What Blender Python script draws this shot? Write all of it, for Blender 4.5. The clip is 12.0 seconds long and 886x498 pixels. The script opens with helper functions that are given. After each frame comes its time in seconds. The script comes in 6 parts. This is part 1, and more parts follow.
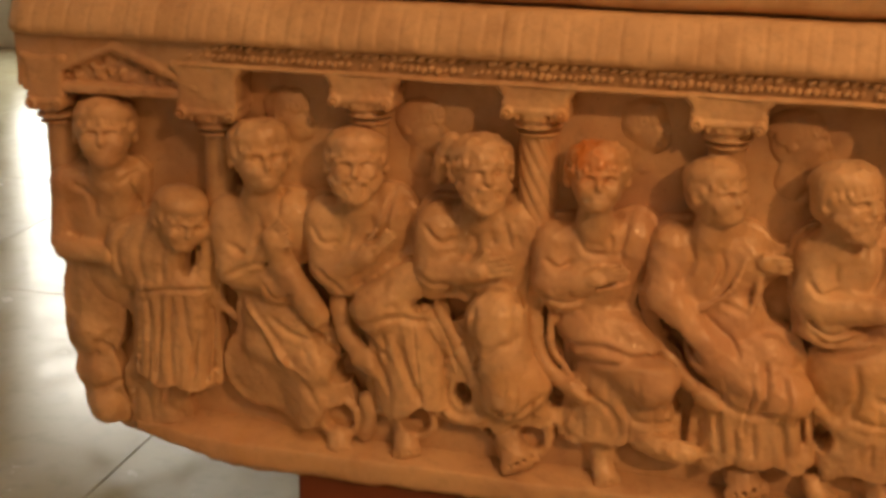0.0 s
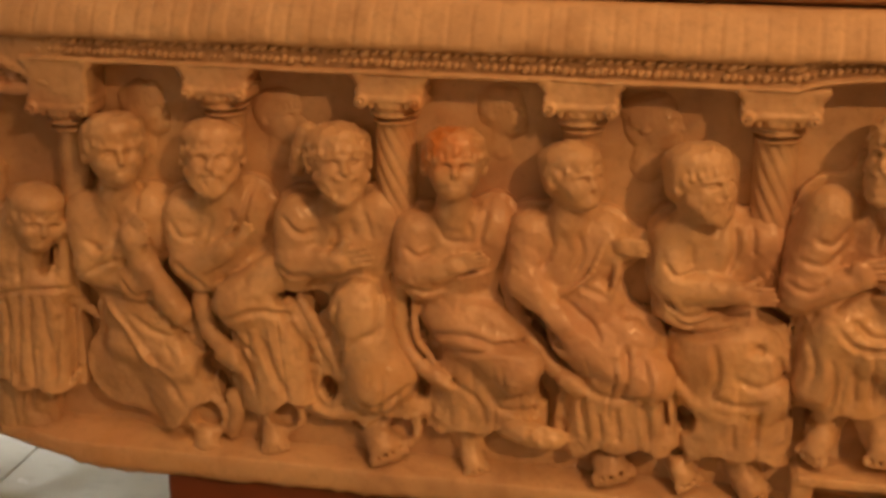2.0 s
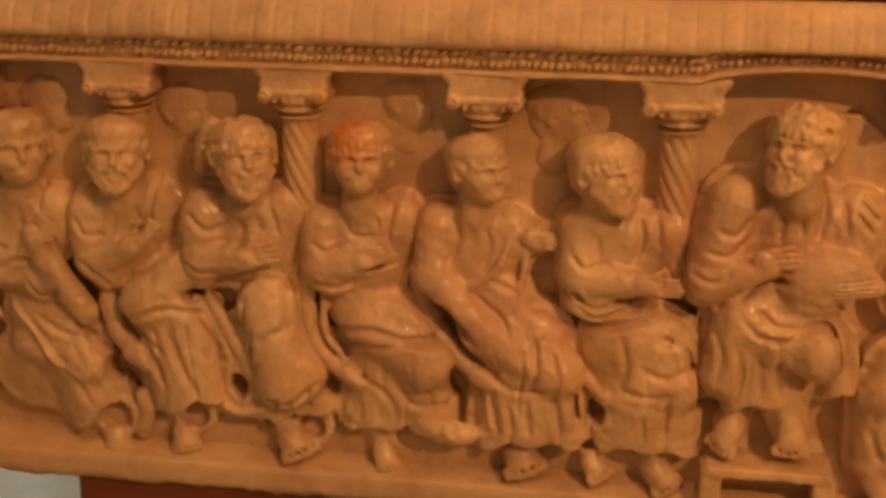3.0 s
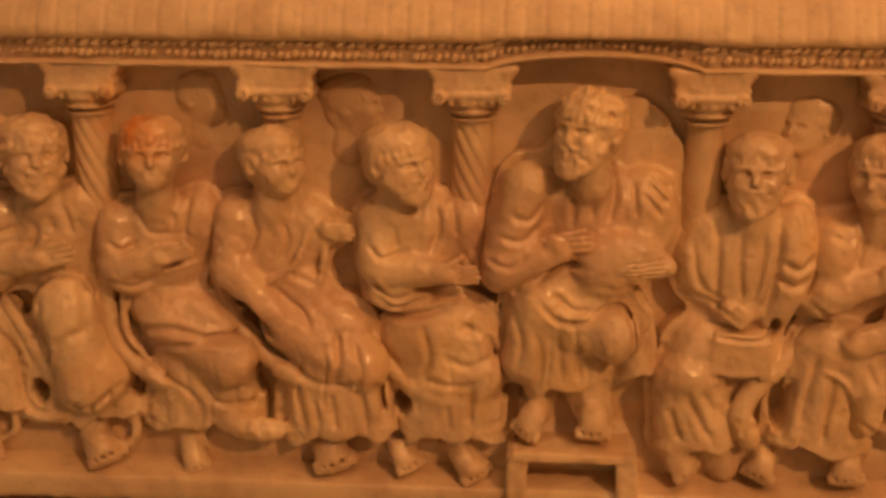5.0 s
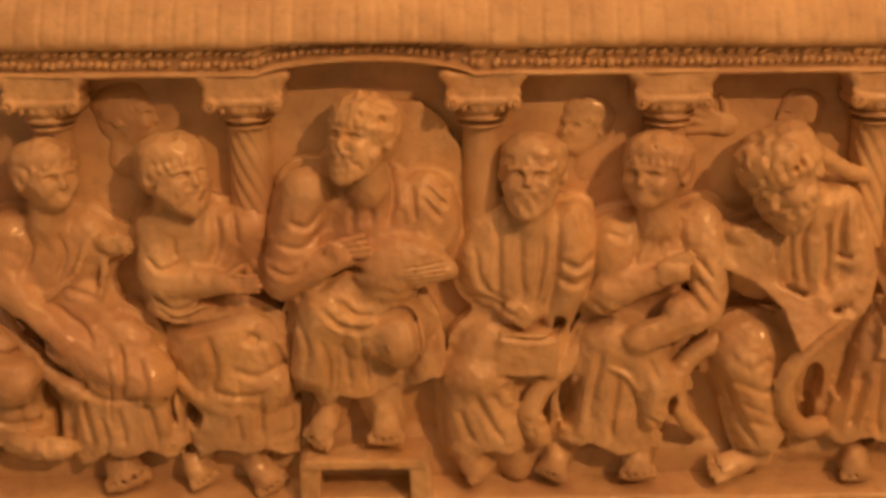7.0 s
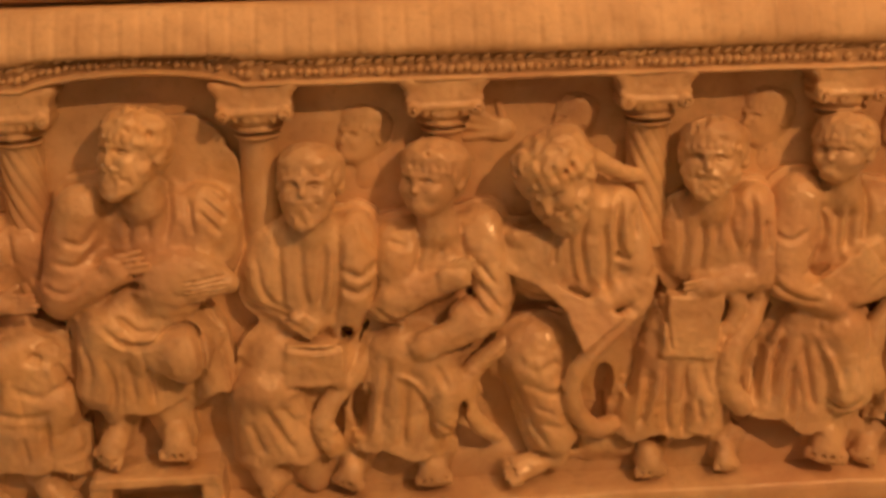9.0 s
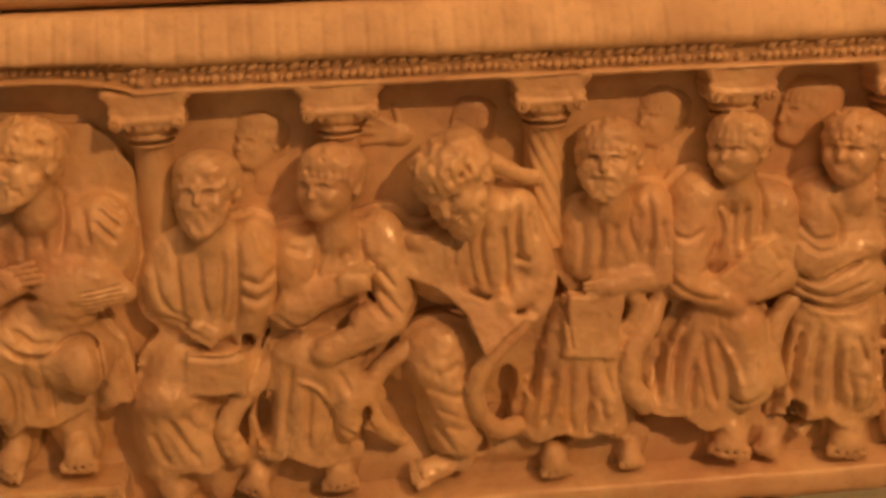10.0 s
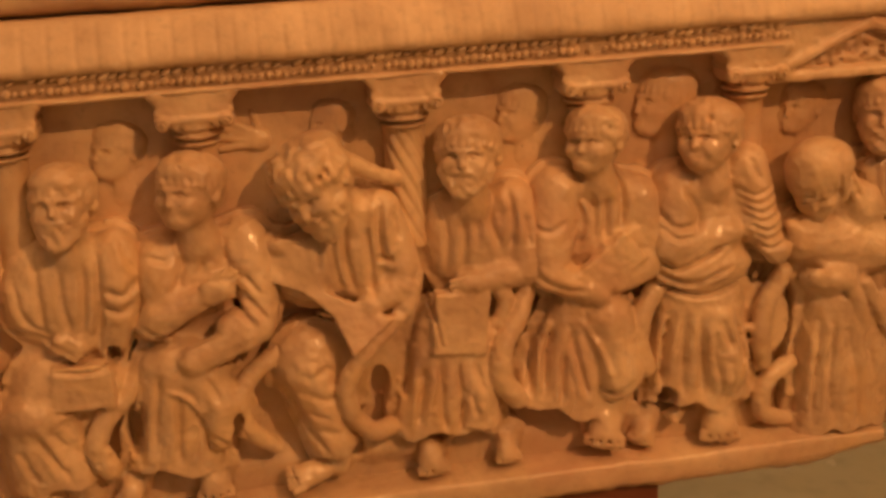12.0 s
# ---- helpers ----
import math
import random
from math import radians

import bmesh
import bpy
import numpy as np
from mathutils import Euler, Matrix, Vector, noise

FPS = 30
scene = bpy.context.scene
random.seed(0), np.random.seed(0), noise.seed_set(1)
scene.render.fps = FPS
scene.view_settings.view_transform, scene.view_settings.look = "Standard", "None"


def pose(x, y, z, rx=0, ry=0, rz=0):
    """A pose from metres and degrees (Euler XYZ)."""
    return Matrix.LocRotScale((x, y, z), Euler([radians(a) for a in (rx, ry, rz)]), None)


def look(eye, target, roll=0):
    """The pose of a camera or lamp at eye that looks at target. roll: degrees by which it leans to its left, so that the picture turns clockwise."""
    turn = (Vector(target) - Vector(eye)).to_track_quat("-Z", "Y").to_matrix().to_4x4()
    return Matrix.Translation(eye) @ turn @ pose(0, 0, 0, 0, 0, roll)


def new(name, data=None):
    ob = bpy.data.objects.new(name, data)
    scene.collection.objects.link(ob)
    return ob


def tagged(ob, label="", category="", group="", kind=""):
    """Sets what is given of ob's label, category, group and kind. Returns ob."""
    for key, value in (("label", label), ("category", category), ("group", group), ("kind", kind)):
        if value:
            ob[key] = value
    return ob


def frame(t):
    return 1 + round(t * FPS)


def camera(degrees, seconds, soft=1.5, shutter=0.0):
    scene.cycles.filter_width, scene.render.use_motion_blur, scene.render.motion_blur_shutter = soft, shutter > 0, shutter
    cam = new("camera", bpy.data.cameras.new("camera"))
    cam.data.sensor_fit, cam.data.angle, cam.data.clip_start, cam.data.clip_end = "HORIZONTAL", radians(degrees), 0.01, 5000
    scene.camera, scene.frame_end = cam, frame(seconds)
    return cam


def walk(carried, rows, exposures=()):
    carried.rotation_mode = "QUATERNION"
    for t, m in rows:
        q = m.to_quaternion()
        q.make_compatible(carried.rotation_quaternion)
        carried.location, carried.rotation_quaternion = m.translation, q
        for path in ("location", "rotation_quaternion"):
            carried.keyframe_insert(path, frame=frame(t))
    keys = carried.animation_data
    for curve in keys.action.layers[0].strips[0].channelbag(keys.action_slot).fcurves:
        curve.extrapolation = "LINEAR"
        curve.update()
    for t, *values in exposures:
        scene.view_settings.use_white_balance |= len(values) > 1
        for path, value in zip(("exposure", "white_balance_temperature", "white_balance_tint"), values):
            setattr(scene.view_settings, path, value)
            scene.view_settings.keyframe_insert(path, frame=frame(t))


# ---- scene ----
cam = camera(38.0, 12.0, soft=3.5)
PATH = [
    (0, (0.434, -1.432, 1.377), (-0.043, 0.41, 0.762), 0.8),
    (0.5, (0.441, -1.425, 1.379), (-0.002, 0.423, 0.756), 0.7),
    (1, (0.463, -1.418, 1.373), (0.04, 0.436, 0.753), 0.7),
    (1.5, (0.485, -1.412, 1.365), (0.089, 0.45, 0.751), 0.6),
    (2, (0.51, -1.403, 1.364), (0.142, 0.464, 0.747), 0.4),
    (2.5, (0.54, -1.392, 1.36), (0.2, 0.48, 0.742), 0.4),
    (3, (0.564, -1.386, 1.356), (0.264, 0.492, 0.739), 0.4),
    (5, (0.669, -1.375, 1.334), (0.536, 0.527, 0.733), 0.2),
    (5.5, (0.703, -1.371, 1.333), (0.607, 0.534, 0.732), 0.0),
    (6, (0.738, -1.368, 1.331), (0.679, 0.54, 0.735), -0.1),
    (6.5, (0.77, -1.367, 1.331), (0.75, 0.543, 0.738), -0.3),
    (7, (0.809, -1.364, 1.332), (0.82, 0.546, 0.739), -0.4),
    (9, (0.97, -1.368, 1.333), (1.096, 0.54, 0.748), -1.2),
    (9.5, (1.0, -1.372, 1.334), (1.165, 0.534, 0.75), -1.4),
    (10, (1.026, -1.374, 1.334), (1.23, 0.528, 0.751), -1.6),
    (10.5, (1.052, -1.379, 1.333), (1.296, 0.52, 0.754), -1.9),
    (11, (1.075, -1.386, 1.329), (1.354, 0.51, 0.756), -2.1),
    (11.5, (1.089, -1.39, 1.322), (1.393, 0.504, 0.755), -2.6),
    (12, (1.095, -1.393, 1.32), (1.412, 0.498, 0.751), -3.1),
]
walk(cam, [(t, look(eye, target, roll)) for t, eye, target, roll in PATH], [(0, -0.38), (2, -0.34), (5, -0.21), (9, -0.26), (12, -0.28)])

# ---- light ----
world = bpy.data.worlds.new("world")
scene.world = world
world.use_nodes = True
sky = world.node_tree.nodes.new("ShaderNodeTexSky")
sky.sky_type, sky.sun_disc, sky.sun_elevation, sky.sun_rotation = "NISHITA", False, radians(35), radians(140)
world.node_tree.links.new(sky.outputs[0], world.node_tree.nodes["Background"].inputs[0])
world.node_tree.nodes["Background"].inputs[1].default_value = 0.1


def lamp(name, kind, m, energy, colour, size=0.2, size_y=0.2, spot=90):
    data = bpy.data.lights.new(name, kind)
    data.energy, data.color = energy, colour
    if kind == "AREA":
        data.shape, data.size, data.size_y = "RECTANGLE", size, size_y
    else:
        data.shadow_soft_size = size
    if kind == "SPOT":
        data.spot_size, data.spot_blend = radians(spot), 0.9
    ob = new(name, data)
    ob.matrix_world = m
    return ob


LAMP = (3.3, -3.5, 3.75)
WARM = (1.0, 0.468, 0.16)
lamp("spot_light", "SPOT", look(LAMP, (1.5, 0.0, 0.95)), 580, WARM, 0.05, spot=50)
# added warm fill with no known source; lifts the shade in the relief
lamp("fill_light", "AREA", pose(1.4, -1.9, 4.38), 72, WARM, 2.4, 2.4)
lamp("window_light", "AREA", look((-3.4, 5.75, 1.5), (-2.0, 0.0, 0.6)), 26, (1.0, 0.94, 0.76), 1.8, 2.2)


# ---- materials ----
def material(name, colour, dark, rough, scale=9.0, bump=0.25, grain=140.0, metal=0.0, spec=0.5, stain=None, pits=False, coat=0.0):
    """Base colour mottled at two scales between colour and dark, with fine relief."""
    mat = bpy.data.materials.new(name)
    mat.use_nodes = True
    nodes, links = mat.node_tree.nodes, mat.node_tree.links
    shader = nodes["Principled BSDF"]
    where = nodes.new("ShaderNodeNewGeometry").outputs["Position"]

    def cloud(size, detail=5.0, distortion=0.0):
        node = nodes.new("ShaderNodeTexNoise")
        node.inputs["Scale"].default_value, node.inputs["Detail"].default_value = size, detail
        node.inputs["Distortion"].default_value = distortion
        links.new(where, node.inputs["Vector"])
        return node.outputs["Fac"]

    def remap(value, lo, hi, a=0.0, b=1.0):
        node = nodes.new("ShaderNodeMapRange")
        for i, v in enumerate((lo, hi, a, b)):
            node.inputs[i + 1].default_value = v
        links.new(value, node.inputs[0])
        return node.outputs[0]

    def mix(fac, a, b):
        node = nodes.new("ShaderNodeMix")
        node.data_type = "RGBA"
        links.new(fac, node.inputs["Factor"])
        for socket, v in ((node.inputs["A"], a), (node.inputs["B"], b)):
            if isinstance(v, tuple):
                socket.default_value = (*v, 1)
            else:
                links.new(v, socket)
        return node.outputs["Result"]

    tint = mix(remap(cloud(scale, 6, 0.6), 0.35, 0.68), colour, dark)
    tint = mix(remap(cloud(scale * 7, 4), 0.5, 0.8, 0.0, 0.45), tint, tuple(c * 0.7 for c in dark))
    if pits:
        tint = mix(remap(cloud(230, 1), 0.735, 0.78, 0.0, 0.45), tint, tuple(c * 0.3 for c in dark))
        tint = mix(remap(cloud(3.2, 3, 1.0), 0.52, 0.7, 0.0, 0.5), tint, (0.56, 0.31, 0.2))
        tint = mix(remap(cloud(7.5, 4, 0.8), 0.54, 0.72, 0.0, 0.5), tint, (0.6, 0.36, 0.16))
    if stain:
        centre, radius, rust = stain
        far = nodes.new("ShaderNodeVectorMath")
        far.operation = "DISTANCE"
        far.inputs[1].default_value = centre
        links.new(where, far.inputs[0])
        near = remap(far.outputs["Value"], radius, radius * 0.35)
        patch = nodes.new("ShaderNodeMath")
        patch.operation = "MULTIPLY"
        links.new(near, patch.inputs[0])
        links.new(remap(cloud(45, 4), 0.32, 0.6, 0.15, 0.9), patch.inputs[1])
        tint = mix(patch.outputs[0], tint, rust)
    links.new(tint, shader.inputs["Base Color"])
    links.new(remap(cloud(scale * 3), 0.3, 0.7, rough - 0.08, rough + 0.12), shader.inputs["Roughness"])
    shader.inputs["Metallic"].default_value = metal
    shader.inputs["Coat Weight"].default_value, shader.inputs["Coat Roughness"].default_value = coat, 0.17
    shader.inputs["Specular IOR Level"].default_value = spec
    if pits:
        shader.inputs["Subsurface Weight"].default_value, shader.inputs["Subsurface Scale"].default_value = 0.12, 0.004
        shader.inputs["Subsurface Radius"].default_value = (1.0, 0.55, 0.3)
    relief = nodes.new("ShaderNodeBump")
    relief.inputs["Strength"].default_value, relief.inputs["Distance"].default_value = bump, 0.002
    total = nodes.new("ShaderNodeMath")
    total.operation = "ADD"
    links.new(cloud(grain, 6), total.inputs[0])
    links.new(remap(cloud(grain * 0.2, 3), 0.3, 0.7), total.inputs[1])
    links.new(total.outputs[0], relief.inputs["Height"])
    links.new(relief.outputs[0], shader.inputs["Normal"])
    return mat


STONE = material("marble", (0.7, 0.5, 0.31), (0.47, 0.3, 0.185), 0.46, 9.0, 0.34, 130, pits=True, coat=0.28, stain=((0.222, -0.005, 1.035), 0.062, (0.6, 0.2, 0.035)))
RIM = material("matte_marble", (0.72, 0.52, 0.33), (0.52, 0.35, 0.22), 0.58, 12.0, 0.4, 120)
STONE_ROUGH = material("broken_marble", (0.62, 0.44, 0.28), (0.46, 0.3, 0.18), 0.6, 14.0, 0.5, 110)
# darker than the marble for painted recess shade as well as wear
STONE_WORN_SHADED = material("worn_shaded_marble", (0.54, 0.36, 0.22), (0.36, 0.23, 0.14), 0.6, 34.0, 0.5, 200)
PLINTH = material("red_brown_plinth_paint", (0.19, 0.05, 0.02), (0.15, 0.04, 0.016), 0.5, 3.0, 0.1, 200)
TILE = material("pale_floor_tile", (0.6, 0.56, 0.38), (0.53, 0.48, 0.31), 0.16, 2.5, 0.03, 60)
GROUT = material("grey_grout", (0.3, 0.28, 0.24), (0.24, 0.22, 0.19), 0.8, 20, 0.3, 200)
PLASTER = material("white_plaster", (0.72, 0.68, 0.6), (0.68, 0.63, 0.55), 0.8, 2.0, 0.1, 80)
FRAME = material("dark_window_frame", (0.08, 0.07, 0.06), (0.06, 0.05, 0.045), 0.4, 10, 0.05, 100)
METAL = material("black_lamp_metal", (0.03, 0.03, 0.03), (0.02, 0.02, 0.02), 0.4, 10, 0.05, 100)


def glowing(name, colour, strength):
    mat = bpy.data.materials.new(name)
    mat.use_nodes = True
    shader = mat.node_tree.nodes["Principled BSDF"]
    shader.inputs["Base Color"].default_value = (*colour, 1)
    shader.inputs["Emission Color"].default_value = (*colour, 1)
    shader.inputs["Emission Strength"].default_value = strength
    return mat


# glow of the unseen panel added to go with fill_light
PANEL = glowing("fill_panel_glow", (1.0, 0.6, 0.3), 0.6)
DAYLIGHT = glowing("bright_daylight", (1.0, 0.98, 0.92), 5.0)


# ---- building tools ----
def shade(mesh, smooth):
    mesh.polygons.foreach_set("use_smooth", [smooth] * len(mesh.polygons))


def part(name, bm, mat, parent=None, label="", smooth=False):
    mesh = bpy.data.meshes.new(name)
    bm.to_mesh(mesh)
    bm.free()
    mesh.materials.append(mat)
    shade(mesh, smooth)
    ob = new(name, mesh)
    ob.parent = parent
    return tagged(ob, label)


def box(lo, hi, bevel=0.0, segments=2, bm=None):
    bm = bm or bmesh.new()
    m = Matrix.LocRotScale((Vector(lo) + Vector(hi)) / 2, None, [b - a for a, b in zip(lo, hi)])
    made = bmesh.ops.create_cube(bm, size=1, matrix=m)["verts"]
    if bevel:
        edges = {e for v in made for e in v.link_edges}
        bmesh.ops.bevel(bm, geom=list(edges), offset=bevel, segments=segments, affect="EDGES", profile=0.6)
    return bm


def sheet(rows):
    """A mesh over a grid of points (rows x columns x 3)."""
    rows = np.asarray(rows, float)
    h, w, _ = rows.shape
    i = np.arange(h * w).reshape(h, w)
    quads = np.stack([i[:-1, :-1], i[:-1, 1:], i[1:, 1:], i[1:, :-1]], -1).reshape(-1, 4)
    return rows.reshape(-1, 3), quads


def grid_mesh(name, verts, quads, mat, parent, label="", smooth=True):
    mesh = bpy.data.meshes.new(name)
    mesh.vertices.add(len(verts))
    mesh.vertices.foreach_set("co", np.asarray(verts, np.float32).ravel())
    mesh.loops.add(quads.size)
    mesh.loops.foreach_set("vertex_index", quads.astype(np.int32).ravel())
    mesh.polygons.add(len(quads))
    mesh.polygons.foreach_set("loop_start", np.arange(0, quads.size, 4, dtype=np.int32))
    mesh.update(calc_edges=True)
    mesh.validate()
    mesh.materials.append(mat)
    shade(mesh, smooth)
    ob = new(name, mesh)
    ob.parent = parent
    return tagged(ob, label)


LATTICE = np.random.RandomState(7).rand(32, 32, 32).astype(np.float32)


def cloudy(x, y, z):
    """Smooth value noise, 0 to 1, one cell per unit."""
    out = 0
    cells = [np.floor(v).astype(int) for v in (x, y, z)]
    parts = [v - c for v, c in zip((x, y, z), cells)]
    parts = [v * v * (3 - 2 * v) for v in parts]
    for a in (0, 1):
        for b in (0, 1):
            for c in (0, 1):
                weight = (parts[0] if a else 1 - parts[0]) * (parts[1] if b else 1 - parts[1]) * (parts[2] if c else 1 - parts[2])
                out = out + weight * LATTICE[(cells[0] + a) % 32, (cells[1] + b) % 32, (cells[2] + c) % 32]
    return out


def turned(yaw=0, pitch=0, roll=0):
    """Turn of a head: yaw to +x, pitch downward, roll clockwise as seen from the front."""
    return np.array((Euler((radians(pitch), radians(roll), radians(yaw)), "XYZ").to_matrix()))


def smooth_line(points, cuts=4):
    """Smooth curve through the points."""
    p = np.array(points, float)
    if len(p) < 3:
        return p
    p = np.vstack([2 * p[0] - p[1], p, 2 * p[-1] - p[-2]])
    out = []
    for a, b, c, d in zip(p, p[1:], p[2:], p[3:]):
        for t in np.arange(cuts) / cuts:
            out.append(0.5 * (2 * b + (c - a) * t + (2 * a - 5 * b + 4 * c - d) * t * t + (3 * b - a - 3 * c + d) * t**3))
    return np.array(out + [p[-2]])


class Carving:
    """Stone cut from a field of distances: blobs are joined softly, tools take stone away, and the skin becomes one mesh."""

    def __init__(self, lo, hi, step=0.0019):
        self.lo, self.step = np.array(lo, float), step
        self.n = [max(4, int(round((b - a) / step)) + 1) for a, b in zip(lo, hi)]
        self.f = np.full(self.n, 0.05, np.float32)
        self.cloth = np.zeros(self.n, np.float32)
        self.axes = [np.float32(l + step * np.arange(n)) for l, n in zip(lo, self.n)]

    def near(self, points, reach):
        points = np.asarray(points, float)
        a = np.clip(np.floor((points.min(0) - reach - self.lo) / self.step).astype(int), 0, self.n)
        b = np.clip(np.ceil((points.max(0) + reach - self.lo) / self.step).astype(int) + 1, 0, self.n)
        where = tuple(slice(i, max(i, j)) for i, j in zip(a, b))
        x, y, z = (ax[s] for ax, s in zip(self.axes, where))
        return where, x[:, None, None], y[None, :, None], z[None, None, :]

    def join(self, where, d, k):
        f = self.f[where]
        h = np.maximum(k - np.abs(f - d), 0) / k
        self.f[where] = np.minimum(f, d) - h * h * k * 0.25

    def take(self, where, d, k):
        f = self.f[where]
        h = np.maximum(k - np.abs(f + d), 0) / k
        self.f[where] = np.maximum(f, -d) + h * h * k * 0.25

    def limb_field(self, p, q, r1, r2, reach):
        where, x, y, z = self.near([p, q], max(r1, r2) + reach)
        d = np.subtract(q, p)
        t = np.clip(((x - p[0]) * d[0] + (y - p[1]) * d[1] + (z - p[2]) * d[2]) / max(d @ d, 1e-9), 0, 1)
        return where, np.sqrt((x - p[0] - t * d[0]) ** 2 + (y - p[1] - t * d[1]) ** 2 + (z - p[2] - t * d[2]) ** 2) - (r1 + t * (r2 - r1))

    def limb(self, p, q, r1, r2=None, k=0.008):
        self.join(*self.limb_field(p, q, r1, r2 or r1, k + 0.003), k)

    def chain(self, points, r1, r2=None, k=0.006):
        r2 = r2 or r1
        points = smooth_line(points)
        m = len(points) - 1
        for i, (p, q) in enumerate(zip(points, points[1:])):
            self.limb(p, q, r1 + (r2 - r1) * i / m, r1 + (r2 - r1) * (i + 1) / m, k)

    def blob_field(self, c, r, turn, reach):
        where, x, y, z = self.near([c], max(r) + reach)
        p = [x - c[0], y - c[1], z - c[2]]
        if turn is not None:
            p = [turn[0][i] * p[0] + turn[1][i] * p[1] + turn[2][i] * p[2] for i in range(3)]
        a = np.sqrt((p[0] / r[0]) ** 2 + (p[1] / r[1]) ** 2 + (p[2] / r[2]) ** 2)
        b = np.sqrt((p[0] / r[0] ** 2) ** 2 + (p[1] / r[1] ** 2) ** 2 + (p[2] / r[2] ** 2) ** 2)
        return where, a * (a - 1) / np.maximum(b, 1e-6)

    def blob(self, c, r, lean=0, k=0.008, turn=None):
        if turn is None and lean:
            turn = turned(0, 0, lean)
        self.join(*self.blob_field(c, r, turn, k + 0.003), k)

    def slab(self, c, half, lean=0, rounding=0.004, k=0.006):
        turn = turned(0, 0, lean)
        where, x, y, z = self.near([c], math.hypot(*half) + k)
        p = [x - c[0], y - c[1], z - c[2]]
        p = [turn[0][i] * p[0] + turn[1][i] * p[1] + turn[2][i] * p[2] for i in range(3)]
        q = [np.abs(v) - h + rounding for v, h in zip(p, half)]
        d = np.sqrt(sum(np.maximum(v, 0) ** 2 for v in q)) + np.minimum(np.maximum(np.maximum(q[0], q[1]), q[2]), 0) - rounding
        self.join(where, d, k)

    def groove(self, points, r, k=0.004):
        for p, q in zip(points, points[1:]):
            self.take(*self.limb_field(p, q, r, r, k + 0.003), k)

    def hollow(self, c, r, lean=0, k=0.004):
        self.take(*self.blob_field(c, r, turned(0, 0, lean), k + 0.003), k)

    def pleats(self, p, q, width, count, depth, flare=1.0, bow=0.0, phase=0.0):
        """Folds that run from p to q over a cloth of that width."""
        where, x, y, z = self.near([p, q], width * max(1.0, flare) * 0.6 + abs(bow) + 0.006)
        d = np.array([q[0] - p[0], 0, q[2] - p[2]])
        length = np.linalg.norm(d)
        d /= length
        t = ((x - p[0]) * d[0] + (z - p[2]) * d[2]) / length
        s = (x - p[0]) * -d[2] + (z - p[2]) * d[0] + bow * np.sin(np.pi * np.clip(t, 0, 1))
        s = s / (width * (1 + (flare - 1) * np.clip(t, 0, 1)))
        wave = (1 - np.abs(np.sin(np.pi * (count * s + phase + 0.25 * np.sin(3 * t + 9 * s))))) ** 1.3
        window = np.clip((0.5 - np.abs(s)) * 6, 0, 1) * np.clip((0.5 - np.abs(t - 0.5)) * 5 + 0.3, 0, 1)
        self.f[where] += (depth * wave * window).astype(np.float32) + 0 * y

    def rumple(self, c, r, size, depth):
        """Uneven lumps (curls, broken stone) round c."""
        where, x, y, z = self.near([c], r * 1.05)
        fall = np.clip(1.6 * (1 - np.sqrt((x - c[0]) ** 2 + (y - c[1]) ** 2 + (z - c[2]) ** 2) / r), 0, 1)
        u, v, w = np.broadcast_arrays(x / size, y / size, z / size)
        self.f[where] += (fall * depth * (cloudy(u + 3, v + 5, w + 7) - 0.5) * 2).astype(np.float32)

    def head(self, c, r, yaw=0, pitch=0, roll=0, beard=0.0, curls=0.0):
        """A carved, worn head of half width r: broad face, almond eyes under brows, a cap of combed hair and perhaps a beard."""
        turn = turned(yaw, pitch, roll)

        def at(x, y, z):
            return tuple(np.array(c) + turn @ (np.array((x, y, z)) * r))

        def lump(x, y, z, a, b, e, k=0.12):
            self.blob(at(x, y, z), (a * r, b * r, e * r), k=k * r, turn=turn)

        def dig(x, y, z, a, b, e, k=0.06):
            self.take(*self.blob_field(at(x, y, z), (a * r, b * r, e * r), turn, 0.01), k * r)

        self.limb(at(0, 0.25, -0.7), at(0, 0.5, -1.5), 0.5 * r, 0.6 * r, 0.01)
        lump(0, 0.08, 0.18, 0.93, 0.97, 0.88)
        lump(0, -0.2, -0.38, 0.74, 0.7, 0.72, 0.25)
        lump(0, -0.52, -0.88, 0.38, 0.36, 0.24, 0.25)
        for side in (-1, 1):
            lump(0.4 * side, -0.62, -0.42, 0.26, 0.24, 0.24, 0.2)
            self.limb(at(0.1 * side, -0.9, 0.0), at(0.56 * side, -0.7, 0.02), 0.1 * r, 0.08 * r, k=0.1 * r)
            dig(0.32 * side, -0.95, -0.11, 0.23, 0.25, 0.11, 0.05)
            lump(0.32 * side, -0.74, -0.14, 0.15, 0.09, 0.06, 0.02)
            lump(0.91 * side, 0.05, -0.12, 0.13, 0.2, 0.28, 0.05)
            dig(0.99 * side, -0.12, -0.1, 0.09, 0.09, 0.14, 0.04)
        self.limb(at(0, -0.87, -0.02), at(0, -0.96, -0.4), 0.075 * r, 0.11 * r, k=0.1 * r)
        dig(0, -1.05, -0.59, 0.14, 0.09, 0.04, 0.06)
        self.limb(at(-0.15, -0.83, -0.66), at(0.15, -0.83, -0.66), 0.065 * r, k=0.1 * r)
        self.limb(at(-0.12, -0.81, -0.79), at(0.12, -0.81, -0.79), 0.07 * r, k=0.1 * r)
        if not beard:
            self.groove([at(-0.17, -0.89, -0.725), at(0, -0.93, -0.715), at(0.17, -0.89, -0.725)], 0.022 * r, 0.04 * r)
        rng = random.Random(int(1000 * abs(c[0])) + 3)
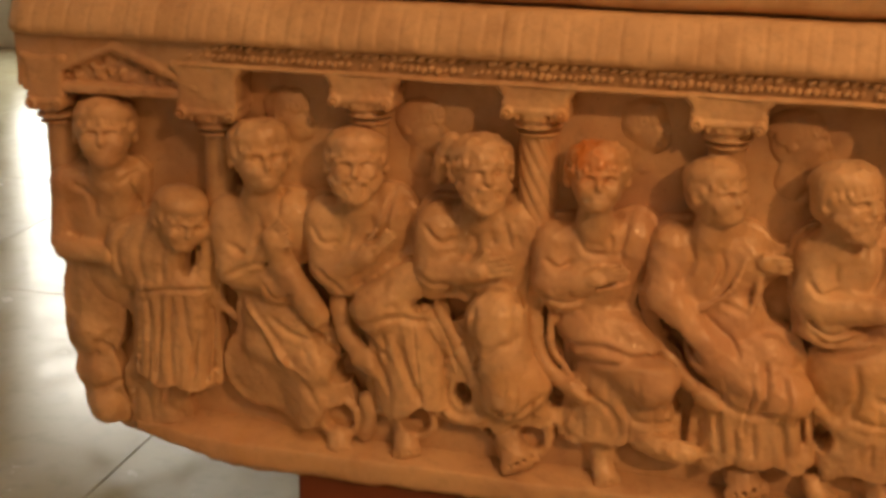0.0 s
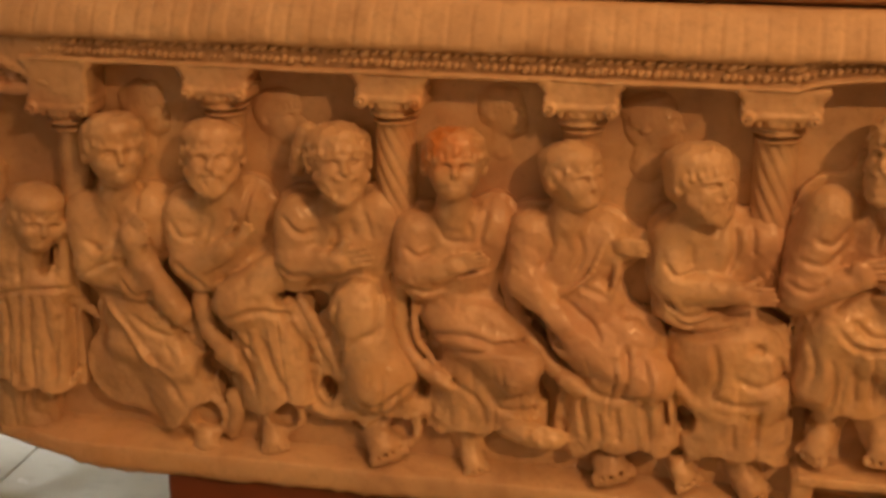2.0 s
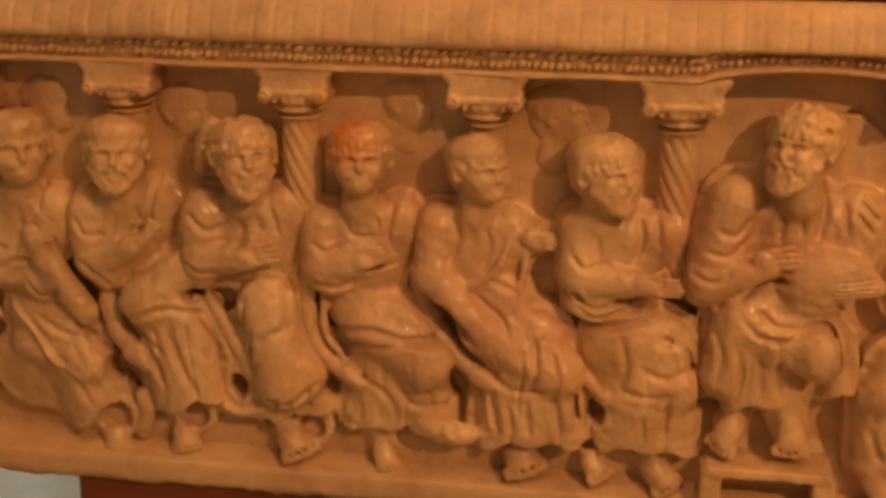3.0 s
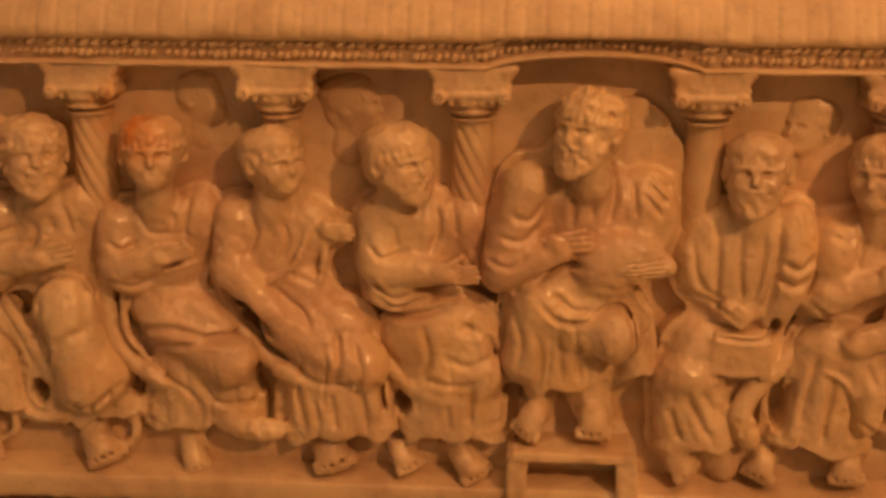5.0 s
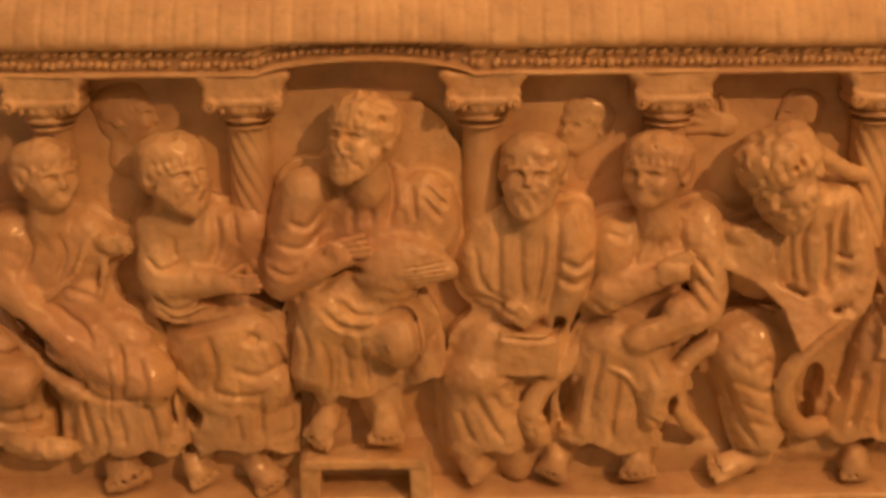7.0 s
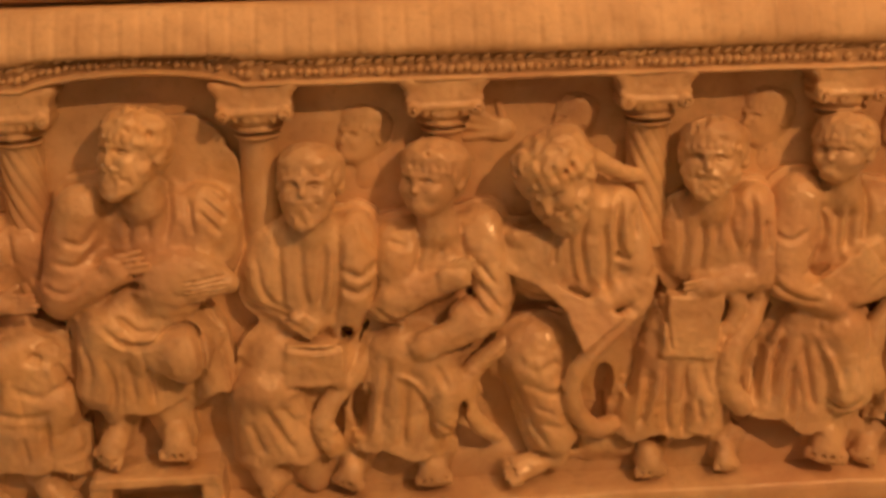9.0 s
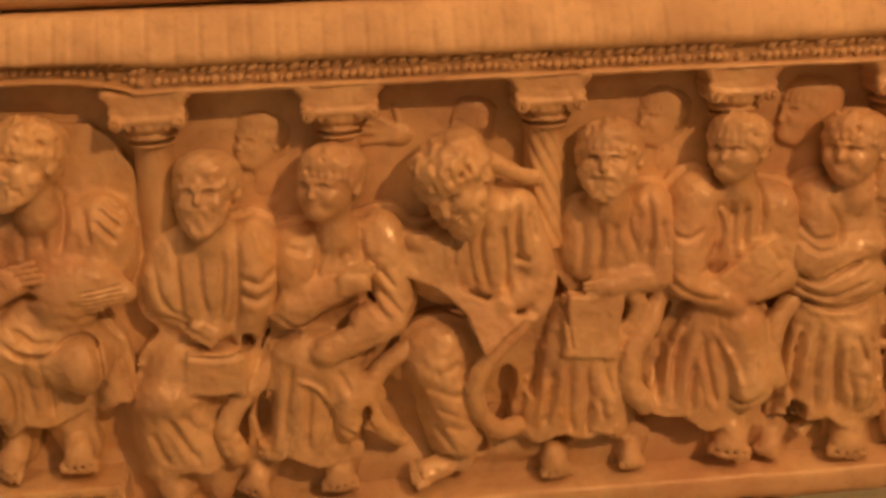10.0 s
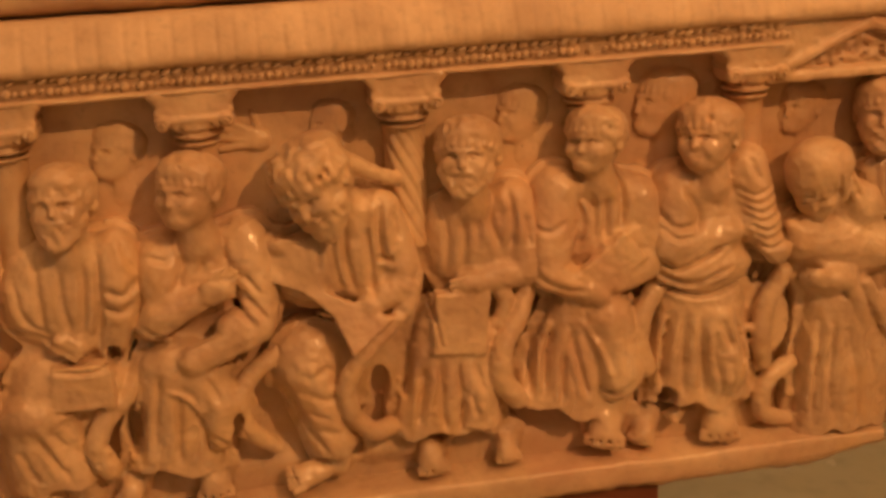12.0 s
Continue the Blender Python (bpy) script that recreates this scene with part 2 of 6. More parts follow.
        if beard:
            for side in (-1, 1):
                lump(0.17 * side, -0.88, -0.6, 0.17, 0.1, 0.075, 0.08)
            for row in range(3):
                for i in range(11):
                    a = (i - 5) * 0.29 + 0.12 * (row % 2)
                    drop = (0.1 + 0.13 * beard) * row
                    lump(math.sin(a) * (0.72 - 0.1 * row), -0.22 - 0.5 * math.cos(a), -0.5 - drop - 0.36 * math.cos(a) ** 2,
                         0.17, 0.15, 0.16 + 0.03 * rng.random(), 0.09)
            self.rumple(at(0, -0.5, -0.85), 0.75 * r, 0.13 * r, 0.07 * r)
            for side in (-1, 1):
                self.rumple(at(0.45 * side, -0.4, -0.65), 0.5 * r, 0.13 * r, 0.05 * r)
        lump(0, 0.12, 0.5, 1.0, 1.06, 0.64, 0.02)
        lump(0, 0.45, 0.0, 0.85, 0.62, 0.85, 0.1)
        for side in (-1, 1):
            lump(0.82 * side, 0.16, 0.2, 0.2, 0.5, 0.42, 0.05)
            lump(0.84 * side, -0.22, 0.12, 0.12, 0.16, 0.26, 0.04)
        count = 9 if curls < 0.3 else 15
        for i in range(count):
            a = (i / (count - 1) - 0.5) * 3.4
            wide = 0.1 if curls < 0.3 else 0.1 + 0.05 * min(curls, 1.0)
            side, front = math.sin(a) * 0.93, 0.1 - math.cos(a) * 0.97
            low = 0.24 - 0.1 * abs(math.sin(a)) + 0.07 * (rng.random() - 0.5)
            self.limb(at(side * 0.84, front * 0.86, 0.72), at(side, front, low), wide * r * 0.8, wide * r * (0.75 + 0.3 * rng.random()), k=0.05 * r)
        if curls >= 0.4:
            for i in range(int(9 * curls)):
                a, e = rng.uniform(-1.4, 1.4), rng.uniform(0.2, 0.85)
                out = math.sqrt(max(0.05, 1 - ((e - 0.45) / 0.72) ** 2))
                self.hollow(at(math.sin(a) * 1.0 * out, 0.1 - math.cos(a) * 1.06 * out, e), (0.05 * r, 0.1 * r, 0.1 * r), rng.uniform(-50, 50), 0.05 * r)
        for dx in (-0.5, 0.0, 0.5):
            self.rumple(at(dx, -0.25, 0.72), 0.9 * r, 0.2 * r, (0.02 + 0.045 * curls) * r)

    def score(self, points, width, depth):
        """Fold drawn on the cloth along a smooth line of (x, z) points: a furrow, or a ridge where depth is negative."""
        line = smooth_line(points)
        flat = np.insert(line, 1, 0.0, axis=1)
        where, x, y, z = self.near(flat, 4 * width)
        where = (where[0], slice(None), where[2])
        x, z = x[:, 0, :], z[:, 0, :]
        best, total = np.full(np.broadcast_shapes(x.shape, z.shape), 9.0), len(line) - 1
        fade = np.zeros_like(best)
        for i in range(total):
            p, d = line[i], line[i + 1] - line[i]
            t = np.clip(((x - p[0]) * d[0] + (z - p[1]) * d[1]) / max(d @ d, 1e-9), 0, 1)
            far = np.hypot(x - p[0] - t * d[0], z - p[1] - t * d[1])
            along = (i + t) / total
            fade = np.where(far < best, np.clip(5 * np.minimum(along, 1 - along) + 0.25, 0, 1), fade)
            best = np.minimum(best, far)
        cut = 1.2 * depth * fade * (np.exp(-((best / width) ** 2)) - 0.25 * np.exp(-(((best - 2.2 * width) / (1.2 * width)) ** 2)))
        self.f[where] += cut.astype(np.float32)[:, None, :]

    def plate(self, outline, front, thick, tilt=0.0, k=0.006):
        """Flat sheet of stone with that outline in (x, z), its edges a little rounded, leaning back by tilt."""
        line = np.array(outline, float)
        where, x, y, z = self.near(np.insert(line, 1, front, axis=1), thick + 0.01)
        px, pz = x[:, 0, :], z[:, 0, :]
        best, inside = np.full(np.broadcast_shapes(px.shape, pz.shape), 9.0), np.zeros(np.broadcast_shapes(px.shape, pz.shape), bool)
        for p, q in zip(line, np.roll(line, -1, 0)):
            d = q - p
            t = np.clip(((px - p[0]) * d[0] + (pz - p[1]) * d[1]) / max(d @ d, 1e-9), 0, 1)
            best = np.minimum(best, np.hypot(px - p[0] - t * d[0], pz - p[1] - t * d[1]))
            inside ^= ((p[1] > pz) != (q[1] > pz)) & (px < d[0] * (pz - p[1]) / (d[1] if abs(d[1]) > 1e-9 else 1e-9) + p[0])
        edge = np.where(inside, -best, best)[:, None, :] + 0.0025
        depth = np.abs(y - tilt * (z - line[:, 1].mean()) - front - thick / 2) - thick / 2 + 0.0025
        d = np.hypot(np.maximum(edge, 0), np.maximum(depth, 0)) + np.minimum(np.maximum(edge, depth), 0) - 0.0025
        self.join(where, d.astype(np.float32), k)

    def ring(self, c, rx, rz, r):
        """Ring of stone round a drilled hollow, under the hem of a robe."""
        points = [(c[0] + rx * math.cos(a), c[1], c[2] + rz * math.sin(a)) for a in np.linspace(0, 2 * math.pi, 15)]
        self.blob((c[0], c[1] + 0.02, c[2]), (rx + 1.5 * r, 0.024, rz + 1.5 * r))
        for p, q in zip(points, points[1:]):
            self.limb(p, q, r, r, 0.006)
        self.hollow((c[0], c[1] - 0.004, c[2]), (rx - 0.6 * r, 0.03, rz - 0.6 * r))

    def hand(self, p, q, r, spread=0.9, fingers=4):
        """Fingers from the knuckles p to the tips q, one above another."""
        d = np.subtract(q, p)
        n = np.array((-d[2], 0, d[0])) / max(np.hypot(d[0], d[2]), 1e-6)
        self.blob(tuple(np.array(p) - 0.25 * d), (r * 1.9, r * 1.3, r * 1.9), k=0.006)
        for i in range(fingers):
            o = n * (i - (fingers - 1) / 2) * r * 1.15
            self.limb(tuple(p + o * spread), tuple(p + d * (1 - 0.08 * abs(i - 1)) + o), r * 0.62, r * 0.48, 0.0015)

    def foot(self, heel, toe, r):
        """Bare foot, broad at the toes, with drilled points between them."""
        heel, toe = np.array(heel), np.array(toe)
        d = (toe - heel) * 0.9
        along = d / np.linalg.norm(d)
        n = np.cross(along, (0, -0.5, 0.87))
        n /= np.linalg.norm(n)
        up = np.cross(n, along)
        up *= np.sign(up[2] - up[1])
        self.limb(tuple(heel), tuple(heel + 0.45 * d), r * 0.85, r * 0.8, 0.008)
        for o in (-0.55, 0.0, 0.55):
            self.limb(tuple(heel + 0.25 * d + n * r * o * 0.5), tuple(heel + 0.72 * d + n * r * o), r * 0.62, r * 0.52, 0.006)
        for i in range(5):
            o = n * (i - 2) * r * 0.5
            tip = heel + (1.0 - 0.06 * abs(i - 1.3)) * d + o
            self.limb(tuple(heel + 0.68 * d + o * 0.95), tuple(tip), r * 0.3, r * 0.25, 0.0015)
        for i in range(4):
            p = heel + 0.8 * d + n * (i - 1.5) * r * 0.5 + up * r * 0.42
            self.hollow(tuple(p), (r * 0.12, r * 0.28, r * 0.12), k=0.001)

    def mantle(self, grow=0.007, blur=4):
        """Fills the stone behind the limbs, a little beyond their outline, and further forward round the seats."""
        g = self.f.min(1)
        for axis in (0, 1):
            pad = [(blur, blur) if a == axis else (0, 0) for a in (0, 1)]
            p = np.pad(g, pad, mode="edge")
            g = sum(np.take(p, range(i, i + g.shape[axis]), axis) for i in range(2 * blur + 1)) / (2 * blur + 1)
        y = self.axes[1][None, :, None]
        front = np.interp(self.axes[2], [0.62, 0.655, 0.84, 0.93], [0.034, 0.022, 0.022, 0.036])[None, None, :]
        self.join((slice(None),) * 3, np.maximum(g[:, None, :] - grow, front - y).astype(np.float32), 0.008)

    def folds(self, c, r, angle, size, depth, bow=0.0, seed=0.0):
        """Uneven cloth folds over a patch round c; they run at that angle from upright and may sag by bow."""
        where, x, y, z = self.near([np.subtract(c, (r[0], 0.05, r[1])), np.add(c, (r[0], 0.05, r[1]))], 0.0)
        u, w = x - c[0], z - c[2]
        inside = np.clip(2.2 * (1 - np.sqrt((u / r[0]) ** 2 + (w / r[1]) ** 2)), 0, 1)
        s, k = math.sin(radians(angle)), math.cos(radians(angle))
        across, along = u * k - w * s, u * s + w * k
        across = across + bow * ((along / max(r)) ** 2) + y * 0.25
        a, b2 = np.broadcast_arrays(across / size + 40 + seed, along / (size * 5.5) + 40 + 3 * seed)
        warp = cloudy(a * 0.45, b2 * 1.5, a * 0 + 5.5 + seed)
        n = cloudy(a + 1.3 * warp, b2, a * 0 + 2.5 + seed)
        crease = np.clip(1 - np.abs(2 * n - 1) * 2.4, 0, 1) ** 1.2
        self.cloth[where] = np.maximum(self.cloth[where], (inside * depth * crease).astype(np.float32))

    def press(self):
        """Cuts the gathered folds into the stone."""
        self.f += self.cloth
        self.cloth[:] = 0

    def drape(self, p, q, w1, w2, thick, k=0.012):
        """Hanging cloth from p down to an even hem at q, with half widths w1 and w2, flattened in depth."""
        where, x, y, z = self.near([p, q], max(w1, w2) + 0.01)
        d = np.subtract(q, p)
        length = math.hypot(d[0], d[2])
        ux, uz = d[0] / length, d[2] / length
        t = ((x - p[0]) * ux + (z - p[2]) * uz) / length
        s = (x - p[0]) * -uz + (z - p[2]) * ux
        tc = np.clip(t, 0, 1)
        half = w1 + (w2 - w1) * tc
        a = np.sqrt((s / half) ** 2 + ((y - p[1] - d[1] * tc) / thick) ** 2 + (np.minimum(t, 0) * length / (0.8 * half)) ** 2)
        wave = 0.0035 * np.sin(s / 0.0085 + 40 * p[0]) + 0.004 * np.sin(s / 0.021 + 90 * p[0])
        end = (t - 1) * length + wave
        self.join(where, np.maximum((a - 1) * np.minimum(half, thick), end), k)

    def mesh(self, name, parent, label="", back=0.056, mat=None, rough=0.001, squash=None):
        """Skin of the carving, trimmed flat at the back, with chisel unevenness."""
        x, y, z = np.meshgrid(*self.axes, indexing="ij", sparse=True)
        u, v, w = np.broadcast_arrays(x / 0.011, y / 0.011, z / 0.011)
        close = np.abs(self.f) < 0.008
        wobble = np.zeros_like(self.f)
        wobble[close] = ((cloudy(u[close], v[close], w[close]) - 0.5) * 2 + 1.3 * (cloudy(u[close] * 2.3 + 9, v[close] * 2.3, w[close] * 2.3) - 0.5)) * rough
        f = np.maximum(self.f + wobble, y - back)
        for a in range(3):
            edge = [slice(None)] * 3
            for end in (0, -1):
                edge[a] = end
                f[tuple(edge)] = np.maximum(f[tuple(edge)], 0.0005)
        inside = f < 0
        shape = tuple(n - 1 for n in f.shape)
        corners = [(a, b, c) for a in (0, 1) for b in (0, 1) for c in (0, 1)]
        cut = [slice(None, -1), slice(1, None)]
        count = sum(inside[cut[a], cut[b], cut[c]].astype(np.int8) for a, b, c in corners)
        cells = np.argwhere((count > 0) & (count < 8))
        index = np.full(shape, -1, np.int64)
        index[tuple(cells.T)] = np.arange(len(cells))
        value = {o: f[tuple((cells + o).T)] for o in corners}
        total, hits = np.zeros((len(cells), 3)), np.zeros(len(cells))
        for o in corners:
            for a in range(3):
                if o[a] == 0:
                    o2 = tuple(1 if i == a else v for i, v in enumerate(o))
                    f1, f2 = value[o], value[o2]
                    cross = (f1 < 0) != (f2 < 0)
                    t = np.where(cross, f1 / np.where(cross, f1 - f2, 1), 0)
                    place = np.tile(np.array(o, float), (len(cells), 1))
                    place[:, a] += t
                    total += place * cross[:, None]
                    hits += cross
        verts = self.lo + self.step * (cells + total / np.maximum(hits, 1)[:, None])
        if squash:
            verts[:, 1] = squash[0] + (verts[:, 1] - squash[0]) * squash[1]
        quads = []
        for a in range(3):
            b, c = (a + 1) % 3, (a + 2) % 3
            one = [slice(None)] * 3
            two = [slice(None)] * 3
            one[a], two[a] = slice(None, -1), slice(1, None)
            first, second = inside[tuple(one)], inside[tuple(two)]
            for flip, found in ((False, first & ~second), (True, ~first & second)):
                e = np.argwhere(found)
                e = e[(e[:, b] > 0) & (e[:, c] > 0) & (e[:, b] < shape[b]) & (e[:, c] < shape[c])]
                ring = []
                for ob, oc in ((-1, -1), (0, -1), (0, 0), (-1, 0)):
                    g = e.copy()
                    g[:, b] += ob
                    g[:, c] += oc
                    ring.append(index[tuple(g.T)])
                ring = np.stack(ring[::-1] if flip else ring, 1)
                quads.append(ring[(ring >= 0).all(1)])
        return grid_mesh(name, verts, np.concatenate(quads), mat or STONE, parent, label)


# ---- the room ----
def room():
    lo, hi, top, thick = (-6.0, -4.0), (6.0, 6.0), 4.5, 0.25
    ground = part("floor", box((lo[0] - thick, lo[1] - thick, -0.2), (hi[0] + thick, hi[1] + thick, -0.006)), GROUT)
    tagged(ground, "pale polished stone tile floor with thin grey joints", "floor", kind="structure")
    above = part("ceiling", box((lo[0] - thick, lo[1] - thick, top), (hi[0] + thick, hi[1] + thick, top + 0.2)), PLASTER)
    tagged(above, "plain white plaster ceiling", "ceiling", kind="structure")
    for name, a, b in (
        ("wall_south", (lo[0] - thick, lo[1] - thick), (hi[0] + thick, lo[1])),
        ("wall_west", (lo[0] - thick, lo[1]), (lo[0], hi[1])),
        ("wall_east", (hi[0], lo[1]), (hi[0] + thick, hi[1])),
    ):
        tagged(part(name, box((*a, 0), (*b, top)), PLASTER), "plain warm white plaster wall", "wall", kind="structure")
    bm = bmesh.new()
    wx0, wx1, wz0, wz1 = -4.6, -2.4, 0.35, 2.7
    for a, b, c, d in ((lo[0], wx0, 0, top), (wx1, hi[0], 0, top), (wx0, wx1, 0, wz0), (wx0, wx1, wz1, top)):
        box((a, hi[1], c), (b, hi[1] + thick, d), bm=bm)
    tagged(part("wall_north", bm, PLASTER), "white plaster wall with a tall window", "wall", kind="structure")
    window = tagged(new("window_1"), "tall bright window with a dark frame", "window", kind="structure")
    bars = bmesh.new()
    for a, b, c, d in ((wx0, wx0 + 0.06, wz0, wz1), (wx1 - 0.06, wx1, wz0, wz1), (wx0 + 0.06, wx1 - 0.06, wz0, wz0 + 0.06),
                       (wx0 + 0.06, wx1 - 0.06, wz1 - 0.06, wz1), (-3.53, -3.47, wz0 + 0.06, wz1 - 0.06)):
        box((a, hi[1] + 0.08, c), (b, hi[1] + 0.15, d), 0.006, bm=bars)
    part("window_frame", bars, FRAME, window)
    outside = part("backdrop", box((wx0 - 1, hi[1] + 1.0, -0.2), (wx1 + 1, hi[1] + 1.05, 4)), DAYLIGHT)
    tagged(outside, "bright daylight outside the window", "backdrop", kind="structure")
    # square tiles, nearest ones as pieces
    size, gap = 1.2, 0.0028
    mesh = bpy.data.meshes.new("floor_tile")
    bm = box((gap / 2, gap / 2, -0.02), (size - gap / 2, size - gap / 2, 0), 0.0012, 1)
    bm.to_mesh(mesh)
    bm.free()
    mesh.materials.append(TILE)
    for i in range(8):
        for j in range(6):
            x, y = -4.53 + i * size, -1.7 + j * size
            tile = new("floor_tile", mesh)
            tile.parent = ground
            tile.location = (x, y, 0)
    rest = bmesh.new()
    for a, b, c, d in ((lo[0], -4.53, lo[1], hi[1]), (5.07, hi[0], lo[1], hi[1]), (-4.53, 5.07, lo[1], -1.7), (-4.53, 5.07, 5.5, hi[1])):
        box((a, c, -0.02), (b, d, -0.003), bm=rest)
    tagged(part("far_floor_tiles", rest, TILE, ground), kind="stuff")


room()


# ---- plinth and ceiling spotlight ----
def plinth():
    thing = tagged(new("plinth"), "low red-brown painted plinth under the sarcophagus", "plinth")
    part("body", box((-0.135, 0.012, 0.0), (1.59, 0.62, 0.566), 0.004), PLINTH, thing)
    part("base_board", box((-0.15, -0.002, 0.0), (1.605, 0.635, 0.06), 0.004), PLINTH, thing)


plinth()


def spotlight():
    thing = tagged(new("ceiling_spotlight"), "black metal spotlight on the ceiling", "spotlight")
    m = look(LAMP, (1.5, 0.0, 0.95))
    bm = bmesh.new()
    bmesh.ops.create_cone(bm, cap_ends=False, segments=32, radius1=0.075, radius2=0.06, depth=0.2, matrix=m @ Matrix.Translation((0, 0, 0.05)))
    bmesh.ops.solidify(bm, geom=bm.faces[:], thickness=0.004)
    part("housing", bm, METAL, thing, smooth=True)
    bm = bmesh.new()
    up = m @ Vector((0, 0, 0.14))
    bmesh.ops.create_cone(bm, cap_ends=True, segments=16, radius1=0.012, radius2=0.012, depth=4.5 - up.z, matrix=Matrix.Translation((up.x, up.y, (up.z + 4.5) / 2)))
    part("stem", bm, METAL, thing, smooth=True)
    bm = bmesh.new()
    bmesh.ops.create_cone(bm, cap_ends=True, segments=24, radius1=0.05, radius2=0.05, depth=0.02, matrix=Matrix.Translation((up.x, up.y, 4.49)))
    part("ceiling_plate", bm, METAL, thing)


spotlight()


def fill_panel():
    """Square panel added unseen under the ceiling for fill: white frame, warm diffuser."""
    thing = tagged(new("fill_panel"), "square warm glowing panel with a white frame, added unseen for fill", "ceiling light")
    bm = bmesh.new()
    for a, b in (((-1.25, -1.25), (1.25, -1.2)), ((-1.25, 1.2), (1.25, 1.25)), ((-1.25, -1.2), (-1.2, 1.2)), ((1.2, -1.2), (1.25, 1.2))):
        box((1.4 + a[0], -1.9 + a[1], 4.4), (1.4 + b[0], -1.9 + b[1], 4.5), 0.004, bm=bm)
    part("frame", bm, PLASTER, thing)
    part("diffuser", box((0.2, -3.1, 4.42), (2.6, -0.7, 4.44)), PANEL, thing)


fill_panel()


# ---- the sarcophagus ----
sarcophagus = tagged(new("sarcophagus"), "long marble sarcophagus carved with seated figures between columns", "sarcophagus")
sarcophagus.location = (0, 0, 0)
LEFT, RIGHT, MID = -0.522, 2.0, 0.735
BACK = 0.05  # depth of the ground behind the figures
# bays between the columns, and the depth of the lintel over each
BAYS = [(-0.198, -0.081), (0.001, 0.13), (0.208, 0.345), (0.429, 0.558), (0.649, 0.821), (0.901, 1.024), (1.108, 1.258), (1.335, 1.476), (1.554, 1.67)]


def ragged(t, seed, amount):
    return amount * (cloudy(np.asarray(t) * 22 + seed, np.full_like(t, seed * 1.7), np.full_like(t, 0.3)) - 0.5) * 2 + 0.4 * amount * (
        cloudy(np.asarray(t) * 90 + seed, np.full_like(t, 3.1), np.full_like(t, seed)) - 0.5) * 2


def side_edge(z):
    """Broken outline of the left end at height z, narrowing towards the foot."""
    heights = [0.57, 0.6, 0.636, 0.669, 0.72, 0.737, 0.769, 0.802, 0.849, 0.896, 0.936, 0.974, 1.023, 1.06, 1.2]
    return np.interp(z, heights, [-0.41, -0.458, -0.452, -0.46, -0.475, -0.475, -0.463, -0.468, -0.484, -0.484, -0.483, -0.494, -0.502, -0.518, -0.528])


def right_edge(z):
    """Outline of the other end, mirrored about the middle."""
    return np.interp(z, [0.57, 0.61, 0.66, 0.7, 0.76, 0.8, 0.86, 0.95, 1.04, 1.06, 1.2], [-0.37, -0.42, -0.428, -0.432, -0.447, -0.44, -0.456, -0.462, -0.485, -0.518, -0.528])


def back_slab():
    """Flat ground of the relief, with uneven ends and a chest behind."""
    zs = np.linspace(0.575, 1.135, 140)
    ends = side_edge(zs) + ragged(zs, 1.0, 0.006)
    ends2 = 2 * MID - right_edge(zs) + ragged(zs, 5.0, 0.004)
    rows = []
    for depth, inset in ((0.62, 0.0), (0.12, 0.0), (BACK + 0.018, 0.002), (BACK + 0.004, 0.008)):
        rows.append(np.stack([ends + inset, np.full_like(zs, depth), zs], 1))
    cols = 160
    u = np.linspace(0, 1, cols + 2)[1:-1]
    for t in u:
        x = ends + 0.014 + (ends2 - ends - 0.028) * t
        bench = 0.018 * np.clip((0.675 - zs) / 0.03, 0, 1) * np.clip((x + 0.2) / 0.06, 0, 1) * np.clip((1.78 - x) / 0.06, 0, 1)
        bumpy = BACK - bench + 0.0024 * (cloudy(x * 40, zs * 0 + 2, zs * 40) - 0.5) * 2 + 0.0012 * (cloudy(x * 130, zs * 0 + 4, zs * 130) - 0.5)
        rows.append(np.stack([x, bumpy, zs], 1))
    for depth, inset in ((BACK + 0.004, 0.008), (BACK + 0.018, 0.002), (0.12, 0.0), (0.62, 0.0)):
        rows.append(np.stack([ends2 - inset, np.full_like(zs, depth), zs], 1))
    grid_mesh("relief_ground", *sheet(rows), STONE, sarcophagus)
    part("chest_top", box((-0.5, 0.1, 1.12), (1.97, 0.64, 1.1865), 0.008), STONE_ROUGH, sarcophagus)
    part("chest_back", box((-0.36, 0.6, 0.575), (1.83, 0.64, 1.15)), STONE_ROUGH, sarcophagus)


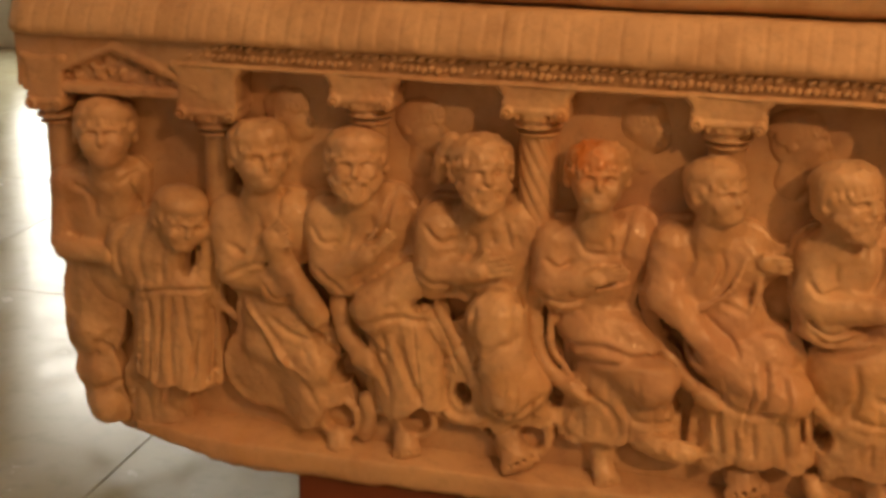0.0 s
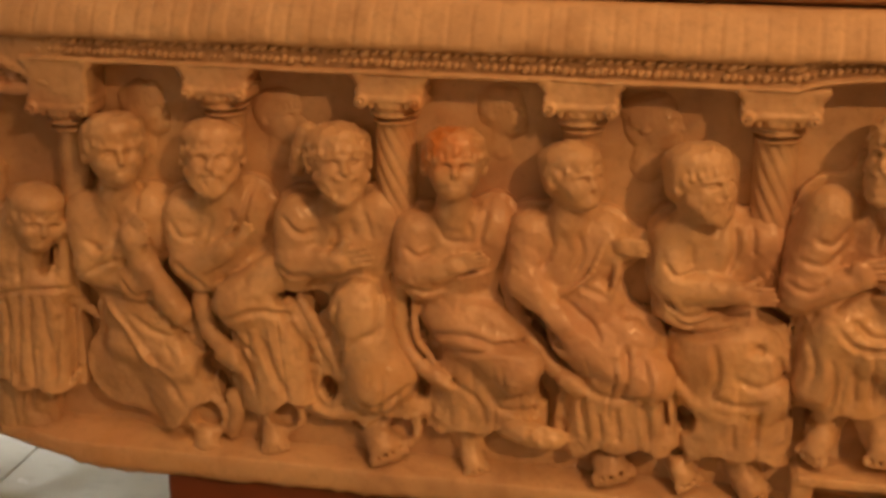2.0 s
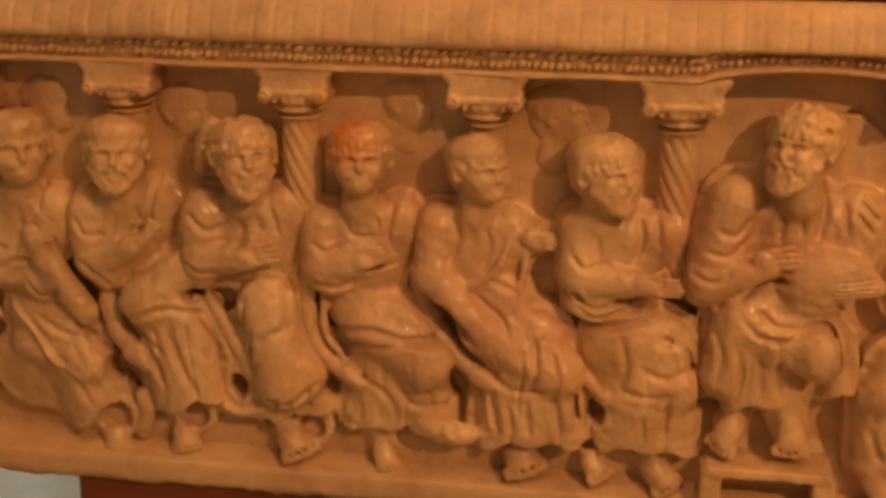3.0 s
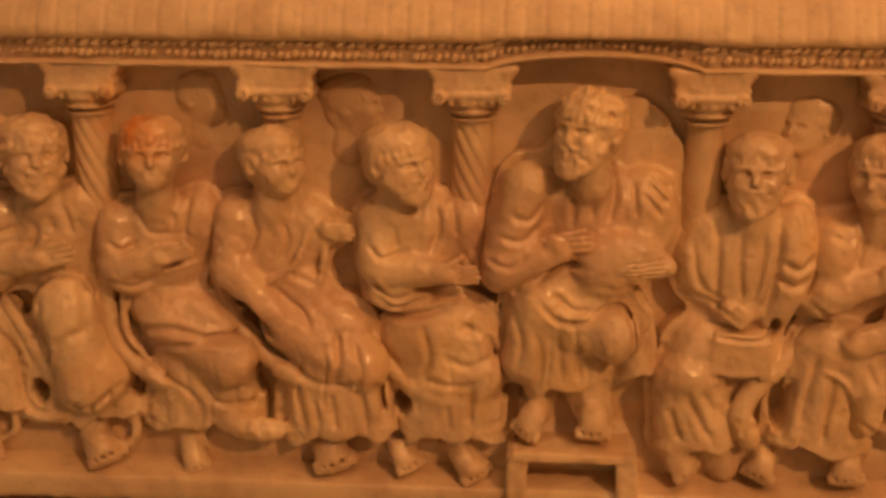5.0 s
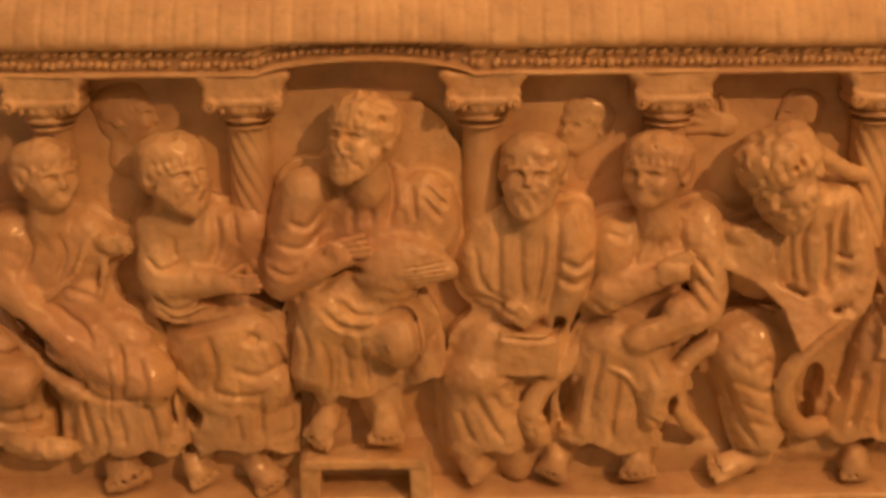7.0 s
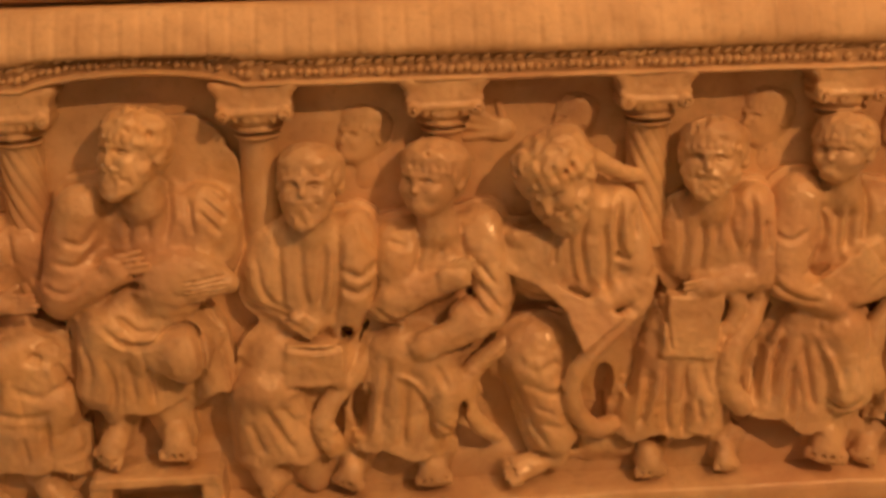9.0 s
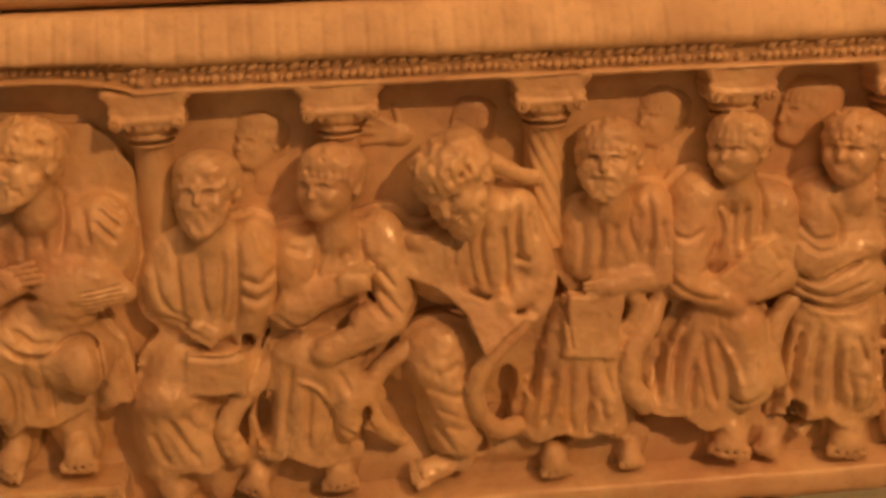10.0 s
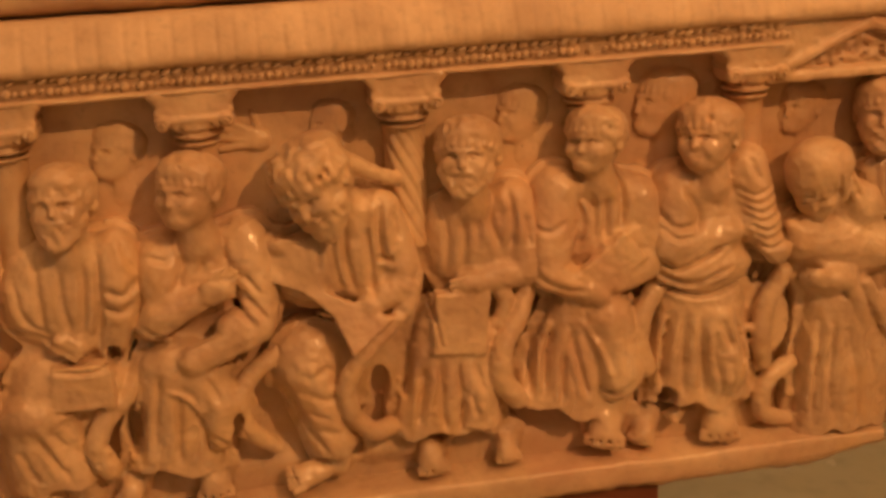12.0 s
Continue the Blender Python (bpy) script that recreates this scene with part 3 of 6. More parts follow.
def ledge():
    """Projecting foot ledge, with a broken lower edge."""
    x = np.linspace(-0.375, 1.885, 420)
    low = 0.5675 + ragged(x, 2.0, 0.004)
    drop = np.clip((x + 0.375) / 0.12, 0, 1) * np.clip((1.885 - x) / 0.1, 0, 1)
    low = low + 0.02 * (1 - drop)
    top = 0.6058 + ragged(x, 9.0, 0.0012)
    front = -0.009 + ragged(x, 4.0, 0.0012) + 0.03 * np.clip((-0.2 - x) / 0.18, 0, 1) ** 1.5
    chip = ragged(x, 12.0, 0.003)
    rows = [np.stack([x, x * 0 + 0.6, low], 1), np.stack([x, front + 0.012 + chip, low - 0.002], 1), np.stack([x, front + 0.003, low + 0.005 + np.abs(chip)], 1)]
    for t in np.linspace(0.25, 0.9, 4):
        rows.append(np.stack([x, front + ragged(x, 20 + 9 * t, 0.0012), low + (top - low) * t], 1))
    rows += [np.stack([x, front + 0.002, top - 0.0008], 1), np.stack([x, front + 0.005, top], 1)]
    for t in np.linspace(0.2, 1, 5):
        rows.append(np.stack([x, front + 0.005 + (BACK + 0.012 - front) * t, top + 0.018 * t + ragged(x, 30 + 7 * t, 0.0012)], 1))
    rows.append(np.stack([x, x * 0 + BACK + 0.04, top + 0.022], 1))
    rows = [np.concatenate([r[:1] + [0.004, 0.0, 0], r, r[-1:] - [0.004, 0, 0]]) for r in rows]
    verts, quads = sheet(rows)
    grid_mesh("foot_ledge", verts, quads, STONE, sarcophagus)


def arch_rise(x):
    """Upward sweep of the lintel over the central bay."""
    t = np.clip((np.asarray(x) - 0.62) / (0.85 - 0.62), 0, 1)
    return 0.016 * np.sin(np.pi * t) ** 0.6


def lintel():
    """Beam over the columns: soffit, plain fillet, a sunk band, and the bulging rim with upright tool marks."""
    x = np.unique(np.concatenate([np.linspace(-0.275, 1.745, 900)]))
    rise = arch_rise(x)
    rows = []
    for y, z, lift in ((0.12, 1.1, 1), (0.006, 1.1, 1), (0.0, 1.1015, 1), (-0.0015, 1.103, 1), (-0.0015, 1.105, 1), (0.0005, 1.1062, 1), (0.007, 1.107, 1),
                       (0.008, 1.124, 1), (0.007, 1.132, 1), (0.0, 1.1335, 1), (-0.003, 1.136, 1)):
        wear = ragged(x, 40 + 70 * z, 0.0011)
        rows.append(np.stack([x, y + wear, z + rise * lift + wear * 0.6], 1))
    grid_mesh("lintel", *sheet(rows), STONE, sarcophagus)
    # strip over the recess floor: weathering plus shade put into its colour
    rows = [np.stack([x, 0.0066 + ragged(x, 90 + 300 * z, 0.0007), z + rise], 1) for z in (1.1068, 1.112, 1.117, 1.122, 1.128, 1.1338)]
    grid_mesh("sunk_band", *sheet(rows), STONE_WORN_SHADED, sarcophagus, "dark weathered band sunk in the lintel")


def rim():
    """Bulging rim with upright tool marks, rounded at its ends."""
    x = np.linspace(LEFT, RIGHT, 1000)
    end = np.clip(np.minimum(x - LEFT, RIGHT - x) / 0.045, 0, 1)
    tuck = 0.055 * (1 - np.sqrt(1 - (1 - end) ** 2))
    marks = np.cumsum(0.018 + 0.014 * np.random.RandomState(3).rand(140)) + LEFT
    cell = np.searchsorted(marks, x)
    level = (np.random.RandomState(4).rand(200)[cell] - 0.5) * 0.0018
    near = np.min(np.abs(x[:, None] - marks[None, :]), 1)
    dent = 0.0016 * np.clip(1 - near / 0.0035, 0, 1)
    rows = []
    shape = ((0.008, 1.128), (-0.002, 1.131), (-0.007, 1.1335), (-0.0095, 1.137), (-0.0098, 1.1415), (-0.0085, 1.147), (-0.005, 1.155), (0.0, 1.164), (0.007, 1.173),
             (0.014, 1.1815), (0.018, 1.1855), (0.026, 1.1875), (0.036, 1.188), (0.3, 1.188))
    for i, (y, z) in enumerate(shape):
        face = 1.0 if 3 <= i <= 9 else 0.4
        wear = ragged(x, 60 + i * 0.35, 0.0013)
        lower = arch_rise(x) * max(0.0, 1 - i / 3.0)
        rows.append(np.stack([x, y + tuck + face * (level + dent) + wear, z + lower + 0.5 * wear], 1))
    grid_mesh("rim_moulding", *sheet(rows), RIM, sarcophagus, "bulging matte rim with upright tool marks")


def bead_band():
    """Sunk band of small worn beads and leaf tips along the lintel."""
    rng = np.random.RandomState(11)
    verts, quads = [], []
    ring = [(math.cos(a), math.sin(a)) for a in np.linspace(0, 2 * math.pi, 9)[:-1]]
    for row, (z0, step, rx, rz) in enumerate(((1.1268, 0.0112, 0.0056, 0.0056), (1.1148, 0.0085, 0.0042, 0.0044))):
        x = -0.27
        while x < 1.74:
            x += step * (0.85 + 0.3 * rng.rand())
            if rng.rand() < 0.05:
                continue
            zc, g = z0 + float(arch_rise(x)) + 0.0025 * (rng.rand() - 0.5), 0.6 + 0.7 * rng.rand()
            base = len(verts)
            for s, y in ((1.0, 0.008), (0.85, 0.0036), (0.45, 0.0012 - 0.0018 * rng.rand())):
                for c, d in ring:
                    verts.append((x + c * rx * g * s + (0.0035 * d if row == 0 else 0.001 * d), y, zc + d * rz * g * s))
            for k in range(2):
                for j in range(8):
                    a, b = base + 8 * k + j, base + 8 * k + (j + 1) % 8
                    quads.append((a, b, b + 8, a + 8))
            quads += [(base + 16, base + 17, base + 18, base + 19), (base + 16, base + 19, base + 20, base + 23), (base + 20, base + 21, base + 22, base + 23)]
    tagged(grid_mesh("bead_band", np.array(verts), np.array(quads), RIM, sarcophagus, "worn drilled band of beads and leaf tips"), kind="stuff")


def lid():
    """Lid that lies on the rim, set back a little behind a dark seam."""
    x = np.linspace(-0.47, 1.94, 260)
    rows = []
    for y, z in ((0.62, 1.189), (0.05, 1.189), (0.044, 1.192), (0.03, 1.197), (0.026, 1.204), (0.026, 1.235), (0.03, 1.26), (0.06, 1.3), (0.3, 1.38), (0.62, 1.32)):
        wear = ragged(x, 80 + 9 * z, 0.0015)
        rows.append(np.stack([x, y + wear, z + wear], 1))
    rows = [np.concatenate([r[:1] * [1, 0, 0] + [0, 0.3, 1.25], r, r[-1:] * [1, 0, 0] + [0, 0.3, 1.25]]) for r in rows]
    thing = tagged(new("lid"), "heavy plain marble lid resting on the sarcophagus", "lid")
    grid_mesh("lid_slab", *sheet(rows), STONE, thing)


def gable(x0, x1, flip):
    """Small pediment over an end bay with raised edges and a rough tympanum."""
    w, z0, z1 = x1 - x0, 1.058, 1.126
    f = Carving((x0 - 0.09, -0.022, z0 - 0.012), (x1 + 0.09, 0.07, 1.142), 0.002)
    mid = (x0 + x1) / 2
    outer = x1 + 0.07 if flip else x0 - 0.032
    inner = x0 - 0.03 if flip else x1 + 0.03
    f.slab(((outer + inner) / 2, 0.06, 1.1), (abs(outer - inner) / 2, 0.055, 0.038), 0, 0.006)
    x, y, z = f.axes[0][:, None, None], f.axes[1][None, :, None], f.axes[2][None, None, :]
    slope = (z1 - 0.01 - z0 - 0.012) / (w / 2)
    tri = np.maximum(z0 + 0.014 - z, (z - (z1 - 0.008) + np.abs(x - mid) * slope) / math.hypot(1, slope))
    f.take((slice(None),) * 3, np.maximum(tri, y - 0.015), 0.002)
    f.slab((mid, 0.045, z0 + 0.006), (w / 2 + 0.022, 0.043, 0.0055), 0, 0.003, 0.003)
    for side in (-1, 1):
        p, q = (mid + side * (w / 2 + 0.008), 0.008, z0 + 0.014), (mid, 0.008, z1 - 0.004)
        f.limb(p, q, 0.0075, 0.0075, 0.003)
    rng = random.Random(5 + int(flip))
    for i in range(34):
        t = rng.uniform(-0.78, 0.78)
        z = z0 + 0.02 + rng.random() * (1 - abs(t)) * 0.034
        f.blob((mid + t * w / 2, 0.016, z), (0.008, 0.006, 0.006), rng.uniform(-40, 40), 0.003)
    for i in range(26):
        t = rng.uniform(-0.75, 0.75)
        f.hollow((mid + t * w / 2, 0.012, z0 + 0.02 + rng.random() * (1 - abs(t)) * 0.034), (0.0028, 0.008, 0.0028))
    f.mesh("pediment", sarcophagus, "small worn carved pediment over the end bay", back=0.068)


def column(x, width, twisted, low, lean=1, drop=0.0):
    """Column against the ground: spiral or plain shaft, neck rings, scrolled capital and impost block."""
    top = tagged(new("column"), "spiral fluted carved column" if twisted else "plain carved column")
    top.parent = sarcophagus
    rows = []
    for z in np.linspace(low, 1.046 - drop, 90):
        ring = []
        for a in np.linspace(0, 2 * np.pi, 71):
            wave = 0.0
            if twisted:
                wave = 0.0026 * abs(math.sin(5 * (a + lean * z * 24)))
            r = 0.0215 + wave + 0.003 * max(0, (z + drop - 1.034) / 0.012) ** 2
            ring.append((x + r * math.cos(a), 0.04 + r * math.sin(a), z))
        rows.append(ring)
    grid_mesh("shaft", *sheet(rows), STONE, top)
    f = Carving((x - width / 2 - 0.02, -0.022, 1.036), (x + width / 2 + 0.02, 0.066, 1.108 + drop), 0.002)
    f.slab((x, 0.047, 1.0925 + drop / 2), (width / 2 - 0.001, 0.046, 0.012 + drop / 2), 0, 0.004, 0.003)
    for side in (-1, 1):
        f.limb((x + side * (width / 2 + 0.003), 0.006, 1.1025 + drop), (x + side * (width / 2 + 0.003), 0.06, 1.1025 + drop), 0.005, k=0.016)
    f.slab((x, 0.045, 1.0815), (width / 2 + 0.001, 0.0445, 0.0032), 0, 0.002, 0.002)
    f.limb((x - width / 2 + 0.008, 0.002, 1.0735), (x + width / 2 - 0.008, 0.002, 1.0735), 0.005, k=0.003)
    for side in (-1, 1):
        c = (x + side * (width / 2 - 0.007), 0.006, 1.0715)
        f.limb((c[0], -0.0005, c[2]), (c[0], 0.04, c[2]), 0.0085, k=0.002)
        f.hollow((c[0], -0.0095, c[2]), (0.0052, 0.006, 0.0052), k=0.002)
        f.blob((c[0], -0.008, c[2]), (0.0022, 0.004, 0.0022), k=0.001)
    f.blob((x, 0.032, 1.065), (width / 2 - 0.012, 0.033, 0.012), k=0.004)
    for i in range(5):
        f.blob((x + (i - 2) * width * 0.13, 0.002, 1.066), (0.0036, 0.003, 0.004), k=0.003)
    f.blob((x, 0.036, 1.0535), (0.0295, 0.0335, 0.0065), k=0.002)
    f.blob((x, 0.038, 1.0435), (0.0265, 0.0305, 0.0042), k=0.001)
    f.rumple((x, 0.0, 1.072), 0.05, 0.006, 0.0006)
    capital = f.mesh("capital", top, "scrolled capital under a plain block", back=0.064, rough=0.0006)
    capital.location.z = -drop


def small_head(c, r, yaw, label):
    """Head in low relief on the ground between two columns, with neck and shoulder."""
    s = 1 if yaw > 0 else -1
    r = r * 1.35
    f = Carving((c[0] - 2.3 * r, -0.02, c[2] - 3.2 * r), (c[0] + 2.3 * r, 0.075, c[2] + 1.6 * r), 0.0018)
    f.blob((c[0] - 0.2 * s * r, 0.072, c[2] - 2.2 * r), (1.7 * r, 0.026, 1.2 * r))
    f.score([(c[0] - 0.9 * r, c[2] - 1.6 * r), (c[0] - 0.2 * r, c[2] - 2.2 * r), (c[0] + 0.8 * r, c[2] - 1.7 * r)], 0.004, 0.004)
    f.head((c[0], 0.052, c[2]), r, yaw, -12, 0, curls=0.3)
    f.mesh("low_relief_head", sarcophagus, label, back=0.07, rough=0.0008, squash=(0.054, 0.45))


def footstool():
    f = Carving((0.63, -0.034, 0.597), (0.82, 0.06, 0.69), 0.0022)
    f.slab((0.725, 0.018, 0.655), (0.07, 0.04, 0.0058), 0, 0.002, 0.002)
    for x, lean in ((0.661, 2), (0.789, -3)):
        f.slab((x, 0.01, 0.626), (0.0125, 0.03, 0.03), lean, 0.003, 0.003)
    f.mesh("footstool", sarcophagus, "low carved footstool with two legs")


back_slab()
ledge()
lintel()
rim()
bead_band()
lid()
gable(-0.472, -0.26, False)
gable(1.742, 1.958, True)
for cx, cw, cz, spiral, dirn in ((-0.462, 0.052, 0.86, False, 1), (-0.24, 0.08, 0.9, False, 1), (-0.04, 0.08, 0.98, False, 1), (0.169, 0.078, 0.9, True, 1), (0.387, 0.083, 0.98, False, 1),
                                 (0.603, 0.085, 0.86, True, 1), (0.861, 0.08, 0.92, False, 1), (1.066, 0.083, 0.98, False, 1), (1.297, 0.078, 0.9, True, 1),
                                 (1.515, 0.078, 0.98, False, 1), (1.708, 0.074, 0.86, False, 1), (1.932, 0.052, 0.86, False, 1)):
    column(cx, cw, spiral, cz, dirn, 0.028 if cx < -0.2 or cx > 1.9 else 0.0)
footstool()
for place, size, yaw in (((-0.149, 1.041), 0.0235, 60), ((0.024, 1.038), 0.0235, 50), ((0.294, 1.057), 0.0215, 60), ((0.466, 1.052), 0.0243, 75), ((0.977, 1.036), 0.0225, -50),
                         ((1.216, 1.047), 0.0195, -60), ((1.436, 1.041), 0.024, -50), ((1.612, 1.04), 0.029, -62), ((1.786, 1.018), 0.0225, -45)):
    small_head((place[0], 0.05, place[1]), size, yaw, "worn head in low relief between columns")
f = Carving((1.06, 0.01, 1.0), (1.18, 0.062, 1.1), 0.002)
for tip in (1.066, 1.054, 1.042, 1.029):
    f.limb((1.128, 0.049, 1.038 + (tip - 1.045) * 0.3), (1.09, 0.049, tip), 0.0058, 0.0045, 0.001)
f.blob((1.135, 0.05, 1.036), (0.014, 0.007, 0.013))
f.limb((1.135, 0.05, 1.045), (1.128, 0.049, 1.068), 0.005, 0.004, 0.001)
f.mesh("low_relief_hand", sarcophagus, "raised hand in low relief on the ground", rough=0.0004)


# ---- carved figures ----


def standing_figure_1():
    f = Carving((-0.5094, -0.0424, 0.592), (-0.3253, 0.062, 1.0704))
    f.blob((-0.4196, 0.04, 0.8965), (0.054, 0.032, 0.0637), 0, 0.01)
    f.blob((-0.4246, 0.04, 0.7764), (0.0399, 0.03, 0.0728), 0, 0.01)
    f.blob((-0.4334, 0.034, 0.7284), (0.0324, 0.032, 0.0347), 0, 0.01)
    f.blob((-0.4273, 0.038, 0.669), (0.0281, 0.028, 0.0312), 0, 0.01)
    f.blob((-0.4223, 0.038, 0.6184), (0.0283, 0.03, 0.033), 0, 0.01)
    f.limb((-0.4573, 0.028, 0.9314), (-0.4638, 0.02, 0.8591), 0.0179, 0.0165, 0.009)
    f.limb((-0.4561, 0.014, 0.8498), (-0.3912, 0.004, 0.8458), 0.0172, 0.0126, 0.009)
    f.blob((-0.383, 0.036, 0.9162), (0.0297, 0.03, 0.0445), 0, 0.01)
    f.limb((-0.4522, 0.03, 0.9367), (-0.371, 0.032, 0.9427), 0.0253, 0.025, 0.012)
    f.mantle()
    f.press()
    f.score([(-0.4352, 0.9381), (-0.412, 0.925), (-0.4063, 0.8952)], 0.0036, 0.003)
    f.score([(-0.409, 0.9627), (-0.3786, 0.9428), (-0.3497, 0.9599)], 0.0036, 0.0025)
    f.score([(-0.3581, 0.9519), (-0.3543, 0.8922)], 0.0036, 0.003)
    f.score([(-0.403, 0.8339), (-0.3824, 0.781), (-0.3817, 0.7332)], 0.0044, 0.003)
    f.score([(-0.4279, 0.7278), (-0.4009, 0.6984), (-0.387, 0.659)], 0.0045, 0.003)
    f.score([(-0.3422, 0.9531), (-0.3383, 0.8937)], 0.0036, 0.003)
    f.score([(-0.4305, 0.6948), (-0.4068, 0.7303)], 0.0038, 0.0025)
    f.score([(-0.426, 0.6457), (-0.3909, 0.6626)], 0.0038, 0.003)
    f.head((-0.3878, 0.014, 1.0099), 0.0404, 20, -13, 0, beard=0, curls=0)
    f.mesh("standing_figure", sarcophagus, "standing draped figure carved in warm marble, worn face")


standing_figure_1()


def bowed_figure_1():
    f = Carving((-0.4591, -0.0496, 0.592), (-0.1389, 0.062, 0.9602))
    f.blob((-0.354, 0.026, 0.8441), (0.0536, 0.034, 0.0462), -10, 0.01)
    f.blob((-0.3124, 0.024, 0.8448), (0.0443, 0.03, 0.0443), 0, 0.01)
    f.limb((-0.3678, 0.024, 0.8668), (-0.3079, 0.02, 0.8889), 0.0297, 0.0263, 0.009)
    f.drape((-0.3059, 0.014, 0.8018), (-0.3088, 0.014, 0.6752), 0.0518, 0.0576, 0.026, 0.006)
    f.drape((-0.3402, 0.034, 0.6645), (-0.3407, 0.036, 0.6001), 0.0385, 0.0421, 0.022, 0.009)
    f.limb((-0.2509, 0.02, 0.8902), (-0.262, 0.018, 0.8011), 0.0101, 0.0096, 0.009)
    f.limb((-0.2691, 0.014, 0.8941), (-0.2473, 0.012, 0.8891), 0.0101, 0.0072, 0.009)
    f.blob((-0.4017, 0.034, 0.8131), (0.0378, 0.026, 0.0454), 0, 0.01)
    f.mantle()
    f.folds((-0.3074, 0.014, 0.7385), (0.0633, 0.0785), 1, 0.015, 0.0032, 0.008, 5.2)
    f.folds((-0.3404, 0.035, 0.6323), (0.0463, 0.04), 0, 0.015, 0.0032, 0.008, 5.8)
    f.press()
    f.pleats((-0.2959, -0.006, 0.8059), (-0.2988, -0.006, 0.68), 0.1096, 5.5, 0.0055, 1, 0)
    f.score([(-0.3525, 0.7999), (-0.2995, 0.8117), (-0.2481, 0.8109)], 0.0029, 0.0025)
    f.pleats((-0.32, -0.006, 0.6675), (-0.3186, -0.006, 0.6223), 0.0752, 4, 0.004, 1, 0)
    f.score([(-0.3543, 0.8922), (-0.3726, 0.86), (-0.3678, 0.814)], 0.0043, 0.003)
    f.score([(-0.3303, 0.8944), (-0.3408, 0.8554), (-0.3357, 0.8095)], 0.0043, 0.0025)
    f.score([(-0.3034, 0.8817), (-0.3096, 0.8431), (-0.3072, 0.8163)], 0.0036, 0.0025)
    f.chain([(-0.2659, 0.026, 0.798), (-0.2224, 0.03, 0.7696), (-0.1838, 0.03, 0.7341), (-0.1568, 0.03, 0.7052)], 0.0059, 0.0052, 0.004)
    f.hollow((-0.2805, 0.014, 0.8524), (0.0088, 0.055, 0.0235), 0)
    f.head((-0.2863, 0.01, 0.905), 0.0361, 46, 5, 8, beard=0, curls=0)
    f.mesh("bowed_figure", sarcophagus, "small bowed draped figure carved in warm marble")


bowed_figure_1()


def seated_figure_1():
    f = Carving((-0.2811, -0.04, 0.592), (-0.0165, 0.062, 1.0556))
    f.blob((-0.1926, 0.034, 0.8762), (0.0552, 0.034, 0.0668), 0, 0.01)
    f.blob((-0.2257, 0.022, 0.8957), (0.0231, 0.026, 0.0433), 0, 0.01)
    f.limb((-0.2229, 0.022, 0.9072), (-0.2179, 0.012, 0.8463), 0.0216, 0.0217, 0.009)
    f.limb((-0.2139, 0.008, 0.8442), (-0.1594, 0, 0.8784), 0.0195, 0.0142, 0.009)
    f.blob((-0.1983, 0.016, 0.8317), (0.0327, 0.02, 0.016), 0, 0.01)
    f.blob((-0.138, 0.034, 0.9001), (0.0287, 0.026, 0.043), 0, 0.01)
    f.blob((-0.1588, 0.03, 0.7766), (0.0551, 0.032, 0.0441), 15, 0.01)
    f.blob((-0.1799, 0.038, 0.7072), (0.054, 0.026, 0.0525), 0, 0.01)
    f.blob((-0.1155, 0.034, 0.6682), (0.0448, 0.026, 0.0448), 0, 0.01)
    f.drape((-0.1421, 0.026, 0.7563), (-0.1004, 0.024, 0.6461), 0.0455, 0.0387, 0.026, 0.009)
    f.limb((-0.1835, 0.03, 0.7421), (-0.1081, 0.016, 0.7169), 0.0297, 0.0263, 0.009)
    f.limb((-0.101, 0.026, 0.6573), (-0.0812, 0.024, 0.6118), 0.0149, 0.0127, 0.009)
    f.limb((-0.2249, 0.03, 0.9063), (-0.1444, 0.032, 0.9166), 0.0246, 0.0243, 0.012)
    f.mantle()
    f.folds((-0.1213, 0.025, 0.7012), (0.0501, 0.0731), -21, 0.015, 0.0032, 0.008, 2.1)
    f.press()
    f.hollow((-0.2805, 0.014, 0.8524), (0.0088, 0.055, 0.0235))
    f.chain([(-0.1529, 0.002, 0.8695), (-0.131, 0.002, 0.8356), (-0.1015, 0.006, 0.7917)], 0.017, 0.0156, 0.004)
    f.blob((-0.1557, 0.006, 0.8279), (0.0258, 0.018, 0.0244), 0, 0.01)
    f.blob((-0.1507, -0.006, 0.8885), (0.0169, 0.015, 0.0183), 0, 0.01)
    f.hand((-0.1524, -0.012, 0.9012), (-0.1349, -0.012, 0.9138), 0.0052)
    f.hand((-0.1459, -0.014, 0.8914), (-0.1293, -0.014, 0.8973), 0.0046)
    f.score([(-0.185, 0.9441), (-0.1749, 0.9084), (-0.1805, 0.8558)], 0.0035, 0.0025)
    f.score([(-0.155, 0.9466), (-0.1521, 0.9178)], 0.0035, 0.0025)
    f.score([(-0.2178, 0.8822), (-0.1953, 0.8694), (-0.1797, 0.8784)], 0.0036, 0.003)
    f.score([(-0.2236, 0.8364), (-0.1882, 0.8551), (-0.1575, 0.8619)], 0.0036, 0.003)
    f.score([(-0.2056, 0.8), (-0.1756, 0.7725), (-0.1459, 0.7292), (-0.1155, 0.7093)], 0.0036, -0.004)
    f.score([(-0.1673, 0.7888), (-0.1297, 0.7622), (-0.0917, 0.7589)], 0.0043, 0.003)
    f.score([(-0.1139, 0.7871), (-0.0994, 0.7503), (-0.0768, 0.7375)], 0.0043, 0.003)
    f.score([(-0.1382, 0.7301), (-0.1158, 0.6935), (-0.101, 0.6636)], 0.0043, 0.003)
    f.score([(-0.1697, 0.8343), (-0.1513, 0.8135), (-0.1282, 0.8235)], 0.0029, 0.003)
    f.ring((-0.0786, 0.024, 0.6474), 0.0237, 0.0259, 0.0052)
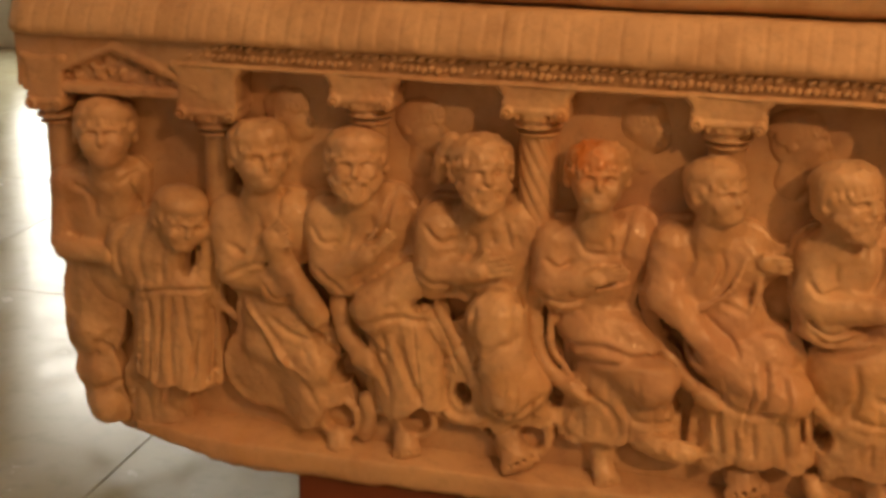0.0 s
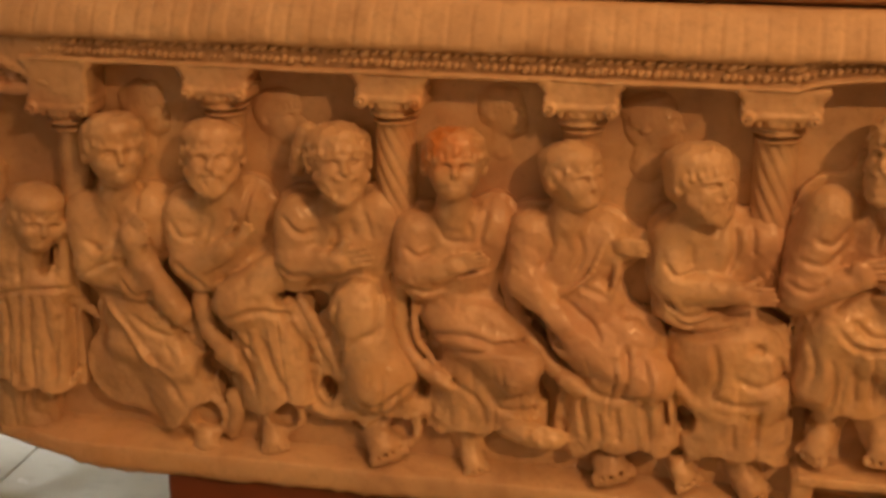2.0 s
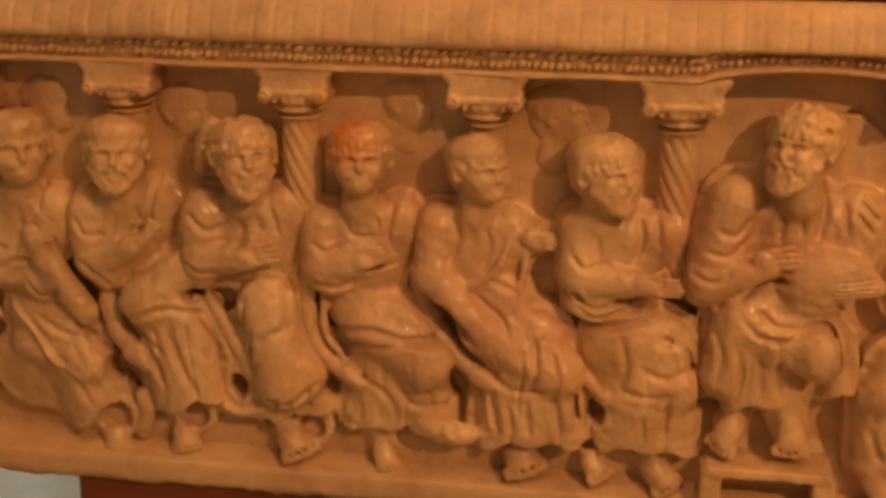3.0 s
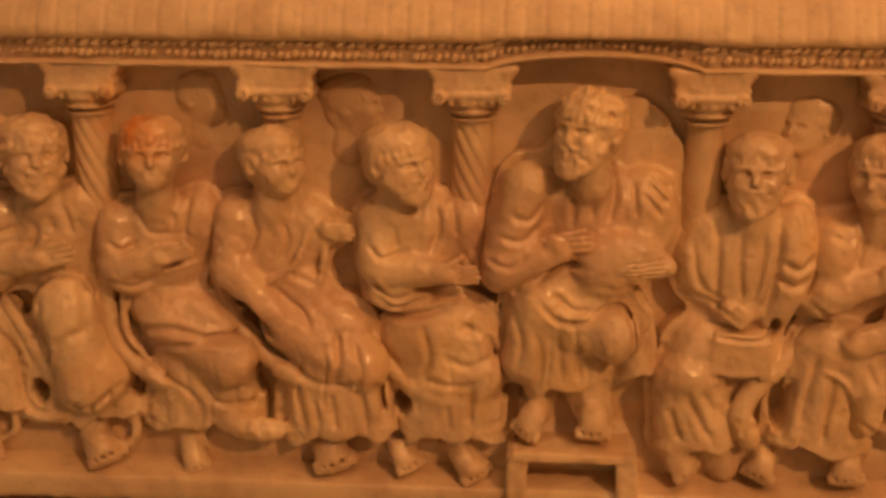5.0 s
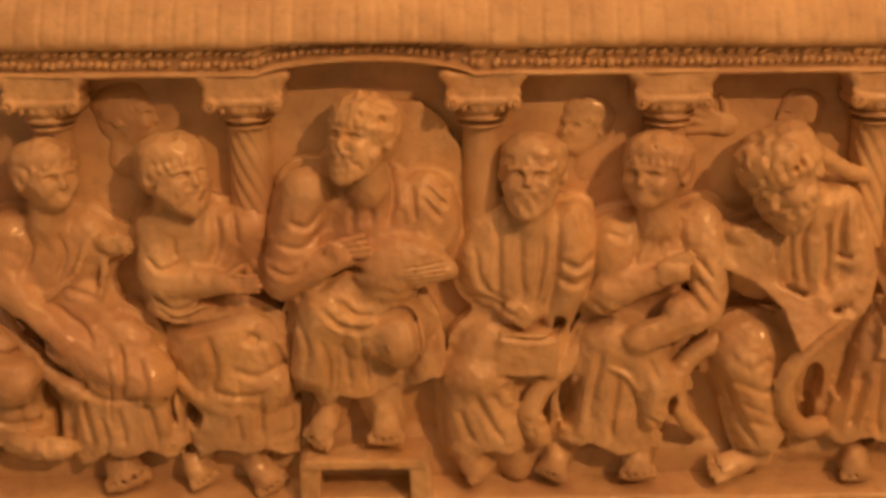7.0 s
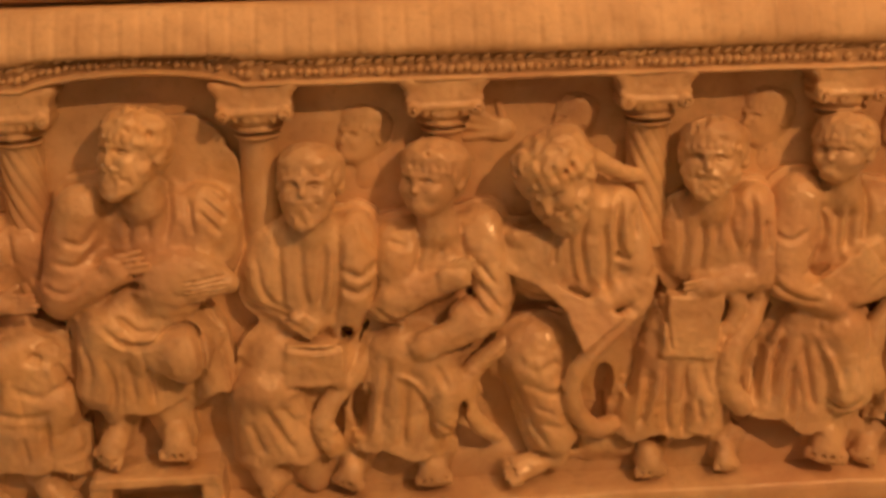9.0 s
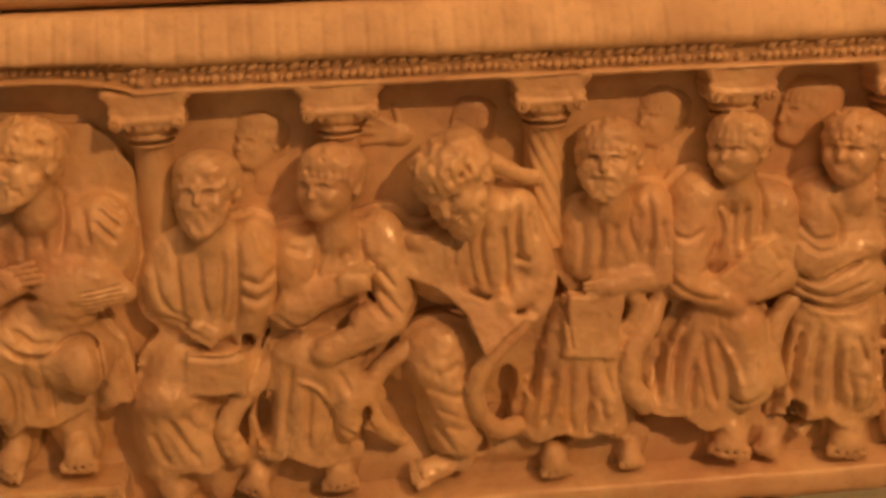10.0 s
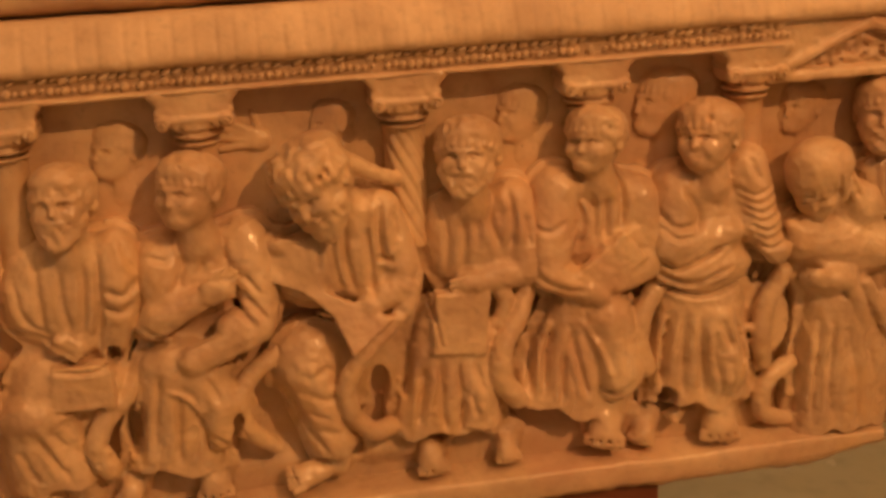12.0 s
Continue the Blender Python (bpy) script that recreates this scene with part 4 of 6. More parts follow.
    f.hollow((-0.0739, 0.014, 0.7146), (0.011, 0.055, 0.0183), 0)
    f.chain([(-0.0433, 0.024, 0.6778), (-0.038, 0.024, 0.6544), (-0.0466, 0.026, 0.6238)], 0.0095, 0.0088, 0.004)
    f.foot((-0.079, 0.018, 0.6231), (-0.0752, 0.006, 0.5983), 0.016)
    f.head((-0.1774, 0.016, 0.9956), 0.04, 35, -11, 0, beard=0, curls=0.25)
    f.mesh("seated_figure", sarcophagus, "seated figure with raised fist carved in warm marble")


seated_figure_1()


def seated_figure_2():
    f = Carving((-0.1531, -0.0411, 0.592), (0.1034, 0.062, 1.0546))
    f.blob((-0.0626, 0.034, 0.8884), (0.0555, 0.034, 0.0612), 0, 0.01)
    f.blob((-0.0972, 0.022, 0.8999), (0.0227, 0.026, 0.0439), 0, 0.01)
    f.limb((-0.0947, 0.02, 0.9191), (-0.0898, 0.01, 0.8596), 0.0211, 0.022, 0.009)
    f.limb((-0.081, 0.006, 0.8558), (-0.0316, -0.004, 0.8831), 0.0198, 0.0139, 0.009)
    f.blob((-0.0713, 0.014, 0.8377), (0.0213, 0.018, 0.0185), 0, 0.01)
    f.blob((-0.0149, 0.036, 0.918), (0.0295, 0.026, 0.0422), 0, 0.01)
    f.limb((-0.0278, 0.006, 0.8111), (0.0241, 0.016, 0.8527), 0.0283, 0.0252, 0.009)
    f.blob((-0.0198, 0.004, 0.8127), (0.0296, 0.026, 0.0296), 0, 0.01)
    f.drape((0.0024, 0.016, 0.7995), (0.0242, 0.02, 0.6748), 0.044, 0.0479, 0.026, 0.009)
    f.blob((0.0342, 0.022, 0.755), (0.0321, 0.024, 0.0571), 0, 0.01)
    f.limb((0.0068, 0.028, 0.6705), (0.0126, 0.022, 0.6217), 0.0153, 0.0132, 0.009)
    f.limb((-0.0946, 0.03, 0.9178), (-0.0137, 0.032, 0.928), 0.0241, 0.0238, 0.012)
    f.mantle()
    f.folds((0.0133, 0.018, 0.7371), (0.0526, 0.0785), -10, 0.015, 0.0032, 0.008, 0.2)
    f.press()
    f.hollow((-0.0739, 0.014, 0.7146), (0.011, 0.055, 0.0183))
    f.hollow((0.0889, 0.014, 0.7059), (0.0122, 0.055, 0.0179))
    f.chain([(-0.0767, 0.018, 0.8092), (-0.0638, 0.012, 0.7667), (-0.0356, 0.006, 0.7415), (-0.0275, 0.004, 0.7301)], 0.0122, 0.01, 0.004)
    f.hand((-0.0418, 0.002, 0.7385), (-0.0238, 0.002, 0.729), 0.0047)
    f.hand((-0.0296, -0.01, 0.8895), (-0.0008, -0.01, 0.9196), 0.0057)
    f.score([(-0.0594, 0.9547), (-0.0525, 0.9194), (-0.0638, 0.8894)], 0.0034, 0.0025)
    f.score([(-0.0342, 0.9497), (-0.0272, 0.9145)], 0.0034, 0.0025)
    f.score([(-0.0056, 0.9592), (-0.0164, 0.9083), (-0.0381, 0.8991)], 0.0034, 0.003)
    f.score([(-0.1038, 0.9148), (-0.0894, 0.8943), (-0.0674, 0.8949)], 0.0035, 0.0025)
    f.score([(-0.0974, 0.8641), (-0.0754, 0.844), (-0.0645, 0.8265)], 0.0035, 0.003)
    f.score([(-0.0388, 0.7954), (0.0053, 0.8078), (0.0489, 0.7978)], 0.0042, 0.003)
    f.score([(0.0054, 0.7778), (0.0202, 0.7339), (0.0389, 0.6899)], 0.0042, 0.004)
    f.score([(0.0344, 0.8036), (0.0602, 0.754), (0.0682, 0.7015)], 0.0042, 0.0035)
    f.score([(-0.0242, 0.7592), (-0.0019, 0.7002)], 0.0043, 0.004)
    f.score([(-0.0534, 0.8239), (-0.0389, 0.7803), (-0.002, 0.7465)], 0.0035, 0.003)
    f.rumple((-0.0026, -0.004, 0.8286), 0.0279, 0.0077, 0.0025)
    f.hollow((0.0344, 0.014, 0.8204), (0.0106, 0.055, 0.0085), 0)
    f.chain([(0.0363, 0.018, 0.8138), (0.0618, 0.014, 0.7842), (0.0798, 0.012, 0.7376)], 0.0063, 0.0056, 0.004)
    f.ring((0.0253, 0.024, 0.6581), 0.0226, 0.0211, 0.0051)
    f.foot((0.0106, 0.018, 0.6315), (0.0188, 0.006, 0.6085), 0.0151)
    f.head((-0.0513, 0.014, 0.9956), 0.0392, 17, -13, 0, beard=0.5, curls=0)
    f.mesh("seated_figure", sarcophagus, "bearded seated figure with raised hand carved in warm marble")


seated_figure_2()


def seated_figure_3():
    f = Carving((-0.0062, -0.0591, 0.592), (0.2224, 0.062, 1.0575))
    f.blob((0.1016, 0.034, 0.8928), (0.0679, 0.034, 0.0596), 0, 0.01)
    f.blob((0.0514, 0.02, 0.9068), (0.0276, 0.028, 0.0456), 0, 0.01)
    f.limb((0.0496, 0.018, 0.9217), (0.05, 0.008, 0.8741), 0.0248, 0.0249, 0.009)
    f.limb((0.054, 0.004, 0.8685), (0.1109, -0.004, 0.8783), 0.0214, 0.0149, 0.009)
    f.blob((0.0465, 0.014, 0.8461), (0.0223, 0.018, 0.0167), 0, 0.01)
    f.blob((0.1568, 0.036, 0.919), (0.026, 0.024, 0.0425), 0, 0.01)
    f.blob((0.1316, 0.004, 0.8144), (0.0344, 0.028, 0.0399), 0, 0.01)
    f.limb((0.1272, 0.008, 0.8162), (0.1512, 0.008, 0.7214), 0.0318, 0.0392, 0.009)
    f.blob((0.1585, 0.006, 0.7308), (0.0433, 0.028, 0.0349), 0, 0.01)
    f.drape((0.1296, 0.022, 0.7434), (0.1353, 0.022, 0.6682), 0.067, 0.0751, 0.022, 0.009)
    f.limb((0.134, 0.028, 0.6676), (0.151, 0.022, 0.6292), 0.0179, 0.0158, 0.009)
    f.limb((0.0556, 0.03, 0.9238), (0.1502, 0.032, 0.9317), 0.0235, 0.0232, 0.012)
    f.mantle()
    f.folds((0.1324, 0.022, 0.7058), (0.0826, 0.0468), -4, 0.015, 0.0032, 0.008, 2.3)
    f.press()
    f.hollow((0.0344, 0.014, 0.8204), (0.0106, 0.055, 0.0085))
    f.hollow((0.2043, 0.014, 0.7117), (0.0097, 0.055, 0.0145))
    f.chain([(0.053, 0.018, 0.8156), (0.0727, 0.014, 0.7854), (0.1003, 0.008, 0.7418), (0.1275, 0.002, 0.7194)], 0.007, 0.0098, 0.004)
    f.hand((0.1134, 0, 0.7277), (0.1309, 0, 0.7162), 0.0052)
    f.hand((0.1122, -0.01, 0.8804), (0.1499, -0.01, 0.8898), 0.0061)
    f.limb((0.1121, -0.01, 0.8861), (0.1204, -0.012, 0.9059), 0.0047, 0.004, 0.003)
    f.score([(0.0961, 0.9399), (0.1038, 0.9053), (0.0944, 0.8887)], 0.004, 0.004)
    f.score([(0.1169, 0.9347), (0.1245, 0.9073)], 0.004, 0.003)
    f.score([(0.1374, 0.9366), (0.1452, 0.9022)], 0.0033, 0.0025)
    f.score([(0.0405, 0.9278), (0.0618, 0.9085), (0.0827, 0.914)], 0.0034, 0.003)
    f.score([(0.0339, 0.8698), (0.0554, 0.8574), (0.0766, 0.861)], 0.0034, 0.003)
    f.score([(0.1089, 0.8302), (0.1047, 0.7967), (0.1083, 0.7598)], 0.0041, 0.004)
    f.score([(0.1146, 0.7978), (0.1124, 0.7678), (0.1059, 0.7407)], 0.0034, 0.0035)
    f.score([(0.1503, 0.8492), (0.158, 0.8247), (0.1559, 0.7804)], 0.0034, 0.003)
    f.score([(0.114, 0.7605), (0.1346, 0.7853), (0.1589, 0.7955)], 0.0042, 0.0025)
    f.score([(0.1295, 0.7094), (0.1549, 0.6975), (0.1928, 0.7252)], 0.0035, 0.004)
    f.score([(0.1683, 0.8258), (0.1807, 0.7685)], 0.0034, 0.003)
    f.score([(0.0612, 0.6788), (0.0942, 0.6724), (0.123, 0.6817)], 0.0043, -0.004)
    f.hollow((0.0889, 0.014, 0.7059), (0.0122, 0.055, 0.0179), 0)
    f.hollow((0.1231, 0.014, 0.657), (0.0086, 0.055, 0.0101), 0)
    f.ring((0.1771, 0.024, 0.6566), 0.0214, 0.0221, 0.005)
    f.foot((0.1516, 0.018, 0.6392), (0.1698, 0.004, 0.6154), 0.0213)
    f.head((0.1062, 0.01, 0.999), 0.0388, 26, -13, 0, beard=0.7, curls=0.6)
    f.chain([(0.0693, 0.012, 1.0301), (0.0587, 0.014, 1.0082), (0.0531, 0.018, 0.9824)], 0.0114, 0.0094, 0.004)
    f.rumple((0.0634, -0.004, 1.006), 0.0233, 0.0067, 0.004)
    f.mesh("seated_figure", sarcophagus, "bearded long-haired seated figure with open hand carved in warm marble")


seated_figure_3()


def seated_figure_4():
    f = Carving((0.1388, -0.0538, 0.592), (0.3697, 0.062, 1.0585))
    f.blob((0.2358, 0.034, 0.8807), (0.0605, 0.034, 0.0564), 0, 0.01)
    f.blob((0.1922, 0.022, 0.8926), (0.0227, 0.026, 0.0414), 0, 0.01)
    f.limb((0.1939, 0.02, 0.9142), (0.194, 0.01, 0.8685), 0.0213, 0.022, 0.009)
    f.limb((0.1996, 0.004, 0.8673), (0.2545, -0.004, 0.8823), 0.0199, 0.0131, 0.009)
    f.blob((0.209, 0.014, 0.8468), (0.0241, 0.018, 0.0161), 0, 0.01)
    f.blob((0.2902, 0.036, 0.9147), (0.0279, 0.026, 0.0425), 0, 0.01)
    f.blob((0.2686, 0.022, 0.8048), (0.0641, 0.032, 0.0338), 12, 0.01)
    f.limb((0.2496, 0.014, 0.7994), (0.3236, 0.002, 0.7552), 0.0296, 0.0295, 0.009)
    f.blob((0.3243, -0.002, 0.757), (0.0334, 0.026, 0.0301), 0, 0.01)
    f.drape((0.2829, 0.018, 0.7638), (0.2856, 0.02, 0.6677), 0.0556, 0.0678, 0.024, 0.009)
    f.limb((0.2591, 0.028, 0.664), (0.2671, 0.022, 0.6175), 0.0139, 0.0119, 0.009)
    f.limb((0.1962, 0.03, 0.9162), (0.2876, 0.032, 0.9241), 0.0227, 0.0225, 0.012)
    f.mantle()
    f.folds((0.2842, 0.019, 0.7158), (0.0746, 0.0596), -2, 0.015, 0.0032, 0.008, 4.8)
    f.press()
    f.hollow((0.3568, 0.014, 0.7235), (0.0088, 0.055, 0.0184))
    f.chain([(0.1754, 0.03, 0.9102), (0.1749, 0.026, 0.8261), (0.1827, 0.018, 0.7713), (0.2098, 0.008, 0.7442), (0.241, 0.002, 0.7292)], 0.0087, 0.0094, 0.004)
    f.chain([(0.1947, 0.02, 0.8295), (0.1993, 0.014, 0.7814), (0.2225, 0.008, 0.7525)], 0.0041, 0.0041, 0.004)
    f.hand((0.2297, 0, 0.7351), (0.2462, 0, 0.7246), 0.005)
    f.hand((0.2559, -0.01, 0.8871), (0.2878, -0.01, 0.8972), 0.0048)
    f.score([(0.2481, 0.8701), (0.2816, 0.8756)], 0.0033, 0.004)
    f.score([(0.2224, 0.9371), (0.2353, 0.9107), (0.2619, 0.9088)], 0.0032, 0.0025)
    f.score([(0.2557, 0.9456), (0.2653, 0.9192)], 0.0032, 0.0025)
    f.score([(0.282, 0.947), (0.2751, 0.9061)], 0.0032, 0.003)
    f.score([(0.1881, 0.9011), (0.2047, 0.8897), (0.2217, 0.8962)], 0.0033, 0.003)
    f.score([(0.1836, 0.8592), (0.2139, 0.8457), (0.2479, 0.8562)], 0.0033, 0.003)
    f.score([(0.2128, 0.7902), (0.254, 0.8002), (0.3013, 0.7892), (0.3484, 0.7855)], 0.004, 0.004)
    f.score([(0.2194, 0.7762), (0.2742, 0.7801), (0.3148, 0.7902)], 0.004, 0.003)
    f.score([(0.2326, 0.7408), (0.2737, 0.7146), (0.2873, 0.6861)], 0.004, 0.003)
    f.score([(0.2875, 0.7304), (0.308, 0.7026), (0.349, 0.6986)], 0.004, 0.0035)
    f.score([(0.3014, 0.8317), (0.3215, 0.8119), (0.3483, 0.7997)], 0.0033, 0.0025)
    f.score([(0.3553, 0.7574), (0.3488, 0.7206)], 0.004, 0.003)
    f.hollow((0.2043, 0.014, 0.7117), (0.0097, 0.055, 0.0145), 0)
    f.ring((0.1765, 0.024, 0.6515), 0.0197, 0.0225, 0.0049)
    f.hollow((0.2282, 0.014, 0.6489), (0.0112, 0.055, 0.0098), 0)
    f.foot((0.268, 0.018, 0.6273), (0.2789, 0.006, 0.605), 0.0138)
    f.head((0.2438, 0.012, 1.0017), 0.0375, 12, -13, 0, beard=0, curls=0.5)
    f.mesh("seated_figure", sarcophagus, "seated figure with rust-stained head carved in warm marble")


seated_figure_4()


def seated_figure_5():
    f = Carving((0.2835, -0.0575, 0.592), (0.5339, 0.062, 1.0496))
    f.blob((0.3746, 0.034, 0.8924), (0.0582, 0.034, 0.0635), 0, 0.01)
    f.limb((0.3329, 0.022, 0.9247), (0.3282, 0.012, 0.869), 0.0249, 0.0237, 0.009)
    f.limb((0.3326, 0.006, 0.8643), (0.3913, -0.006, 0.8062), 0.0223, 0.0131, 0.009)
    f.blob((0.4175, 0.034, 0.9086), (0.0262, 0.026, 0.0394), 0, 0.01)
    f.limb((0.425, 0.028, 0.8972), (0.4584, 0.014, 0.9138), 0.0144, 0.0097, 0.009)
    f.blob((0.4039, 0.022, 0.8317), (0.0397, 0.024, 0.0464), -20, 0.01)
    f.limb((0.3925, 0.012, 0.7957), (0.4774, 0.004, 0.7552), 0.0292, 0.0304, 0.009)
    f.drape((0.439, 0.014, 0.7911), (0.4524, 0.018, 0.6586), 0.0477, 0.0695, 0.026, 0.009)
    f.blob((0.4807, 0.004, 0.7554), (0.0297, 0.024, 0.0277), 0, 0.01)
    f.limb((0.431, 0.028, 0.6518), (0.439, 0.022, 0.6327), 0.0179, 0.0165, 0.009)
    f.limb((0.3316, 0.03, 0.9168), (0.4175, 0.032, 0.9175), 0.0224, 0.0222, 0.012)
    f.mantle()
    f.folds((0.4457, 0.016, 0.7248), (0.0764, 0.0826), -6, 0.015, 0.0032, 0.008, 7.6)
    f.press()
    f.hollow((0.5251, 0.014, 0.7039), (0.0113, 0.055, 0.016))
    f.hollow((0.5167, 0.014, 0.6562), (0.0088, 0.055, 0.0101))
    f.chain([(0.3048, 0.03, 0.8615), (0.323, 0.024, 0.8078), (0.3592, 0.012, 0.7646), (0.4002, 0.002, 0.7357)], 0.0094, 0.0094, 0.004)
    f.hand((0.3869, 0, 0.7442), (0.4045, 0, 0.7325), 0.0049)
    f.hand((0.3887, -0.012, 0.8119), (0.4074, -0.012, 0.7964), 0.0048)
    f.hand((0.446, 0.008, 0.9156), (0.4716, 0.01, 0.9124), 0.0047)
    f.chain([(0.4201, 0.008, 0.9168), (0.4088, 0, 0.8848), (0.3866, -0.002, 0.8636), (0.3697, 0.002, 0.8528)], 0.0032, 0.0032, 0.004)
    f.chain([(0.4363, 0.014, 0.8955), (0.4341, 0.01, 0.8693), (0.4133, 0.004, 0.8003)], 0.0039, 0.0032, 0.004)
    f.score([(0.3537, 0.9375), (0.3604, 0.911), (0.3476, 0.8831)], 0.0032, 0.0025)
    f.score([(0.386, 0.9326), (0.3961, 0.9064), (0.3869, 0.8787)], 0.0032, 0.003)
    f.score([(0.3742, 0.8504), (0.4074, 0.8248), (0.421, 0.8048)], 0.0033, 0.0025)
    f.score([(0.3936, 0.8654), (0.4232, 0.8536)], 0.0032, 0.0025)
    f.score([(0.3414, 0.8309), (0.3817, 0.7879)], 0.0046, 0.005)
    f.score([(0.4506, 0.7999), (0.4549, 0.7648), (0.4491, 0.7358)], 0.0039, 0.004)
    f.score([(0.4706, 0.7872), (0.4813, 0.7597), (0.4788, 0.7381)], 0.0039, 0.003)
    f.score([(0.3954, 0.7604), (0.4259, 0.7339), (0.4886, 0.7389)], 0.004, 0.003)
    f.score([(0.4027, 0.7249), (0.4104, 0.6741)], 0.004, 0.003)
    f.score([(0.4429, 0.7208), (0.4475, 0.6736)], 0.004, 0.0035)
    f.score([(0.4757, 0.7307), (0.4841, 0.6804)], 0.004, 0.0035)
    f.score([(0.4952, 0.7394), (0.5036, 0.6894)], 0.0039, 0.003)
    f.score([(0.4231, 0.7119), (0.4273, 0.6756)], 0.0033, 0.0025)
    f.chain([(0.3154, 0.01, 0.6772), (0.3479, 0.002, 0.6709), (0.3752, 0.004, 0.6678)], 0.0164, 0.0116, 0.004)
    f.rumple((0.3488, -0.004, 0.6791), 0.0304, 0.0081, 0.003)
    f.hollow((0.3568, 0.014, 0.7235), (0.0088, 0.055, 0.0184), 0)
    f.hollow((0.4524, 0.014, 0.6438), (0.0185, 0.055, 0.0103), 0)
    f.foot((0.4357, 0.018, 0.642), (0.4483, 0.002, 0.6172), 0.0222)
    f.head((0.3814, 0.012, 0.9949), 0.0357, 46, -11, 0, beard=0, curls=0.15)
    f.mesh("seated_figure", sarcophagus, "seated figure with gesturing hands carved in warm marble")


seated_figure_5()


def seated_figure_6():
    f = Carving((0.4557, -0.0496, 0.592), (0.6557, 0.062, 1.0562))
    f.blob((0.5336, 0.034, 0.8993), (0.0569, 0.034, 0.0647), 0, 0.01)
    f.limb((0.501, 0.022, 0.9294), (0.4992, 0.012, 0.8789), 0.0255, 0.0256, 0.009)
    f.limb((0.5079, 0.004, 0.8716), (0.5796, -0.008, 0.8742), 0.0217, 0.0126, 0.009)
    f.blob((0.5184, 0.012, 0.8418), (0.0361, 0.022, 0.0194), 0, 0.01)
    f.blob((0.5986, 0.036, 0.9193), (0.0258, 0.024, 0.0451), 0, 0.01)
    f.blob((0.5675, 0.022, 0.7866), (0.0656, 0.029, 0.0485), 0, 0.01)
    f.drape((0.5779, 0.018, 0.7882), (0.5812, 0.02, 0.6617), 0.0575, 0.0618, 0.028, 0.009)
    f.blob((0.6103, 0.012, 0.7431), (0.0302, 0.024, 0.0302), 0, 0.01)
    f.limb((0.5871, 0.028, 0.6616), (0.6004, 0.022, 0.6238), 0.0189, 0.0162, 0.009)
    f.limb((0.5191, 0.028, 0.6533), (0.5256, 0.024, 0.6293), 0.0135, 0.0122, 0.009)
    f.limb((0.4963, 0.03, 0.925), (0.5992, 0.032, 0.9285), 0.0218, 0.0218, 0.012)
    f.mantle()
    f.folds((0.5795, 0.019, 0.7249), (0.0679, 0.0785), -2, 0.015, 0.0032, 0.008, 0.9)
    f.press()
    f.hollow((0.6555, 0.014, 0.7185), (0.0146, 0.055, 0.01))
    f.chain([(0.477, 0.032, 0.7888), (0.5072, 0.02, 0.7513), (0.5378, 0.008, 0.7283), (0.5746, 0, 0.7137)], 0.0093, 0.0093, 0.004)
    f.hand((0.5586, -0.002, 0.723), (0.5814, -0.002, 0.7133), 0.0048)
    f.hand((0.5803, -0.014, 0.8749), (0.6156, -0.014, 0.8738), 0.0052)
    f.limb((0.5805, -0.014, 0.8854), (0.5944, -0.012, 0.8928), 0.0044, 0.0038, 0.003)
    f.score([(0.5625, 0.9476), (0.5667, 0.9183), (0.5577, 0.8919)], 0.0044, 0.005)
    f.score([(0.5843, 0.9445), (0.5867, 0.9119)], 0.0037, 0.003)
    f.score([(0.5181, 0.931), (0.52, 0.8982)], 0.0031, 0.002)
    f.score([(0.4886, 0.9046), (0.5038, 0.8902), (0.5293, 0.895)], 0.0031, 0.003)
    f.score([(0.49, 0.8647), (0.5146, 0.8413), (0.5533, 0.8518)], 0.0032, 0.004)
    f.score([(0.4955, 0.8445), (0.5206, 0.8299), (0.553, 0.8417)], 0.0032, 0.0035)
    f.score([(0.5436, 0.8484), (0.5787, 0.8487), (0.598, 0.8556)], 0.0032, 0.004)
    f.score([(0.4818, 0.824), (0.5264, 0.8142), (0.5782, 0.8284)], 0.0038, 0.004)
    f.score([(0.5518, 0.8042), (0.5572, 0.7697), (0.5499, 0.7416)], 0.0045, 0.003)
    f.score([(0.5767, 0.7699), (0.6024, 0.7597), (0.635, 0.7705)], 0.0045, 0.003)
    f.score([(0.5499, 0.7416), (0.5888, 0.735), (0.6151, 0.7423)], 0.0039, 0.003)
    f.score([(0.6084, 0.7352), (0.6009, 0.6852)], 0.0039, 0.003)
    f.score([(0.6225, 0.798), (0.6349, 0.7636)], 0.0039, 0.003)
    f.score([(0.5785, 0.7136), (0.5809, 0.6778)], 0.0033, 0.0025)
    f.hollow((0.5251, 0.014, 0.7039), (0.0113, 0.055, 0.016), 0)
    f.score([(0.5957, 0.8101), (0.6014, 0.8047), (0.6084, 0.802)], 0.0058, 0.006)
    f.hollow((0.5167, 0.014, 0.6562), (0.0088, 0.055, 0.0101), 0)
    f.hollow((0.5607, 0.014, 0.6582), (0.0161, 0.055, 0.0094), 0)
    f.foot((0.5204, 0.016, 0.6406), (0.5391, 0.006, 0.6162), 0.0158)
    f.foot((0.598, 0.014, 0.6353), (0.6199, 0.004, 0.6087), 0.0181)
    f.head((0.5227, 0.01, 0.9979), 0.0387, 46, -11, 0, beard=0.45, curls=0.3)
    f.mesh("seated_figure", sarcophagus, "bearded seated figure with outstretched hand carved in warm marble")


seated_figure_6()


